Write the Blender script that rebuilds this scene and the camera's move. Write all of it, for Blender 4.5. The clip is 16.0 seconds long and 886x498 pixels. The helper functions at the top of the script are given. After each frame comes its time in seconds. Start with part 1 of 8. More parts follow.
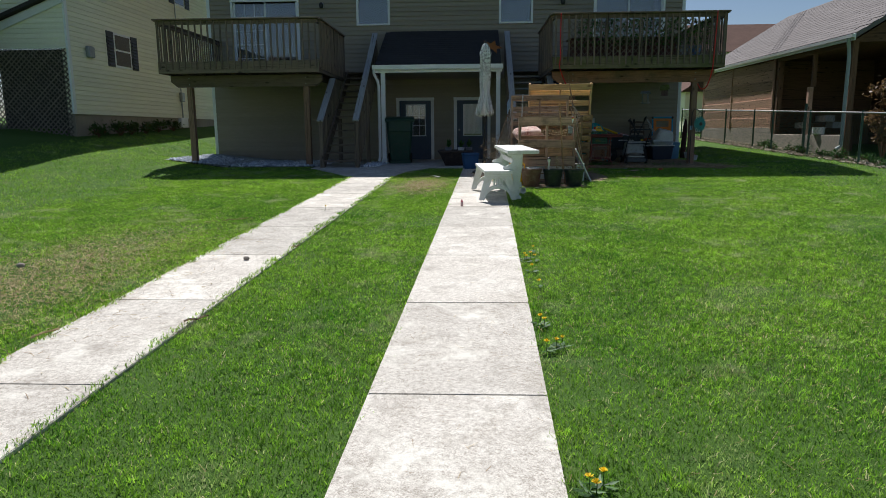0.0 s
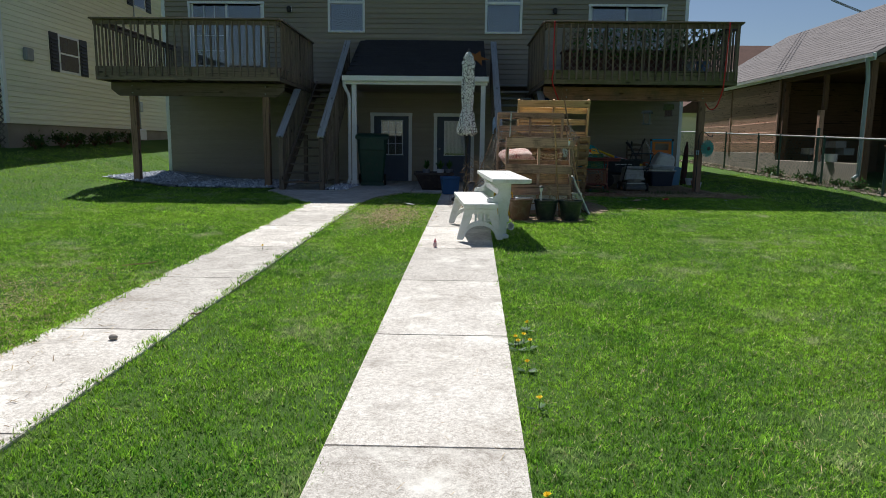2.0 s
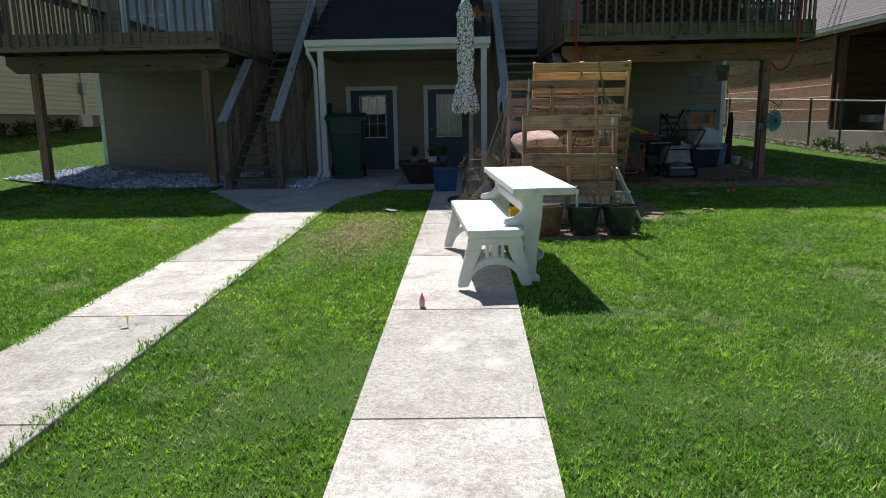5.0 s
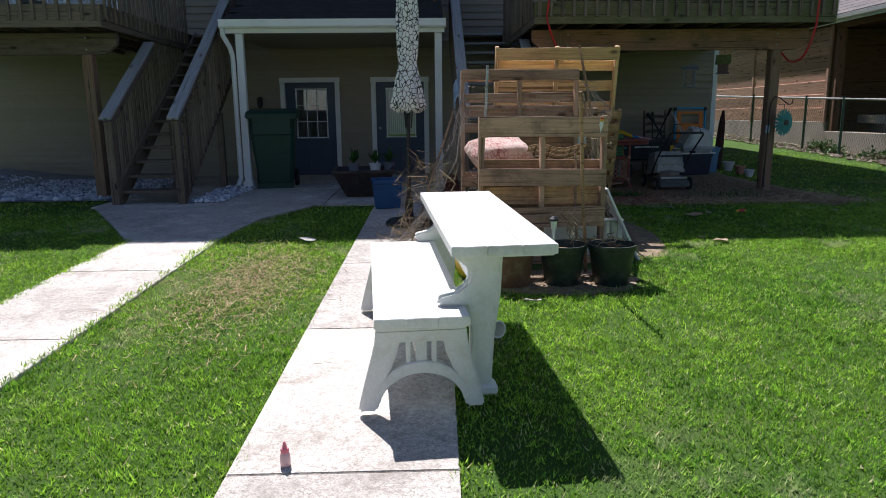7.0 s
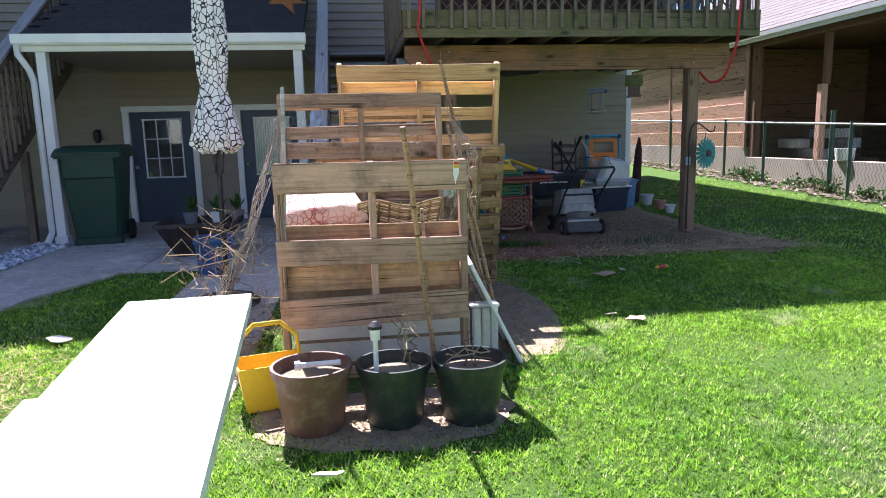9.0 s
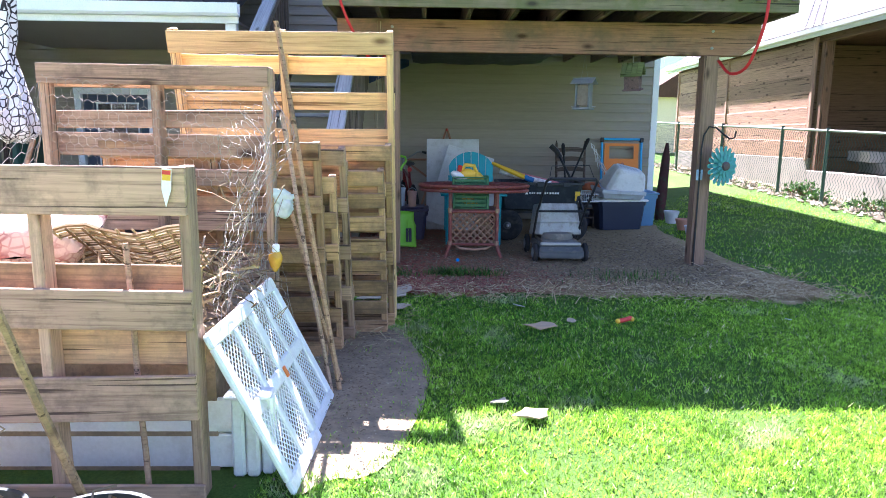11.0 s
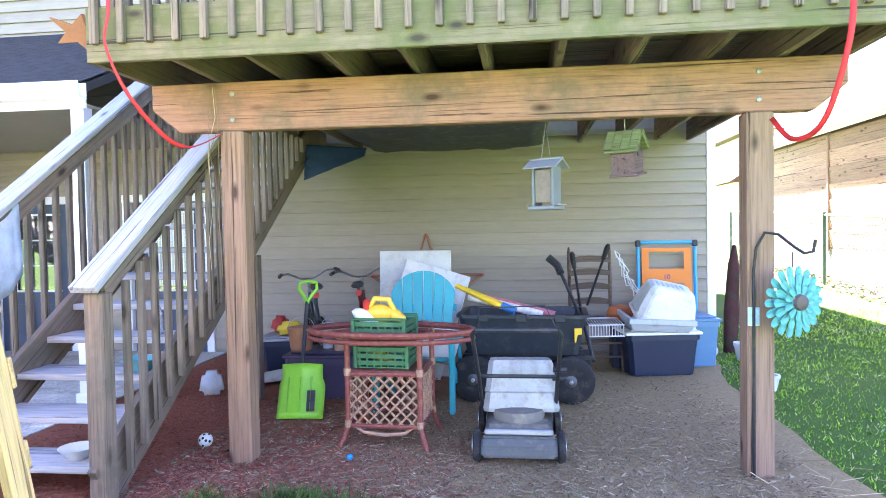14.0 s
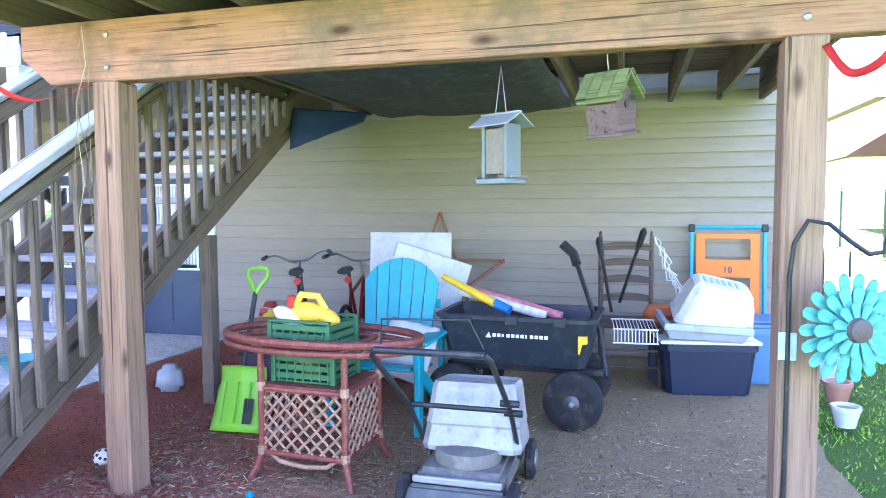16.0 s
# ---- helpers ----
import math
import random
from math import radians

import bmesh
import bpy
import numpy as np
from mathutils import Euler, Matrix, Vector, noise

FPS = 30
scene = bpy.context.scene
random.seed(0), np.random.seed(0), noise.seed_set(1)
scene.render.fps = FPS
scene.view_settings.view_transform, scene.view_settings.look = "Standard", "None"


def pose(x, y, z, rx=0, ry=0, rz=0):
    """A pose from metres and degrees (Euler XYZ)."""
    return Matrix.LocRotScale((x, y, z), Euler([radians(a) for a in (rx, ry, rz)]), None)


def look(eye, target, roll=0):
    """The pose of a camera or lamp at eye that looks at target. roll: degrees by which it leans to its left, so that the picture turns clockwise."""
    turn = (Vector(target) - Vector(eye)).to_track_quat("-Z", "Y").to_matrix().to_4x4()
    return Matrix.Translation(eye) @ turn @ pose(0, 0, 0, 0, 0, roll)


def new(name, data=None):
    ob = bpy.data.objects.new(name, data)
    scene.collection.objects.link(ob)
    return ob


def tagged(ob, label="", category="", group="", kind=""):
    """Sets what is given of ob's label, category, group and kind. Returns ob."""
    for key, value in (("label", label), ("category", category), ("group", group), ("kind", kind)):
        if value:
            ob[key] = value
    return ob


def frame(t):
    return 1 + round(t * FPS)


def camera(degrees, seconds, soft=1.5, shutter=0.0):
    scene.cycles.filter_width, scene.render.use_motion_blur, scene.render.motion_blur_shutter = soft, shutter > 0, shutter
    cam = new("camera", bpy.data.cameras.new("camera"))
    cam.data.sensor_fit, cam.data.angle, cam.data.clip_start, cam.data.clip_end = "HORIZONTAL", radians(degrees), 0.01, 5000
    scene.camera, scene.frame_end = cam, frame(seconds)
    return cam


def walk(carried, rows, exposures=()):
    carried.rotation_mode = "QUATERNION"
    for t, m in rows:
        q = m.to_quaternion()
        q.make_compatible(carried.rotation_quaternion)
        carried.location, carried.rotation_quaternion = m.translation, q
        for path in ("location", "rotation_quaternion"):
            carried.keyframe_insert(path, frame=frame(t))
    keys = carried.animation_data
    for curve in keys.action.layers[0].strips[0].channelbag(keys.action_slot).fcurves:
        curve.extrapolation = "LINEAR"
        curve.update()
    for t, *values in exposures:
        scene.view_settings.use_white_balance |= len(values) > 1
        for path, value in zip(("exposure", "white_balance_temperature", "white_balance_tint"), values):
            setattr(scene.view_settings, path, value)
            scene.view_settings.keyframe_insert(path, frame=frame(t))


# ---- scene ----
cam = camera(67.1, 16.0, soft=0.9)
METRES, EYE, TILT, LEAN, TURN = 15.825, 1.44, 0.0, 0.0, 2.6
ROWS = [
    (0.0, 0.0, 0.0, 0.0, -0.08, -10.08, 0.46),
    (0.5, 0.0009, 0.0297, 0.0012, 3.02, -9.67, -0.71),
    (1.0, 0.0035, 0.0587, 0.0027, -1.6, -10.14, -0.5),
    (1.5, 0.0103, 0.0897, 0.0051, -1.31, -8.95, 0.12),
    (2.0, 0.0114, 0.1247, 0.005, -1.34, -8.73, -0.66),
    (2.5, 0.0128, 0.1563, 0.0054, -2.59, -7.89, 0.95),
    (3.0, 0.0134, 0.1904, 0.006, 2.06, -10.71, 0.9),
    (3.5, 0.01, 0.2248, 0.0087, -1.5, -10.94, 1.25),
    (6.0, 0.0301, 0.3935, 0.0133, -2.06, -10.87, 0.7),
    (6.5, 0.0369, 0.4268, 0.0136, -8.48, -9.97, 1.22),
    (7.0, 0.0462, 0.4599, 0.0166, -4.36, -11.41, 0.56),
    (7.5, 0.0565, 0.4916, 0.0176, -11.24, -12.76, 1.57),
    (8.0, 0.0744, 0.5217, 0.0185, -15.38, -14.66, 0.47),
    (8.5, 0.09, 0.5488, 0.0225, -13.15, -9.44, 1.4),
    (11.0, 0.2039, 0.6584, 0.0221, -3.96, -9.63, -0.63),
    (11.5, 0.2244, 0.6849, 0.0249, -6.68, -9.14, 1.2),
    (12.0, 0.2447, 0.7127, 0.0245, -1.88, -9.31, 0.94),
    (12.5, 0.2567, 0.7419, 0.0239, -1.29, -8.4, -0.43),
    (13.0, 0.2728, 0.7674, 0.0241, -1.99, -8.93, 0.95),
    (13.5, 0.2873, 0.7926, 0.0281, 6.31, -8.88, 1.09),
    (14.0, 0.2975, 0.8157, 0.0322, 4.32, -1.74, 1.01),
    (14.5, 0.3123, 0.8274, 0.0346, 5.7, 1.41, -1.32),
    (15.0, 0.3217, 0.8415, 0.0349, 9.25, -1.74, -0.08),
    (15.5, 0.3258, 0.8645, 0.0343, 10.46, -1.98, -0.09),
    (16.0, 0.3422, 0.8855, 0.0327, 12.82, -3.69, 0.3),
]
EXPOSURES = [(0.0, 0.32, 6050, 12), (2.0, 0.32, 6050, 12), (3.5, 0.27, 6050, 13), (6.0, 0.42, 6000, 16), (6.5, 0.4, 5950, 18), (7.0, 0.62, 5950, 20), (7.5, 0.42, 5900, 23), (8.0, 0.65, 5900, 24), (8.7, 1.6, 5900, 26), (10.8, 3.0, 5700, 28), (11.8, 3.75, 5500, 28), (12.6, 4.25, 5500, 29), (13.4, 4.7, 5600, 32), (14.2, 4.75, 6050, 37), (15.2, 4.95, 6000, 38), (16.0, 5.05, 5550, 34)]
walk(cam, [(t, pose(0, 0, EYE, TILT, LEAN, TURN) @ pose(METRES * x, METRES * y, METRES * z, 90 + pitch, roll, yaw)) for t, x, y, z, yaw, pitch, roll in ROWS], EXPOSURES)

# ---- sky, sun ----
SUN_FROM = Vector((-0.2, 0.72, 1.0)).normalized()
world = bpy.data.worlds.new("sky")
scene.world = world
world.use_nodes = True
wn = world.node_tree
sky = wn.nodes.new("ShaderNodeTexSky")
sky.sky_type = "NISHITA"
sky.sun_disc = False
sky.sun_elevation = math.asin(SUN_FROM.z)
sky.sun_rotation = math.atan2(SUN_FROM.x, SUN_FROM.y)
sky.altitude = 100
sky.dust_density, sky.ozone_density = 0.5, 1.6
wn.links.new(sky.outputs[0], wn.nodes["Background"].inputs[0])
wn.nodes["Background"].inputs[1].default_value = 0.05
sun = new("sun", bpy.data.lights.new("sun", "SUN"))
sun.data.energy, sun.data.angle, sun.data.color = 4.9, radians(0.53), (1.0, 0.955, 0.88)
sun.matrix_basis = look(SUN_FROM * 60, (0, 0, 0))


# ---- materials ----
class Nodes:
    """A small builder for one node material."""

    def __init__(self, name, rough=0.7, metal=0.0, spec=0.4):
        self.m = bpy.data.materials.new(name)
        self.m.use_nodes = True
        self.t = self.m.node_tree
        self.b = self.t.nodes["Principled BSDF"]
        self.b.inputs["Roughness"].default_value = rough
        self.b.inputs["Metallic"].default_value = metal
        self.b.inputs["Specular IOR Level"].default_value = spec
        self.co = self.t.nodes.new("ShaderNodeTexCoord").outputs["Object"]
        self.info = self.t.nodes.new("ShaderNodeObjectInfo").outputs["Random"]

    def node(self, kind, **values):
        n = self.t.nodes.new(kind)
        for k, v in values.items():
            setattr(n, k, v)
        return n

    def link(self, a, b):
        self.t.links.new(a, b)

    def mapped(self, stretch=(1, 1, 1), shift=True):
        n = self.node("ShaderNodeMapping")
        n.inputs["Scale"].default_value = stretch
        self.link(self.co, n.inputs["Vector"])
        if shift:
            mul = self.node("ShaderNodeMath", operation="MULTIPLY")
            mul.inputs[1].default_value = 37.0
            self.link(self.info, mul.inputs[0])
            self.link(mul.outputs[0], n.inputs["Location"])
        return n.outputs[0]

    def noise(self, vec, scale, detail=3.0, rough=0.55, distort=0.0):
        n = self.node("ShaderNodeTexNoise")
        n.inputs["Scale"].default_value = scale
        n.inputs["Detail"].default_value = detail
        n.inputs["Roughness"].default_value = rough
        n.inputs["Distortion"].default_value = distort
        self.link(vec, n.inputs["Vector"])
        return n.outputs[0]

    def ramp(self, fac, stops):
        n = self.node("ShaderNodeValToRGB")
        e = n.color_ramp.elements
        while len(e) < len(stops):
            e.new(0.5)
        for el, (p, c) in zip(e, stops):
            el.position = p
            el.color = (*c, 1) if len(c) == 3 else c
        self.link(fac, n.inputs[0])
        return n.outputs[0]

    def mix(self, fac, a, b, mode="MIX"):
        n = self.node("ShaderNodeMix", data_type="RGBA", blend_type=mode)
        for val, sock in ((fac, n.inputs[0]), (a, n.inputs[6]), (b, n.inputs[7])):
            if isinstance(val, (int, float)):
                sock.default_value = val
            elif isinstance(val, tuple):
                sock.default_value = (*val, 1)
            else:
                self.link(val, sock)
        return n.outputs[2]

    def shade(self, col, amount=0.25):
        """Per-object brightness change."""
        h = self.node("ShaderNodeHueSaturation")
        r = self.node("ShaderNodeMapRange")
        r.inputs["To Min"].default_value = 1 - amount
        r.inputs["To Max"].default_value = 1 + amount
        self.link(self.info, r.inputs["Value"])
        self.link(r.outputs[0], h.inputs["Value"])
        self.link(col, h.inputs["Color"])
        return h.outputs[0]

    def bump(self, height, strength=0.3, dist=0.01):
        n = self.node("ShaderNodeBump")
        n.inputs["Strength"].default_value = strength
        n.inputs["Distance"].default_value = dist
        self.link(height, n.inputs["Height"])
        self.link(n.outputs[0], self.b.inputs["Normal"])

    def done(self, col):
        if isinstance(col, tuple):
            self.b.inputs["Base Color"].default_value = (*col, 1)
        else:
            self.link(col, self.b.inputs["Base Color"])
        return self.m


def scaled(c, f):
    return tuple(min(1.0, v * f) for v in c)


def plain(name, col, rough=0.6, metal=0.0, var=0.18, scale=5.0, fine=70.0, bump=0.12, rand=0.06, dirt=None, spec=0.4):
    """Painted, plastic or metal surface with blotches, fine grain and optional dirt."""
    n = Nodes(name, rough, metal, spec)
    v = n.mapped()
    big = n.noise(v, scale, 4)
    small = n.noise(v, fine, 3)
    c = n.ramp(big, [(0.3, scaled(col, 1 - var)), (0.7, scaled(col, 1 + var * 0.6))])
    c = n.mix(0.25, c, n.ramp(small, [(0.3, scaled(col, 0.75)), (0.7, scaled(col, 1.15))]))
    if dirt:
        d = n.ramp(n.noise(v, scale * 2.3, 6, 0.7), [(0.5, (0, 0, 0)), (0.72, (1, 1, 1))])
        c = n.mix(d, c, dirt)
    c = n.shade(c, rand)
    n.bump(small, bump, 0.004)
    return n.done(c)


def timber(name, col, dark, rough=0.8, rand=0.22, grain=1.0, stain=None, stain_at=0.58):
    """Weathered wood with growth rings, cracks and knots along the piece's own x axis."""
    n = Nodes(name, rough)
    v = n.mapped((1.0, 1.0, 1.0))
    ring = n.noise(n.mapped((0.9, 13.0, 13.0)), 1.8 * grain, 6, 0.62, 1.4)
    fine = n.noise(n.mapped((2.2, 75.0, 75.0)), 1.0, 6, 0.7)
    split = n.noise(n.mapped((0.5, 30.0, 30.0)), 1.3, 4, 0.6, 0.5)
    k = n.node("ShaderNodeTexVoronoi")
    k.inputs["Scale"].default_value = 2.7
    n.link(n.mapped((1.0, 2.4, 2.4)), k.inputs["Vector"])
    c = n.ramp(ring, [(0.3, scaled(dark, 1.25)), (0.42, scaled(col, 0.82)), (0.56, col), (0.72, scaled(col, 1.25))])
    c = n.mix(0.5, c, n.ramp(fine, [(0.34, scaled(dark, 0.75)), (0.5, col), (0.66, scaled(col, 1.3))]))
    if stain:
        c = n.mix(n.ramp(n.noise(v, 2.6, 6, 0.75), [(stain_at - 0.1, (0, 0, 0)), (stain_at + 0.1, (0.9, 0.9, 0.9))]), c, stain)
    crack = n.ramp(split, [(0.355, (0.9, 0.9, 0.9)), (0.4, (0, 0, 0))])
    c = n.mix(crack, c, scaled(dark, 0.4))
    c = n.mix(n.ramp(k.outputs["Distance"], [(0.07, (1, 1, 1)), (0.12, (0.55, 0.55, 0.55)), (0.2, (0, 0, 0))]), c, scaled(dark, 0.5))
    c = n.shade(c, rand)
    n.bump(n.mix(crack, fine, (0.0, 0.0, 0.0)), 0.55, 0.005)
    return n.done(c)


def ground_material():
    n = Nodes("lawn_soil_and_turf", 0.95, 0, 0.1)
    v = n.mapped(shift=False)
    patch = n.noise(v, 0.55, 5, 0.6)
    mid = n.noise(v, 4.0, 5, 0.7)
    fine = n.noise(v, 90.0, 4, 0.7)
    c = n.ramp(patch, [(0.3, (0.05, 0.105, 0.02)), (0.55, (0.08, 0.15, 0.03)), (0.75, (0.14, 0.18, 0.05))])
    c = n.mix(0.5, c, n.ramp(fine, [(0.3, (0.02, 0.055, 0.01)), (0.7, (0.12, 0.21, 0.04))]))
    bare = n.ramp(mid, [(0.66, (0, 0, 0)), (0.76, (1, 1, 1))])
    c = n.mix(bare, c, (0.2, 0.17, 0.085))
    n.bump(fine, 0.8, 0.02)
    return n.done(c)


def blade_material(name, a, b, dry):
    n = Nodes(name, 0.5, 0, 0.35)
    geo = n.node("ShaderNodeNewGeometry").outputs["Random Per Island"]
    v = n.mapped(shift=False)
    patch = n.noise(v, 0.5, 5, 0.65)
    c = n.mix(n.ramp(patch, [(0.34, (0, 0, 0)), (0.66, (1, 1, 1))]), a, b)
    c = n.mix(n.ramp(geo, [(0.25, (0, 0, 0)), (1.0, (0.85, 0.85, 0.85))]), c, scaled(b, 1.45))
    c = n.mix(n.ramp(geo, [(0.93, (0, 0, 0)), (0.96, (1, 1, 1))]), c, dry)
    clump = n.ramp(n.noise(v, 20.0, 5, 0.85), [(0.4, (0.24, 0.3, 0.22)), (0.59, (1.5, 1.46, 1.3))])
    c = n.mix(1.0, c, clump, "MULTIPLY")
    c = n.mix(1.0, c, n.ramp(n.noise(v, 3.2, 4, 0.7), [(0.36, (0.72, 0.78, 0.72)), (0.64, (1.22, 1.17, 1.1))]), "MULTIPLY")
    worn = n.ramp(n.noise(v, 1.5, 5, 0.75), [(0.55, (0, 0, 0)), (0.72, (0.8, 0.8, 0.8))])
    c = n.mix(worn, c, dry)
    tr = n.node("ShaderNodeBsdfTranslucent")
    n.link(c, tr.inputs[0])
    ms = n.node("ShaderNodeMixShader")
    ms.inputs[0].default_value = 0.35
    n.link(n.b.outputs[0], ms.inputs[1])
    n.link(tr.outputs[0], ms.inputs[2])
    n.link(ms.outputs[0], n.t.nodes["Material Output"].inputs[0])
    return n.done(c)


def concrete_material():
    n = Nodes("weathered_concrete", 0.9, 0, 0.2)
    v = n.mapped()
    w = n.mapped(shift=False)
    big = n.noise(w, 0.9, 5, 0.65)
    agg = n.noise(w, 160.0, 2)
    grit = n.noise(w, 45.0, 4, 0.7)
    c = n.ramp(big, [(0.3, (0.4, 0.355, 0.285)), (0.5, (0.58, 0.535, 0.455)), (0.7, (0.74, 0.7, 0.615))])
    c = n.mix(0.5, c, n.ramp(agg, [(0.42, (0.15, 0.13, 0.105)), (0.55, (0.76, 0.72, 0.65))]))
    c = n.mix(0.35, c, n.ramp(n.noise(w, 38.0, 5, 0.85), [(0.42, (0.2, 0.175, 0.14)), (0.56, (0.76, 0.72, 0.65))]))
    c = n.mix(n.ramp(n.noise(v, 3.4, 7, 0.75), [(0.5, (0, 0, 0)), (0.7, (0.7, 0.7, 0.7))]), c, (0.27, 0.24, 0.2))
    damp = n.ramp(n.noise(w, 1.7, 6, 0.7, 0.6), [(0.54, (0, 0, 0)), (0.7, (0.5, 0.5, 0.5))])
    c = n.mix(damp, c, n.mix(0.8, c, (0.52, 0.47, 0.4), "MULTIPLY"))
    pale = n.ramp(n.noise(w, 2.6, 5, 0.7), [(0.54, (0, 0, 0)), (0.68, (0.7, 0.7, 0.7))])
    c = n.mix(pale, c, (0.78, 0.75, 0.66))
    c = n.shade(c, 0.14)
    n.bump(grit, 0.5, 0.006)
    return n.done(c)


def mulch_material():
    n = Nodes("trodden_mulch", 0.95, 0, 0.1)
    v = n.mapped(shift=False)
    sep = n.node("ShaderNodeSeparateXYZ")
    n.link(v, sep.inputs[0])
    add = n.node("ShaderNodeMath", operation="MULTIPLY_ADD")
    n.link(n.noise(v, 1.6, 4), add.inputs[0])
    add.inputs[1].default_value = 2.2
    n.link(sep.outputs[0], add.inputs[2])
    rng_map = n.node("ShaderNodeMapRange")
    rng_map.inputs["From Min"].default_value, rng_map.inputs["From Max"].default_value = 3.7, 5.2
    n.link(add.outputs[0], rng_map.inputs["Value"])
    red = n.ramp(rng_map.outputs[0], [(0.0, (1, 1, 1)), (1.0, (0, 0, 0))])
    chip = n.node("ShaderNodeTexVoronoi")
    chip.inputs["Scale"].default_value = 55
    n.link(v, chip.inputs["Vector"])
    c = n.mix(red, (0.36, 0.265, 0.14), (0.36, 0.125, 0.075))
    c = n.mix(0.5, c, n.mix(0.6, c, n.ramp(chip.outputs["Color"], [(0.2, (0.45, 0.45, 0.45)), (0.8, (1.0, 1.0, 1.0))]), "MULTIPLY"))
    fine = n.noise(v, 60.0, 5, 0.75)
    c = n.mix(n.ramp(fine, [(0.58, (0, 0, 0)), (0.75, (1, 1, 1))]), c, (0.46, 0.38, 0.28))
    n.bump(fine, 0.9, 0.02)
    return n.done(c)


def chip_material(name, stops):
    n = Nodes(name, 0.9, 0, 0.15)
    geo = n.node("ShaderNodeNewGeometry").outputs["Random Per Island"]
    v = n.mapped(shift=False)
    c = n.ramp(geo, stops)
    c = n.mix(0.4, c, n.mix(0.7, c, n.ramp(n.noise(v, 60, 3), [(0.3, (0.5, 0.5, 0.5)), (0.7, (1, 1, 1))]), "MULTIPLY"))
    return n.done(c)


def glass_material():
    n = Nodes("window_glass", 0.04, 0, 0.8)
    v = n.mapped()
    n.bump(n.noise(v, 3.0, 2), 0.03, 0.01)
    return n.done(n.ramp(n.noise(v, 1.2, 3), [(0.3, (0.015, 0.02, 0.025)), (0.7, (0.04, 0.05, 0.06))]))


def shingle_material(name, col):
    n = Nodes(name, 0.95, 0, 0.15)
    v = n.mapped(shift=False)
    c = n.ramp(n.noise(v, 1.5, 5, 0.7), [(0.3, scaled(col, 0.75)), (0.7, scaled(col, 1.3))])
    c = n.mix(0.5, c, n.ramp(n.noise(v, 180, 2), [(0.35, scaled(col, 0.5)), (0.65, scaled(col, 1.6))]))
    c = n.shade(c, 0.07)
    n.bump(n.noise(v, 120, 3), 0.5, 0.004)
    return n.done(c)


def cover_material():
    """Pale umbrella cloth with a dark net pattern."""
    n = Nodes("netted_umbrella_cloth", 0.85, 0, 0.2)
    v = n.mapped((1, 1, 0.8), shift=False)
    k = n.node("ShaderNodeTexVoronoi", feature="DISTANCE_TO_EDGE")
    k.inputs["Scale"].default_value = 23
    n.link(v, k.inputs["Vector"])
    c = n.ramp(k.outputs["Distance"], [(0.045, (0.03, 0.03, 0.035)), (0.075, (0.72, 0.74, 0.76))])
    n.bump(n.noise(v, 9, 4), 0.6, 0.02)
    return n.done(c)


M_GROUND = ground_material()
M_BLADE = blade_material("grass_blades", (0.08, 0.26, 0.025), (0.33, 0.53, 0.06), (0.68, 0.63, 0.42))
M_CONC = concrete_material()
M_MULCH = mulch_material()
M_SIDING = plain("taupe_vinyl_siding", (0.31, 0.265, 0.2), 0.6, var=0.07, scale=1.2, fine=30, bump=0.05, rand=0.05)
M_CREAM = plain("cream_vinyl_siding", (0.92, 0.89, 0.7), 0.6, var=0.06, scale=1.0, fine=30, bump=0.05, rand=0.04)
M_WHITE = plain("white_trim", (0.84, 0.85, 0.84), 0.5, var=0.08, scale=3, bump=0.05)
M_FOUND = plain("block_foundation", (0.34, 0.3, 0.25), 0.9, var=0.2, scale=1.5, fine=50, bump=0.3)
M_SHINGLE = shingle_material("dark_roof_shingles", (0.05, 0.047, 0.047))
M_SHINGLE2 = shingle_material("grey_brown_roof_shingles", (0.17, 0.155, 0.15))
M_SHINGLE3 = shingle_material("red_brown_roof_shingles", (0.11, 0.065, 0.05))
M_DOOR = plain("slate_blue_door_paint", (0.055, 0.075, 0.115), 0.45, var=0.1, bump=0.05)
M_GLASS = glass_material()
pane = Nodes("clear_window_glass", 0.02, 0, 0.6)
pane.b.inputs["Transmission Weight"].default_value = 0.92
pane.bump(pane.noise(pane.mapped(), 2.5, 2), 0.02, 0.01)
pane.b.inputs["IOR"].default_value = 1.9
M_PANE = pane.done((0.8, 0.86, 0.88))
M_DECK = timber("weathered_deck_wood", (0.195, 0.147, 0.11), (0.08, 0.057, 0.042), stain=(0.11, 0.1, 0.07), stain_at=0.6)
M_RIM = timber("algae_green_rim_wood", (0.19, 0.155, 0.095), (0.085, 0.07, 0.04), stain=(0.11, 0.115, 0.045), stain_at=0.5, rand=0.1)
M_BEAM = timber("brown_treated_beam", (0.31, 0.16, 0.1), (0.11, 0.048, 0.028), stain=(0.15, 0.105, 0.07), stain_at=0.56, rand=0.08)
M_POST = timber("grey_brown_post_wood", (0.3, 0.185, 0.12), (0.13, 0.072, 0.045), rand=0.1)
M_CAP = timber("silvered_handrail_wood", (0.4, 0.4, 0.4), (0.24, 0.23, 0.22), rand=0.08)
M_PALOLD = timber("grey_pallet_wood", (0.44, 0.285, 0.19), (0.16, 0.09, 0.055), rand=0.25, stain=(0.13, 0.09, 0.065), stain_at=0.6)
M_PALNEW = timber("yellow_pallet_wood", (0.68, 0.46, 0.22), (0.42, 0.24, 0.1), rand=0.18, stain=(0.33, 0.22, 0.12), stain_at=0.64)
M_PALMID = timber("tan_pallet_wood", (0.5, 0.3, 0.16), (0.2, 0.1, 0.05), rand=0.32, stain=(0.17, 0.115, 0.075), stain_at=0.55)
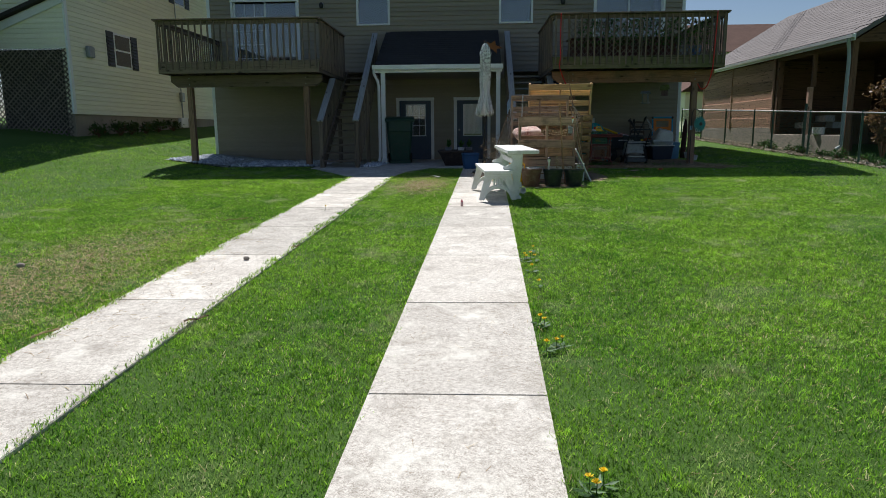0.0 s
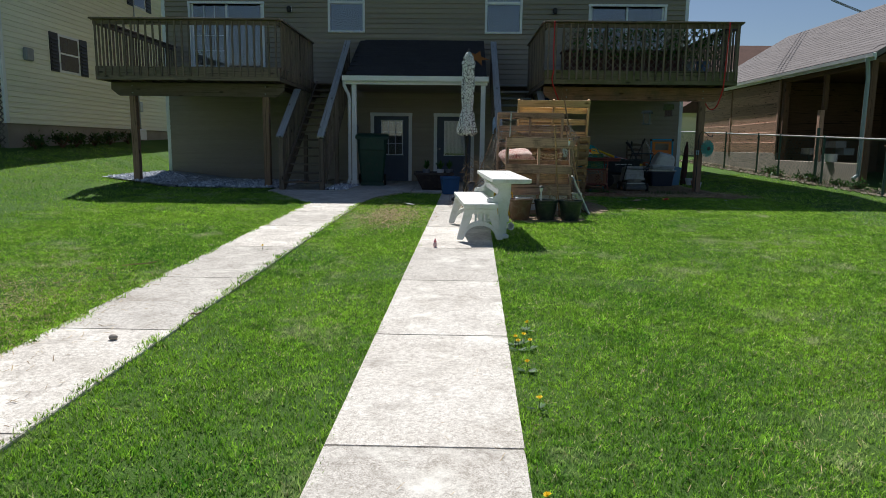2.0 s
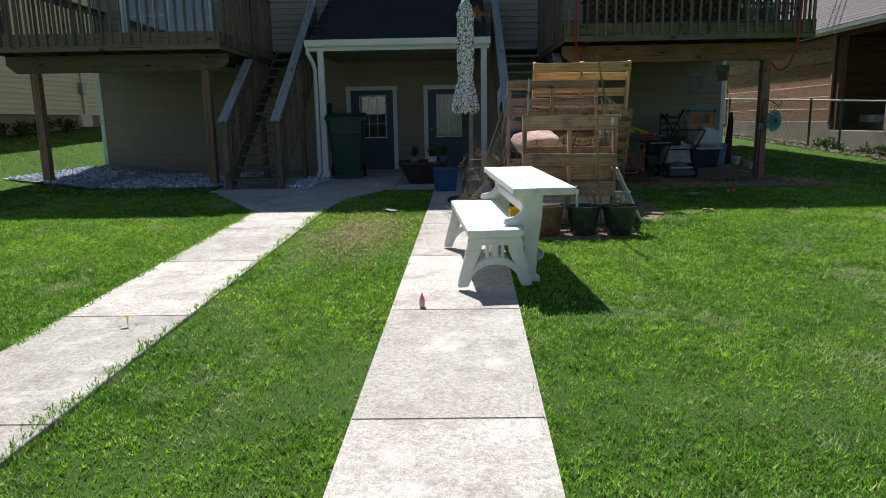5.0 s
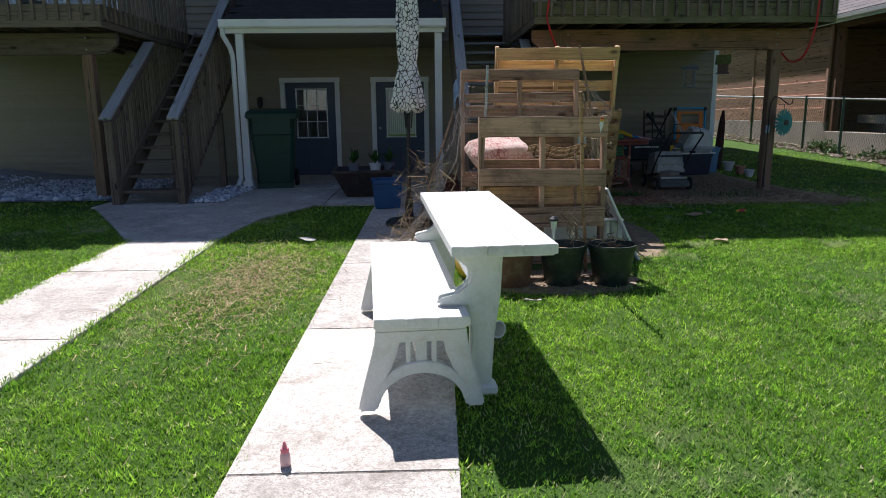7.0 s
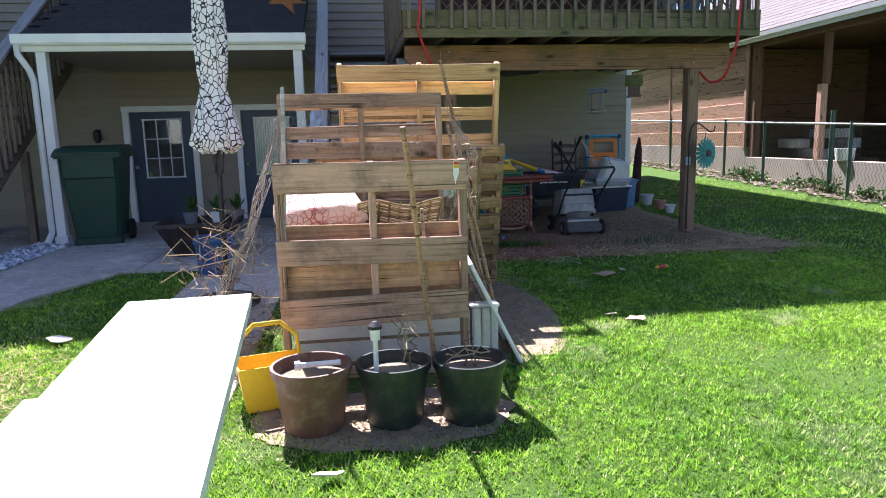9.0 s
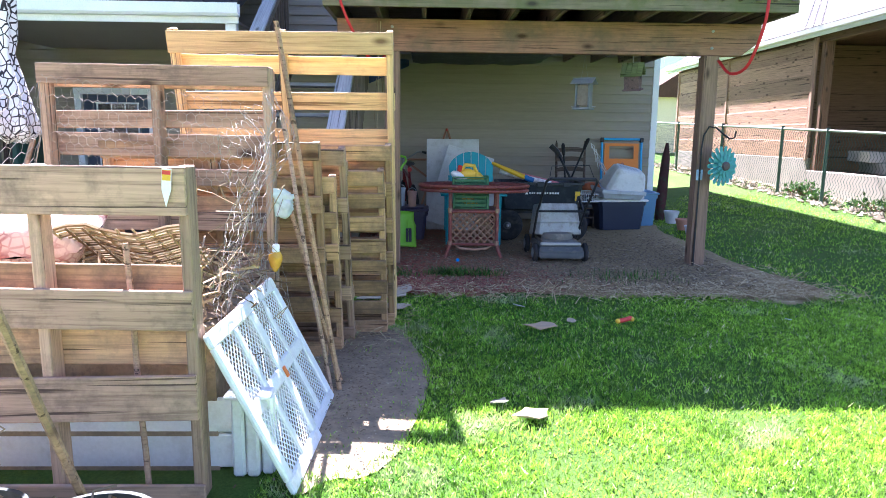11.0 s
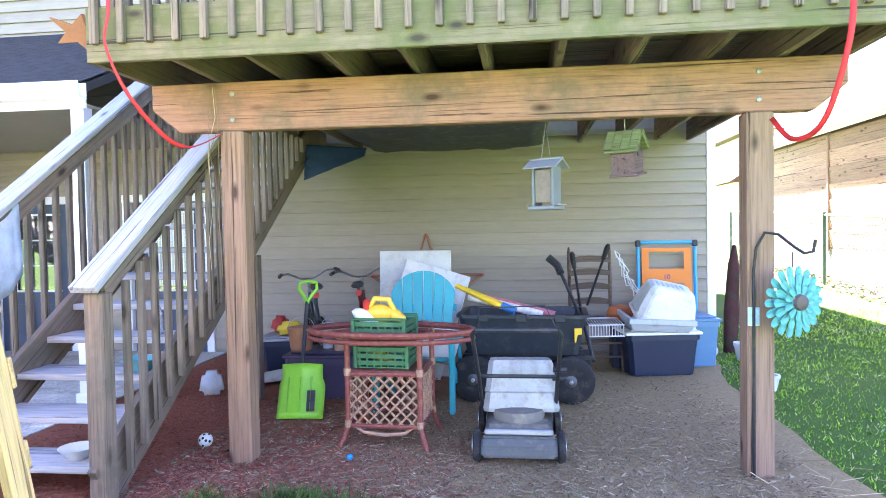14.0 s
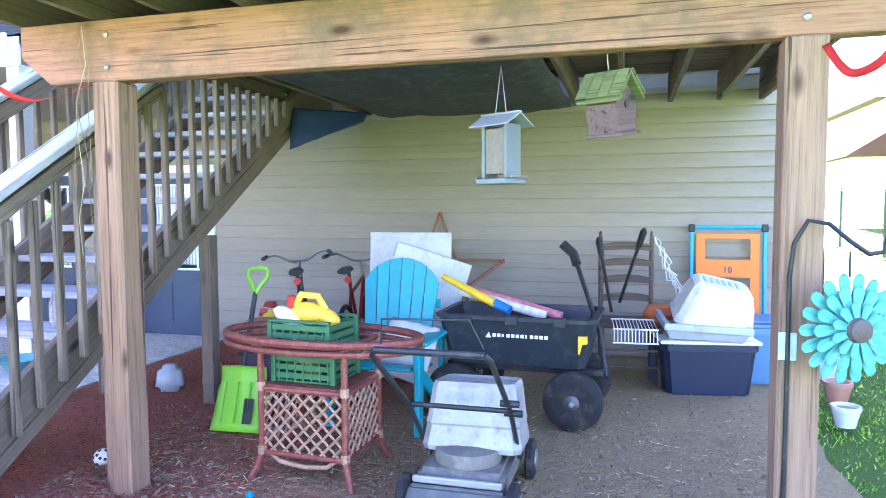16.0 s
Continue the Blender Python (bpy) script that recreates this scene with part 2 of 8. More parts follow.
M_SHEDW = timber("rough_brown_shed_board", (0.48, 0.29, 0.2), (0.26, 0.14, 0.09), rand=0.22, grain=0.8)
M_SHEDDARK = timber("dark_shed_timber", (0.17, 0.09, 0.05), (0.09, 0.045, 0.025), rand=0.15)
M_PLASTIC = plain("white_resin_plastic", (0.78, 0.78, 0.75), 0.45, var=0.06, scale=4, bump=0.04, dirt=(0.62, 0.6, 0.54))
M_STEEL = plain("galvanised_steel", (0.35, 0.36, 0.35), 0.45, 0.8, var=0.2, scale=9)
M_FENCE = plain("green_coated_fence_wire", (0.07, 0.12, 0.09), 0.5, 0.2, var=0.2, scale=9)
M_BLACK = plain("black_plastic", (0.018, 0.019, 0.022), 0.5, var=0.2, dirt=(0.06, 0.055, 0.05))
M_RUBBER = plain("black_rubber", (0.015, 0.015, 0.016), 0.8, var=0.2, dirt=(0.07, 0.06, 0.045))
# near-black colour standing in for the shade behind the porch lattice
M_LATTSHADE = plain("lattice_shade", (0.05, 0.045, 0.04), 0.9)
M_RED = plain("red_nylon_strap", (0.55, 0.025, 0.025), 0.6, var=0.15, scale=9)
M_DIRT = plain("bare_soil", (0.31, 0.23, 0.145), 0.95, var=0.35, scale=9, fine=70, bump=1.0, dirt=(0.17, 0.13, 0.095))


# ---- building helpers ----
BOXES = {}


def box_mesh(sx, sy, sz, m, bev=0.004):
    key = (round(sx, 3), round(sy, 3), round(sz, 3), m.name, bev)
    if key not in BOXES:
        bm = bmesh.new()
        bmesh.ops.create_cube(bm, size=1)
        bmesh.ops.scale(bm, vec=(sx, sy, sz), verts=bm.verts)
        if bev:
            bmesh.ops.bevel(bm, geom=bm.edges[:], offset=min(bev, 0.3 * min(sx, sy, sz)), segments=1, affect="EDGES")
        me = bpy.data.meshes.new("board")
        bm.to_mesh(me)
        bm.free()
        me.materials.append(m)
        BOXES[key] = me
    return BOXES[key]


def world_of(ob):
    m = ob.matrix_basis.copy()
    while ob.parent:
        ob = ob.parent
        m = ob.matrix_basis @ m
    return m


def put(name, me, m, parent=None, label=""):
    """An object on mesh me at the world pose m, under parent."""
    ob = new(name, me)
    if parent:
        ob.parent = parent
        ob.matrix_basis = world_of(parent).inverted() @ m
    else:
        ob.matrix_basis = m
    if label:
        tagged(ob, label)
    return ob


def part(name, bm, m, parent=None, label="", smooth=False):
    """Links a bmesh as one mesh object under a thing or a part."""
    me = bpy.data.meshes.new(name)
    bmesh.ops.recalc_face_normals(bm, faces=bm.faces[:])
    bm.to_mesh(me)
    bm.free()
    me.materials.append(m)
    if smooth:
        me.polygons.foreach_set("use_smooth", [True] * len(me.polygons))
        if smooth != "all":
            me.set_sharp_from_angle(angle=radians(40))
    return put(name, me, Matrix.Identity(4), parent, label)


def thing(name, label, category, group="", kind=""):
    return tagged(new(name), label, category, group, kind)


def board(name, p0, p1, w, h, m, parent, up=(0, 0, 1), bev=0.004, label=""):
    """A straight board from p0 to p1, w wide and h high along up."""
    p0, p1 = Vector(p0), Vector(p1)
    x = (p1 - p0).normalized()
    z = Vector(up)
    z = (z - z.dot(x) * x).normalized()
    y = z.cross(x)
    mat = Matrix((x, y, z)).transposed().to_4x4()
    mat.translation = (p0 + p1) / 2
    return put(name, box_mesh((p1 - p0).length, w, h, m, bev), mat, parent, label)


def block(name, x0, x1, y0, y1, z0, z1, m, parent, bev=0.004, label=""):
    """A box between the given limits; its long side becomes the grain."""
    size = (x1 - x0, y1 - y0, z1 - z0)
    c = Vector(((x0 + x1) / 2, (y0 + y1) / 2, (z0 + z1) / 2))
    k = size.index(max(size))
    d = Vector((0, 0, 0))
    d[k] = size[k] / 2
    if k == 0:
        return board(name, c - d, c + d, size[1], size[2], m, parent, (0, 0, 1), bev, label)
    if k == 1:
        return board(name, c - d, c + d, size[0], size[2], m, parent, (0, 0, 1), bev, label)
    return board(name, c - d, c + d, size[0], size[1], m, parent, (0, 1, 0), bev, label)


def add_box(bm, x0, x1, y0, y1, z0, z1, m=None):
    vs = [bm.verts.new((x, y, z)) for x in (x0, x1) for y in (y0, y1) for z in (z0, z1)]
    if m:
        for v in vs:
            v.co = m @ v.co
    for f in ((0, 1, 3, 2), (4, 6, 7, 5), (0, 4, 5, 1), (2, 3, 7, 6), (0, 2, 6, 4), (1, 5, 7, 3)):
        bm.faces.new([vs[i] for i in f])
    return vs


def tube(bm, pts, r, n=8, closed=False, flat=1.0):
    """Sweeps a ring of n points along pts; r is a number or one per point."""
    pts = [Vector(p) for p in pts]
    rs = r if isinstance(r, (list, tuple)) else [r] * len(pts)
    rings, ref = [], None
    for i, p in enumerate(pts):
        a = pts[i - 1] if (i or closed) else p
        b = pts[(i + 1) % len(pts)] if (i + 1 < len(pts) or closed) else p
        d = (b - a).normalized()
        if ref is None:
            ref = Vector((0, 0, 1)) if abs(d.z) < 0.9 else Vector((1, 0, 0))
        ref = (ref - ref.dot(d) * d).normalized()
        s = d.cross(ref)
        rings.append([bm.verts.new(p + rs[i] * (math.cos(q) * s + flat * math.sin(q) * ref)) for q in (2 * math.pi * k / n for k in range(n))])
    pairs = list(zip(rings, rings[1:])) + ([(rings[-1], rings[0])] if closed else [])
    for r0, r1 in pairs:
        for k in range(n):
            bm.faces.new((r0[k], r0[(k + 1) % n], r1[(k + 1) % n], r1[k]))
    if not closed:
        bm.faces.new(rings[0][::-1])
        bm.faces.new(rings[-1])
    return bm


def lathe(bm, prof, n=24, at=(0, 0, 0), m=None, caps=True):
    rings = []
    for r, z in prof:
        ring = [bm.verts.new(Vector(at) + Vector((r * math.cos(a), r * math.sin(a), z))) for a in (2 * math.pi * k / n for k in range(n))]
        if m:
            for v in ring:
                v.co = m @ v.co
        rings.append(ring)
    for r0, r1 in zip(rings, rings[1:]):
        for k in range(n):
            bm.faces.new((r0[k], r0[(k + 1) % n], r1[(k + 1) % n], r1[k]))
    if caps:
        bm.faces.new(rings[0][::-1])
        bm.faces.new(rings[-1])
    return bm


def extrude_poly(bm, poly, axis, a, b):
    """A prism: poly in the two other axes, from a to b along axis."""
    def at(p, v):
        return {"x": (v, *p), "y": (p[0], v, p[1]), "z": (*p, v)}[axis]
    lo = [bm.verts.new(at(p, a)) for p in poly]
    hi = [bm.verts.new(at(p, b)) for p in poly]
    bm.faces.new(lo)
    bm.faces.new(hi[::-1])
    for i in range(len(poly)):
        j = (i + 1) % len(poly)
        bm.faces.new((lo[i], hi[i], hi[j], lo[j]))
    return bm


def softened(bm, off=0.01, seg=2):
    bmesh.ops.recalc_face_normals(bm, faces=bm.faces[:])
    es = [e for e in bm.edges if len(e.link_faces) == 2 and e.calc_face_angle(0) > 0.6]
    bmesh.ops.bevel(bm, geom=es, offset=off, segments=seg, affect="EDGES", clamp_overlap=True)
    return bm


def raw(name, verts, faces, m, parent=None, label=""):
    me = bpy.data.meshes.new(name)
    me.from_pydata(verts, [], faces)
    me.materials.append(m)
    return put(name, me, Matrix.Identity(4), parent, label)


def smooth01(a, b, x):
    t = min(1.0, max(0.0, (x - a) / (b - a)))
    return t * t * (3 - 2 * t)


def gz(x, y):
    """Height of the ground."""
    y = max(-30.0, min(60.0, y))
    side = max(smooth01(6.3, 8.0, x), smooth01(-8.0, -9.5, x))
    z = 0.0345 * min(y, 16.2) + side * 0.0345 * max(0.0, y - 16.2)
    rise = max(0.0, min(-x, 13.0) - 6.3)
    return z + 0.14 * rise * smooth01(8.0, 17.0, y)


# ---- ground and paving ----
def axis_steps(lo, hi, step, far):
    v = [lo + step * i for i in range(int((hi - lo) / step) + 1)]
    d = step
    while v[-1] < far:
        d *= 1.6
        v.append(v[-1] + d)
    d = step
    while v[0] > -far:
        d *= 1.6
        v.insert(0, v[0] - d)
    return v


gx, gy = axis_steps(-13, 12, 0.3, 900), axis_steps(-3, 30, 0.3, 900)
gv = [(x, y, gz(x, y) + (0.012 * noise.noise((x * 0.9, y * 0.9, 0)) if abs(x) < 14 else 0) - 0.012) for y in gy for x in gx]
gf = [(j * len(gx) + i, j * len(gx) + i + 1, (j + 1) * len(gx) + i + 1, (j + 1) * len(gx) + i) for j in range(len(gy) - 1) for i in range(len(gx) - 1)]
ground = tagged(raw("ground", gv, gf, M_GROUND), "mown green lawn with worn patches, sloping up gently", "ground", kind="structure")


def slab(parent, corners, thick=0.12, lift=0.012):
    """A concrete slab over the given corners, its top just above the turf."""
    bm = bmesh.new()
    top = [bm.verts.new((x, y, gz(x, y) + lift)) for x, y in corners]
    low = [bm.verts.new((x, y, gz(x, y) + lift - thick)) for x, y in corners]
    bm.faces.new(top)
    bm.faces.new(low[::-1])
    for i in range(len(corners)):
        j = (i + 1) % len(corners)
        bm.faces.new((top[i], low[i], low[j], top[j]))
    bmesh.ops.recalc_face_normals(bm, faces=bm.faces[:])
    bmesh.ops.bevel(bm, geom=[e for e in bm.edges if e.verts[0] in top and e.verts[1] in top], offset=0.004, segments=2, affect="EDGES")
    return part("slab", bm, M_CONC, parent)


def walk_x(y, near, far):
    return near + (far - near) * (y - 3.2) / 9.75


path_main = tagged(new("pavement_main"), "pale weathered concrete garden path of square-jointed slabs", "path", kind="structure")
for i in range(-4, 9):
    y0 = 3.2 + 1.62 * i + 0.004
    y1 = min(y0 + 1.612, 15.95)
    slab(path_main, [(walk_x(y0, -0.535, -0.3), y0), (walk_x(y0, 0.375, 0.6), y0), (walk_x(y1, 0.375, 0.6), y1), (walk_x(y1, -0.535, -0.3), y1)])
path_side = tagged(new("pavement_side"), "narrow stained concrete path half overgrown by turf", "path", kind="structure")
for i in range(-3, 7):
    y0 = 3.28 + 1.585 * i + 0.004
    y1 = min(y0 + 1.578, 13.99)
    slab(path_side, [(walk_x(y0, -2.78, -2.6), y0), (walk_x(y0, -1.96, -1.68), y0), (walk_x(y1, -1.96, -1.68), y1), (walk_x(y1, -2.78, -2.6), y1)])
patio = tagged(new("pavement_patio"), "shaded concrete patio slabs before the basement doors", "patio", kind="structure")
slab(patio, [(-2.6, 14.0), (-1.67, 14.0), (-1.5, 15.1), (-1.0, 16.0), (-3.85, 16.0), (-3.2, 15.0)])
for xa, xb in ((-3.9, -2.41), (-2.4, -0.91), (-0.9, 0.69)):
    for ya, yb in ((16.01, 17.5), (17.51, 19.0), (19.01, 20.44)):
        slab(patio, [(xa, ya), (xb, ya), (xb, yb), (xa, yb)])


# ---- siding and openings ----
def wedge_mesh(m, course=0.13, n=1):
    """A lap of siding one metre long along x, facing -y, its foot at z 0."""
    bm = bmesh.new()
    prof = [(0.0, 0.0), (-0.012, 0.004), (-0.026, 0.0), (-0.028, 0.006), (-0.022, course * 0.45), (-0.019, course * 0.5), (-0.005, course), (0.0, course)]
    for x in (0.0, 1.0):
        for y, z in prof:
            bm.verts.new((x, y, z))
    bm.verts.ensure_lookup_table()
    k = len(prof)
    for i in range(k):
        j = (i + 1) % k
        bm.faces.new((bm.verts[i], bm.verts[j], bm.verts[k + j], bm.verts[k + i]))
    bm.faces.new(bm.verts[:k])
    bm.faces.new(bm.verts[k:2 * k][::-1])
    bmesh.ops.recalc_face_normals(bm, faces=bm.faces[:])
    me = bpy.data.meshes.new("siding_board")
    bm.to_mesh(me)
    bm.free()
    me.materials.append(m)
    return me


def lap_wall(wall, me, u0, u1, z0, z1, holes, place, course=0.13):
    """Courses of siding from u0 to u1, broken round the holes (u0, u1, z0, z1)."""
    k = int(round((z1 - z0) / course))
    for i in range(k):
        za = z0 + i * course
        spans = [(u0, u1)]
        for a, b, c, d in holes:
            if za + course * 0.5 > c and za + course * 0.5 < d:
                spans = [s for p, q in spans for s in ((p, min(q, a)), (max(p, b), q)) if s[1] - s[0] > 0.01]
        for p, q in spans:
            put("siding_board", me, place(p, za) @ Matrix.Diagonal((q - p, 1, 1, 1)), wall)


def holed_wall(name, parent, x0, x1, z0, z1, y0, y1, holes, m):
    """A solid wall from y0 to y1 with real openings through it."""
    xs = sorted({x0, x1, *[v for h in holes for v in h[:2]]})
    zs = sorted({z0, z1, *[v for h in holes for v in h[2:]]})
    bm = bmesh.new()
    for a, b in zip(xs, xs[1:]):
        for c, d in zip(zs, zs[1:]):
            if not any(h[0] < (a + b) / 2 < h[1] and h[2] < (c + d) / 2 < h[3] for h in holes):
                add_box(bm, a, b, y0, y1, c, d)
    bmesh.ops.remove_doubles(bm, verts=bm.verts[:], dist=0.0005)
    return part(name, bm, m, parent)


W = 20.5
DOORS = [(-2.3, -1.17), (-0.57, 0.53)]
WINS = [(-3.43, -2.44), (0.76, 1.75)]
SLIDE = [(-7.19, -5.14), (3.5, 5.55)]
holes = [(a, b, 0.5, 2.41) for a, b in DOORS] + [(a, b, 4.5, 6.05) for a, b in WINS] + [(a, b, 3.12, 5.28) for a, b in SLIDE]
holes += [(a, a + 0.95, 6.9, 8.3) for a in (-6.6, -3.4, 0.6, 4.0)]
house = thing("house", "taupe vinyl-sided twin house with basement doors and two decks", "house", kind="structure")
wall = holed_wall("wall", house, -7.9, 6.12, -0.2, 9.1, W, W + 0.2, holes, M_SIDING)
back = bmesh.new()
add_box(back, -7.9, 6.12, 29.4, 29.6, -0.2, 9.1)
add_box(back, -7.9, -7.7, 20.7, 29.4, -0.2, 9.1)
add_box(back, 5.92, 6.12, 20.7, 29.4, -0.2, 9.1)
add_box(back, -7.7, 5.92, 20.72, 29.4, 3.0, 3.1)
add_box(back, -7.7, 5.92, 20.72, 29.4, 5.9, 6.0)
add_box(back, -7.7, 5.92, 23.2, 23.3, 0.2, 9.0)
part("rear_wall", back, M_SIDING, house)
lap = wedge_mesh(M_SIDING)
lap_wall(wall, lap, -7.82, 6.04, 0.46, 9.04, holes, lambda u, z: pose(u, W, z))
side_lap = lambda u, z: pose(6.12, u, z, 0, 0, 90)
right_wall = block("side_wall", 6.12, 6.125, 20.6, 29.5, 0.4, 9.1, M_SIDING, house)
lap_wall(right_wall, lap, 20.6, 29.5, 0.46, 9.04, [], side_lap)
for x in (-7.91, 6.04):
    block("corner_trim", x, x + 0.09, W - 0.03, W + 0.06, 0.4, 9.1, M_WHITE, house)
roof = bmesh.new()
extrude_poly(roof, [(20.15, 9.0), (25.0, 11.8), (29.9, 9.0), (29.9, 9.2), (25.0, 12.05), (20.15, 9.2)], "x", -8.4, 6.45)
part("roof", roof, M_SHINGLE, house)
block("gutter", -8.4, 6.45, 20.05, 20.15, 9.0, 9.13, M_WHITE, house)


def framed(name, x0, x1, z0, z1, parent, depth=0.1, t=0.06, label="", sill=True):
    """A window or door opening: outer casing as one part with jambs under it."""
    o = put(name, box_mesh(x1 - x0 + 0.02, 0.035, t, M_WHITE), Matrix.Translation(((x0 + x1) / 2, W - 0.025, z1 - t / 2)), parent, label)
    for x in (x0, x1 - t):
        block("jamb", x, x + t, W - 0.045, W + depth, z0, z1 - t, M_WHITE, o)
    block("window_sill" if sill else "threshold", x0, x1, W - 0.06, W + depth, z0, z0 + 0.05, M_WHITE, o)
    return o


for (a, b), blind in zip(WINS, (0.25, 0.5)):
    o = framed("window", a, b, 4.5, 6.05, house, label="white-framed double-hung sash window")
    block("pane", a + 0.06, b - 0.06, W + 0.05, W + 0.056, 4.55, 5.3, M_PANE, o)
    block("pane", a + 0.06, b - 0.06, W + 0.02, W + 0.026, 5.3, 6.0, M_PANE, o)
    block("sash", a + 0.06, b - 0.06, W + 0.0, W + 0.06, 5.255, 5.325, M_WHITE, o)
    for k in range(16):
        z = 5.96 - 0.045 * k
        board("blind_slat", (a + 0.07, W + 0.1, z), (b - 0.07, W + 0.1, z), 0.006, 0.045, M_WHITE, o, up=(0, 0.25, 1), bev=0)
for a in (-6.6, -3.4, 0.6, 4.0):
    o = framed("window", a, a + 0.95, 6.9, 8.3, house)
    block("pane", a + 0.06, a + 0.89, W + 0.05, W + 0.056, 6.95, 8.24, M_PANE, o)
    block("sash", a + 0.06, a + 0.89, W + 0.0, W + 0.04, 7.57, 7.63, M_WHITE, o)
for a, b in SLIDE:
    o = framed("sliding_door", a, b, 3.12, 5.28, house, label="white-framed sliding glass deck door", sill=False)
    mid = (a + b) / 2
    for p, q, y in ((a + 0.06, mid + 0.03, W + 0.06), (mid - 0.03, b - 0.06, W + 0.02)):
        block("pane", p + 0.05, q - 0.05, y, y + 0.006, 3.2, 5.18, M_PANE, o)
        block("stile", p, p + 0.05, y - 0.01, y + 0.02, 3.17, 5.22, M_WHITE, o)
        block("stile", q - 0.05, q, y - 0.01, y + 0.02, 3.17, 5.22, M_WHITE, o)
    if a < 0:
        for k in range(1, 5):
            block("muntin", a + 0.1, mid, W + 0.05, W + 0.058, 3.2 + 0.4 * k, 3.218 + 0.4 * k, M_WHITE, o)
        for k in range(1, 3):
            block("muntin", a + 0.1 + 0.29 * k, a + 0.118 + 0.29 * k, W + 0.051, W + 0.057, 3.2, 5.18, M_WHITE, o)
for (a, b), curtain in zip(DOORS, (False, True)):
    o = framed("door", a, b, 0.5, 2.41, house, label="slate blue half-glazed basement door in white frame", t=0.09, sill=False)
    lo, hi = a + 0.09, b - 0.09
    gl, gr, gb, gt = lo + 0.2, hi - 0.17, 1.28, 2.2
    bm = bmesh.new()
    add_box(bm, lo, gl, W + 0.03, W + 0.075, 0.55, 2.32)
    add_box(bm, gr, hi, W + 0.03, W + 0.075, 0.55, 2.32)
    add_box(bm, gl, gr, W + 0.03, W + 0.075, 0.55, gb)
    add_box(bm, gl, gr, W + 0.03, W + 0.075, gt, 2.32)
    for p, q in ((lo + 0.12, (lo + hi) / 2 - 0.05), ((lo + hi) / 2 + 0.05, hi - 0.12)):
        add_box(bm, p, q, W + 0.022, W + 0.03, 0.7, 1.12)
    part("door_panel", bm, M_DOOR, o)
    block("pane", gl, gr, W + 0.05, W + 0.056, gb, gt, M_PANE, o)
    if curtain:
        bm = bmesh.new()
        for k in range(14):
            tube(bm, [(gl + 0.03 + k * (gr - gl - 0.06) / 13, W + 0.075, gb + 0.05), (gl + 0.03 + k * (gr - gl - 0.06) / 13, W + 0.075, gt)], 0.03, 6)
        part("curtain", bm, M_WHITE, o, "white net curtain")
    for z in (gb, gt):
        block("glazing_bead", gl - 0.02, gr + 0.02, W + 0.018, W + 0.03, z - 0.012, z + 0.012, M_WHITE, o)
    for x in (gl, gr):
        block("glazing_bead", x - 0.012, x + 0.012, W + 0.017, W + 0.03, gb, gt, M_WHITE, o)
    if not curtain:
        for k in (1, 2):
            block("muntin", gl + k * (gr - gl) / 3 - 0.008, gl + k * (gr - gl) / 3 + 0.008, W + 0.038, W + 0.048, gb, gt, M_WHITE, o)
            block("muntin", gl, gr, W + 0.039, W + 0.047, gb + k * (gt - gb) / 3 - 0.008, gb + k * (gt - gb) / 3 + 0.008, M_WHITE, o)
    knob = bmesh.new()
    lathe(knob, [(0.012, 0), (0.012, 0.04), (0.028, 0.05), (0.03, 0.07), (0.015, 0.085)], 12, m=pose(lo + 0.07, W + 0.03, 1.45, 90))
    part("knob", knob, M_STEEL, o, smooth=True)

# basement porch between the two stairs
PF = 17.95
porch = thing("porch", "dark-shingled lean-to porch roof with white gutter and posts", "porch", kind="structure")
bm = bmesh.new()
extrude_poly(bm, [(PF, 3.05), (PF, 3.12), (W - 0.02, 4.3), (W - 0.02, 4.2)], "x", -2.56, 0.74)
part("roof", bm, M_SHINGLE, porch)
shingle_rows = 16
for k in range(shingle_rows):
    f = k / shingle_rows
    y, z = PF - 0.02 + f * (W - PF - 0.05), 3.135 + f * 1.17
    for j in range(12):
        x = -2.56 + 0.295 * j + (0.13 if k % 2 else 0)
        x1 = min(x + 0.288, 0.74)
        if x1 - x < 0.03:
            continue
        board("shingle", (x, y + 0.09, z + 0.042), (x1, y + 0.09, z + 0.042), 0.21, 0.006, M_SHINGLE, porch, up=(0, -0.4, 0.9), bev=0.002)
bm = bmesh.new()
extrude_poly(bm, [(PF - 0.13, 3.12), (PF - 0.125, 3.02), (PF - 0.1, 2.995), (PF - 0.02, 2.995), (PF - 0.02, 3.12), (PF - 0.03, 3.12), (PF - 0.03, 3.01), (PF - 0.095, 3.01), (PF - 0.115, 3.12)], "x", -2.62, 0.78)
part("gutter", bm, M_WHITE, porch, "white metal gutter")
block("fascia", -2.58, 0.76, PF - 0.02, PF + 0.01, 2.93, 3.08, M_WHITE, porch)
block("soffit", -2.54, 0.72, PF + 0.01, W - 0.03, 2.95, 2.98, M_SIDING, porch)
for x in (-2.42, 0.61):
    block("post", x, x + 0.11, PF + 0.02, PF + 0.13, gz(0, 17), 2.949, M_WHITE, porch)
    block("base", x - 0.02, x + 0.13, PF, PF + 0.15, gz(0, 17), gz(0, 17) + 0.14, M_WHITE, porch)
bm = bmesh.new()
tube(bm, [(-2.58, PF - 0.07, 3.0), (-2.58, PF - 0.07, 2.9), (-2.5, PF + 0.0, 2.72), (-2.48, PF + 0.04, 2.6), (-2.48, PF + 0.04, 0.75), (-2.5, PF - 0.08, 0.62)], 0.038, 8)
part("downspout", bm, M_WHITE, porch, smooth=True)


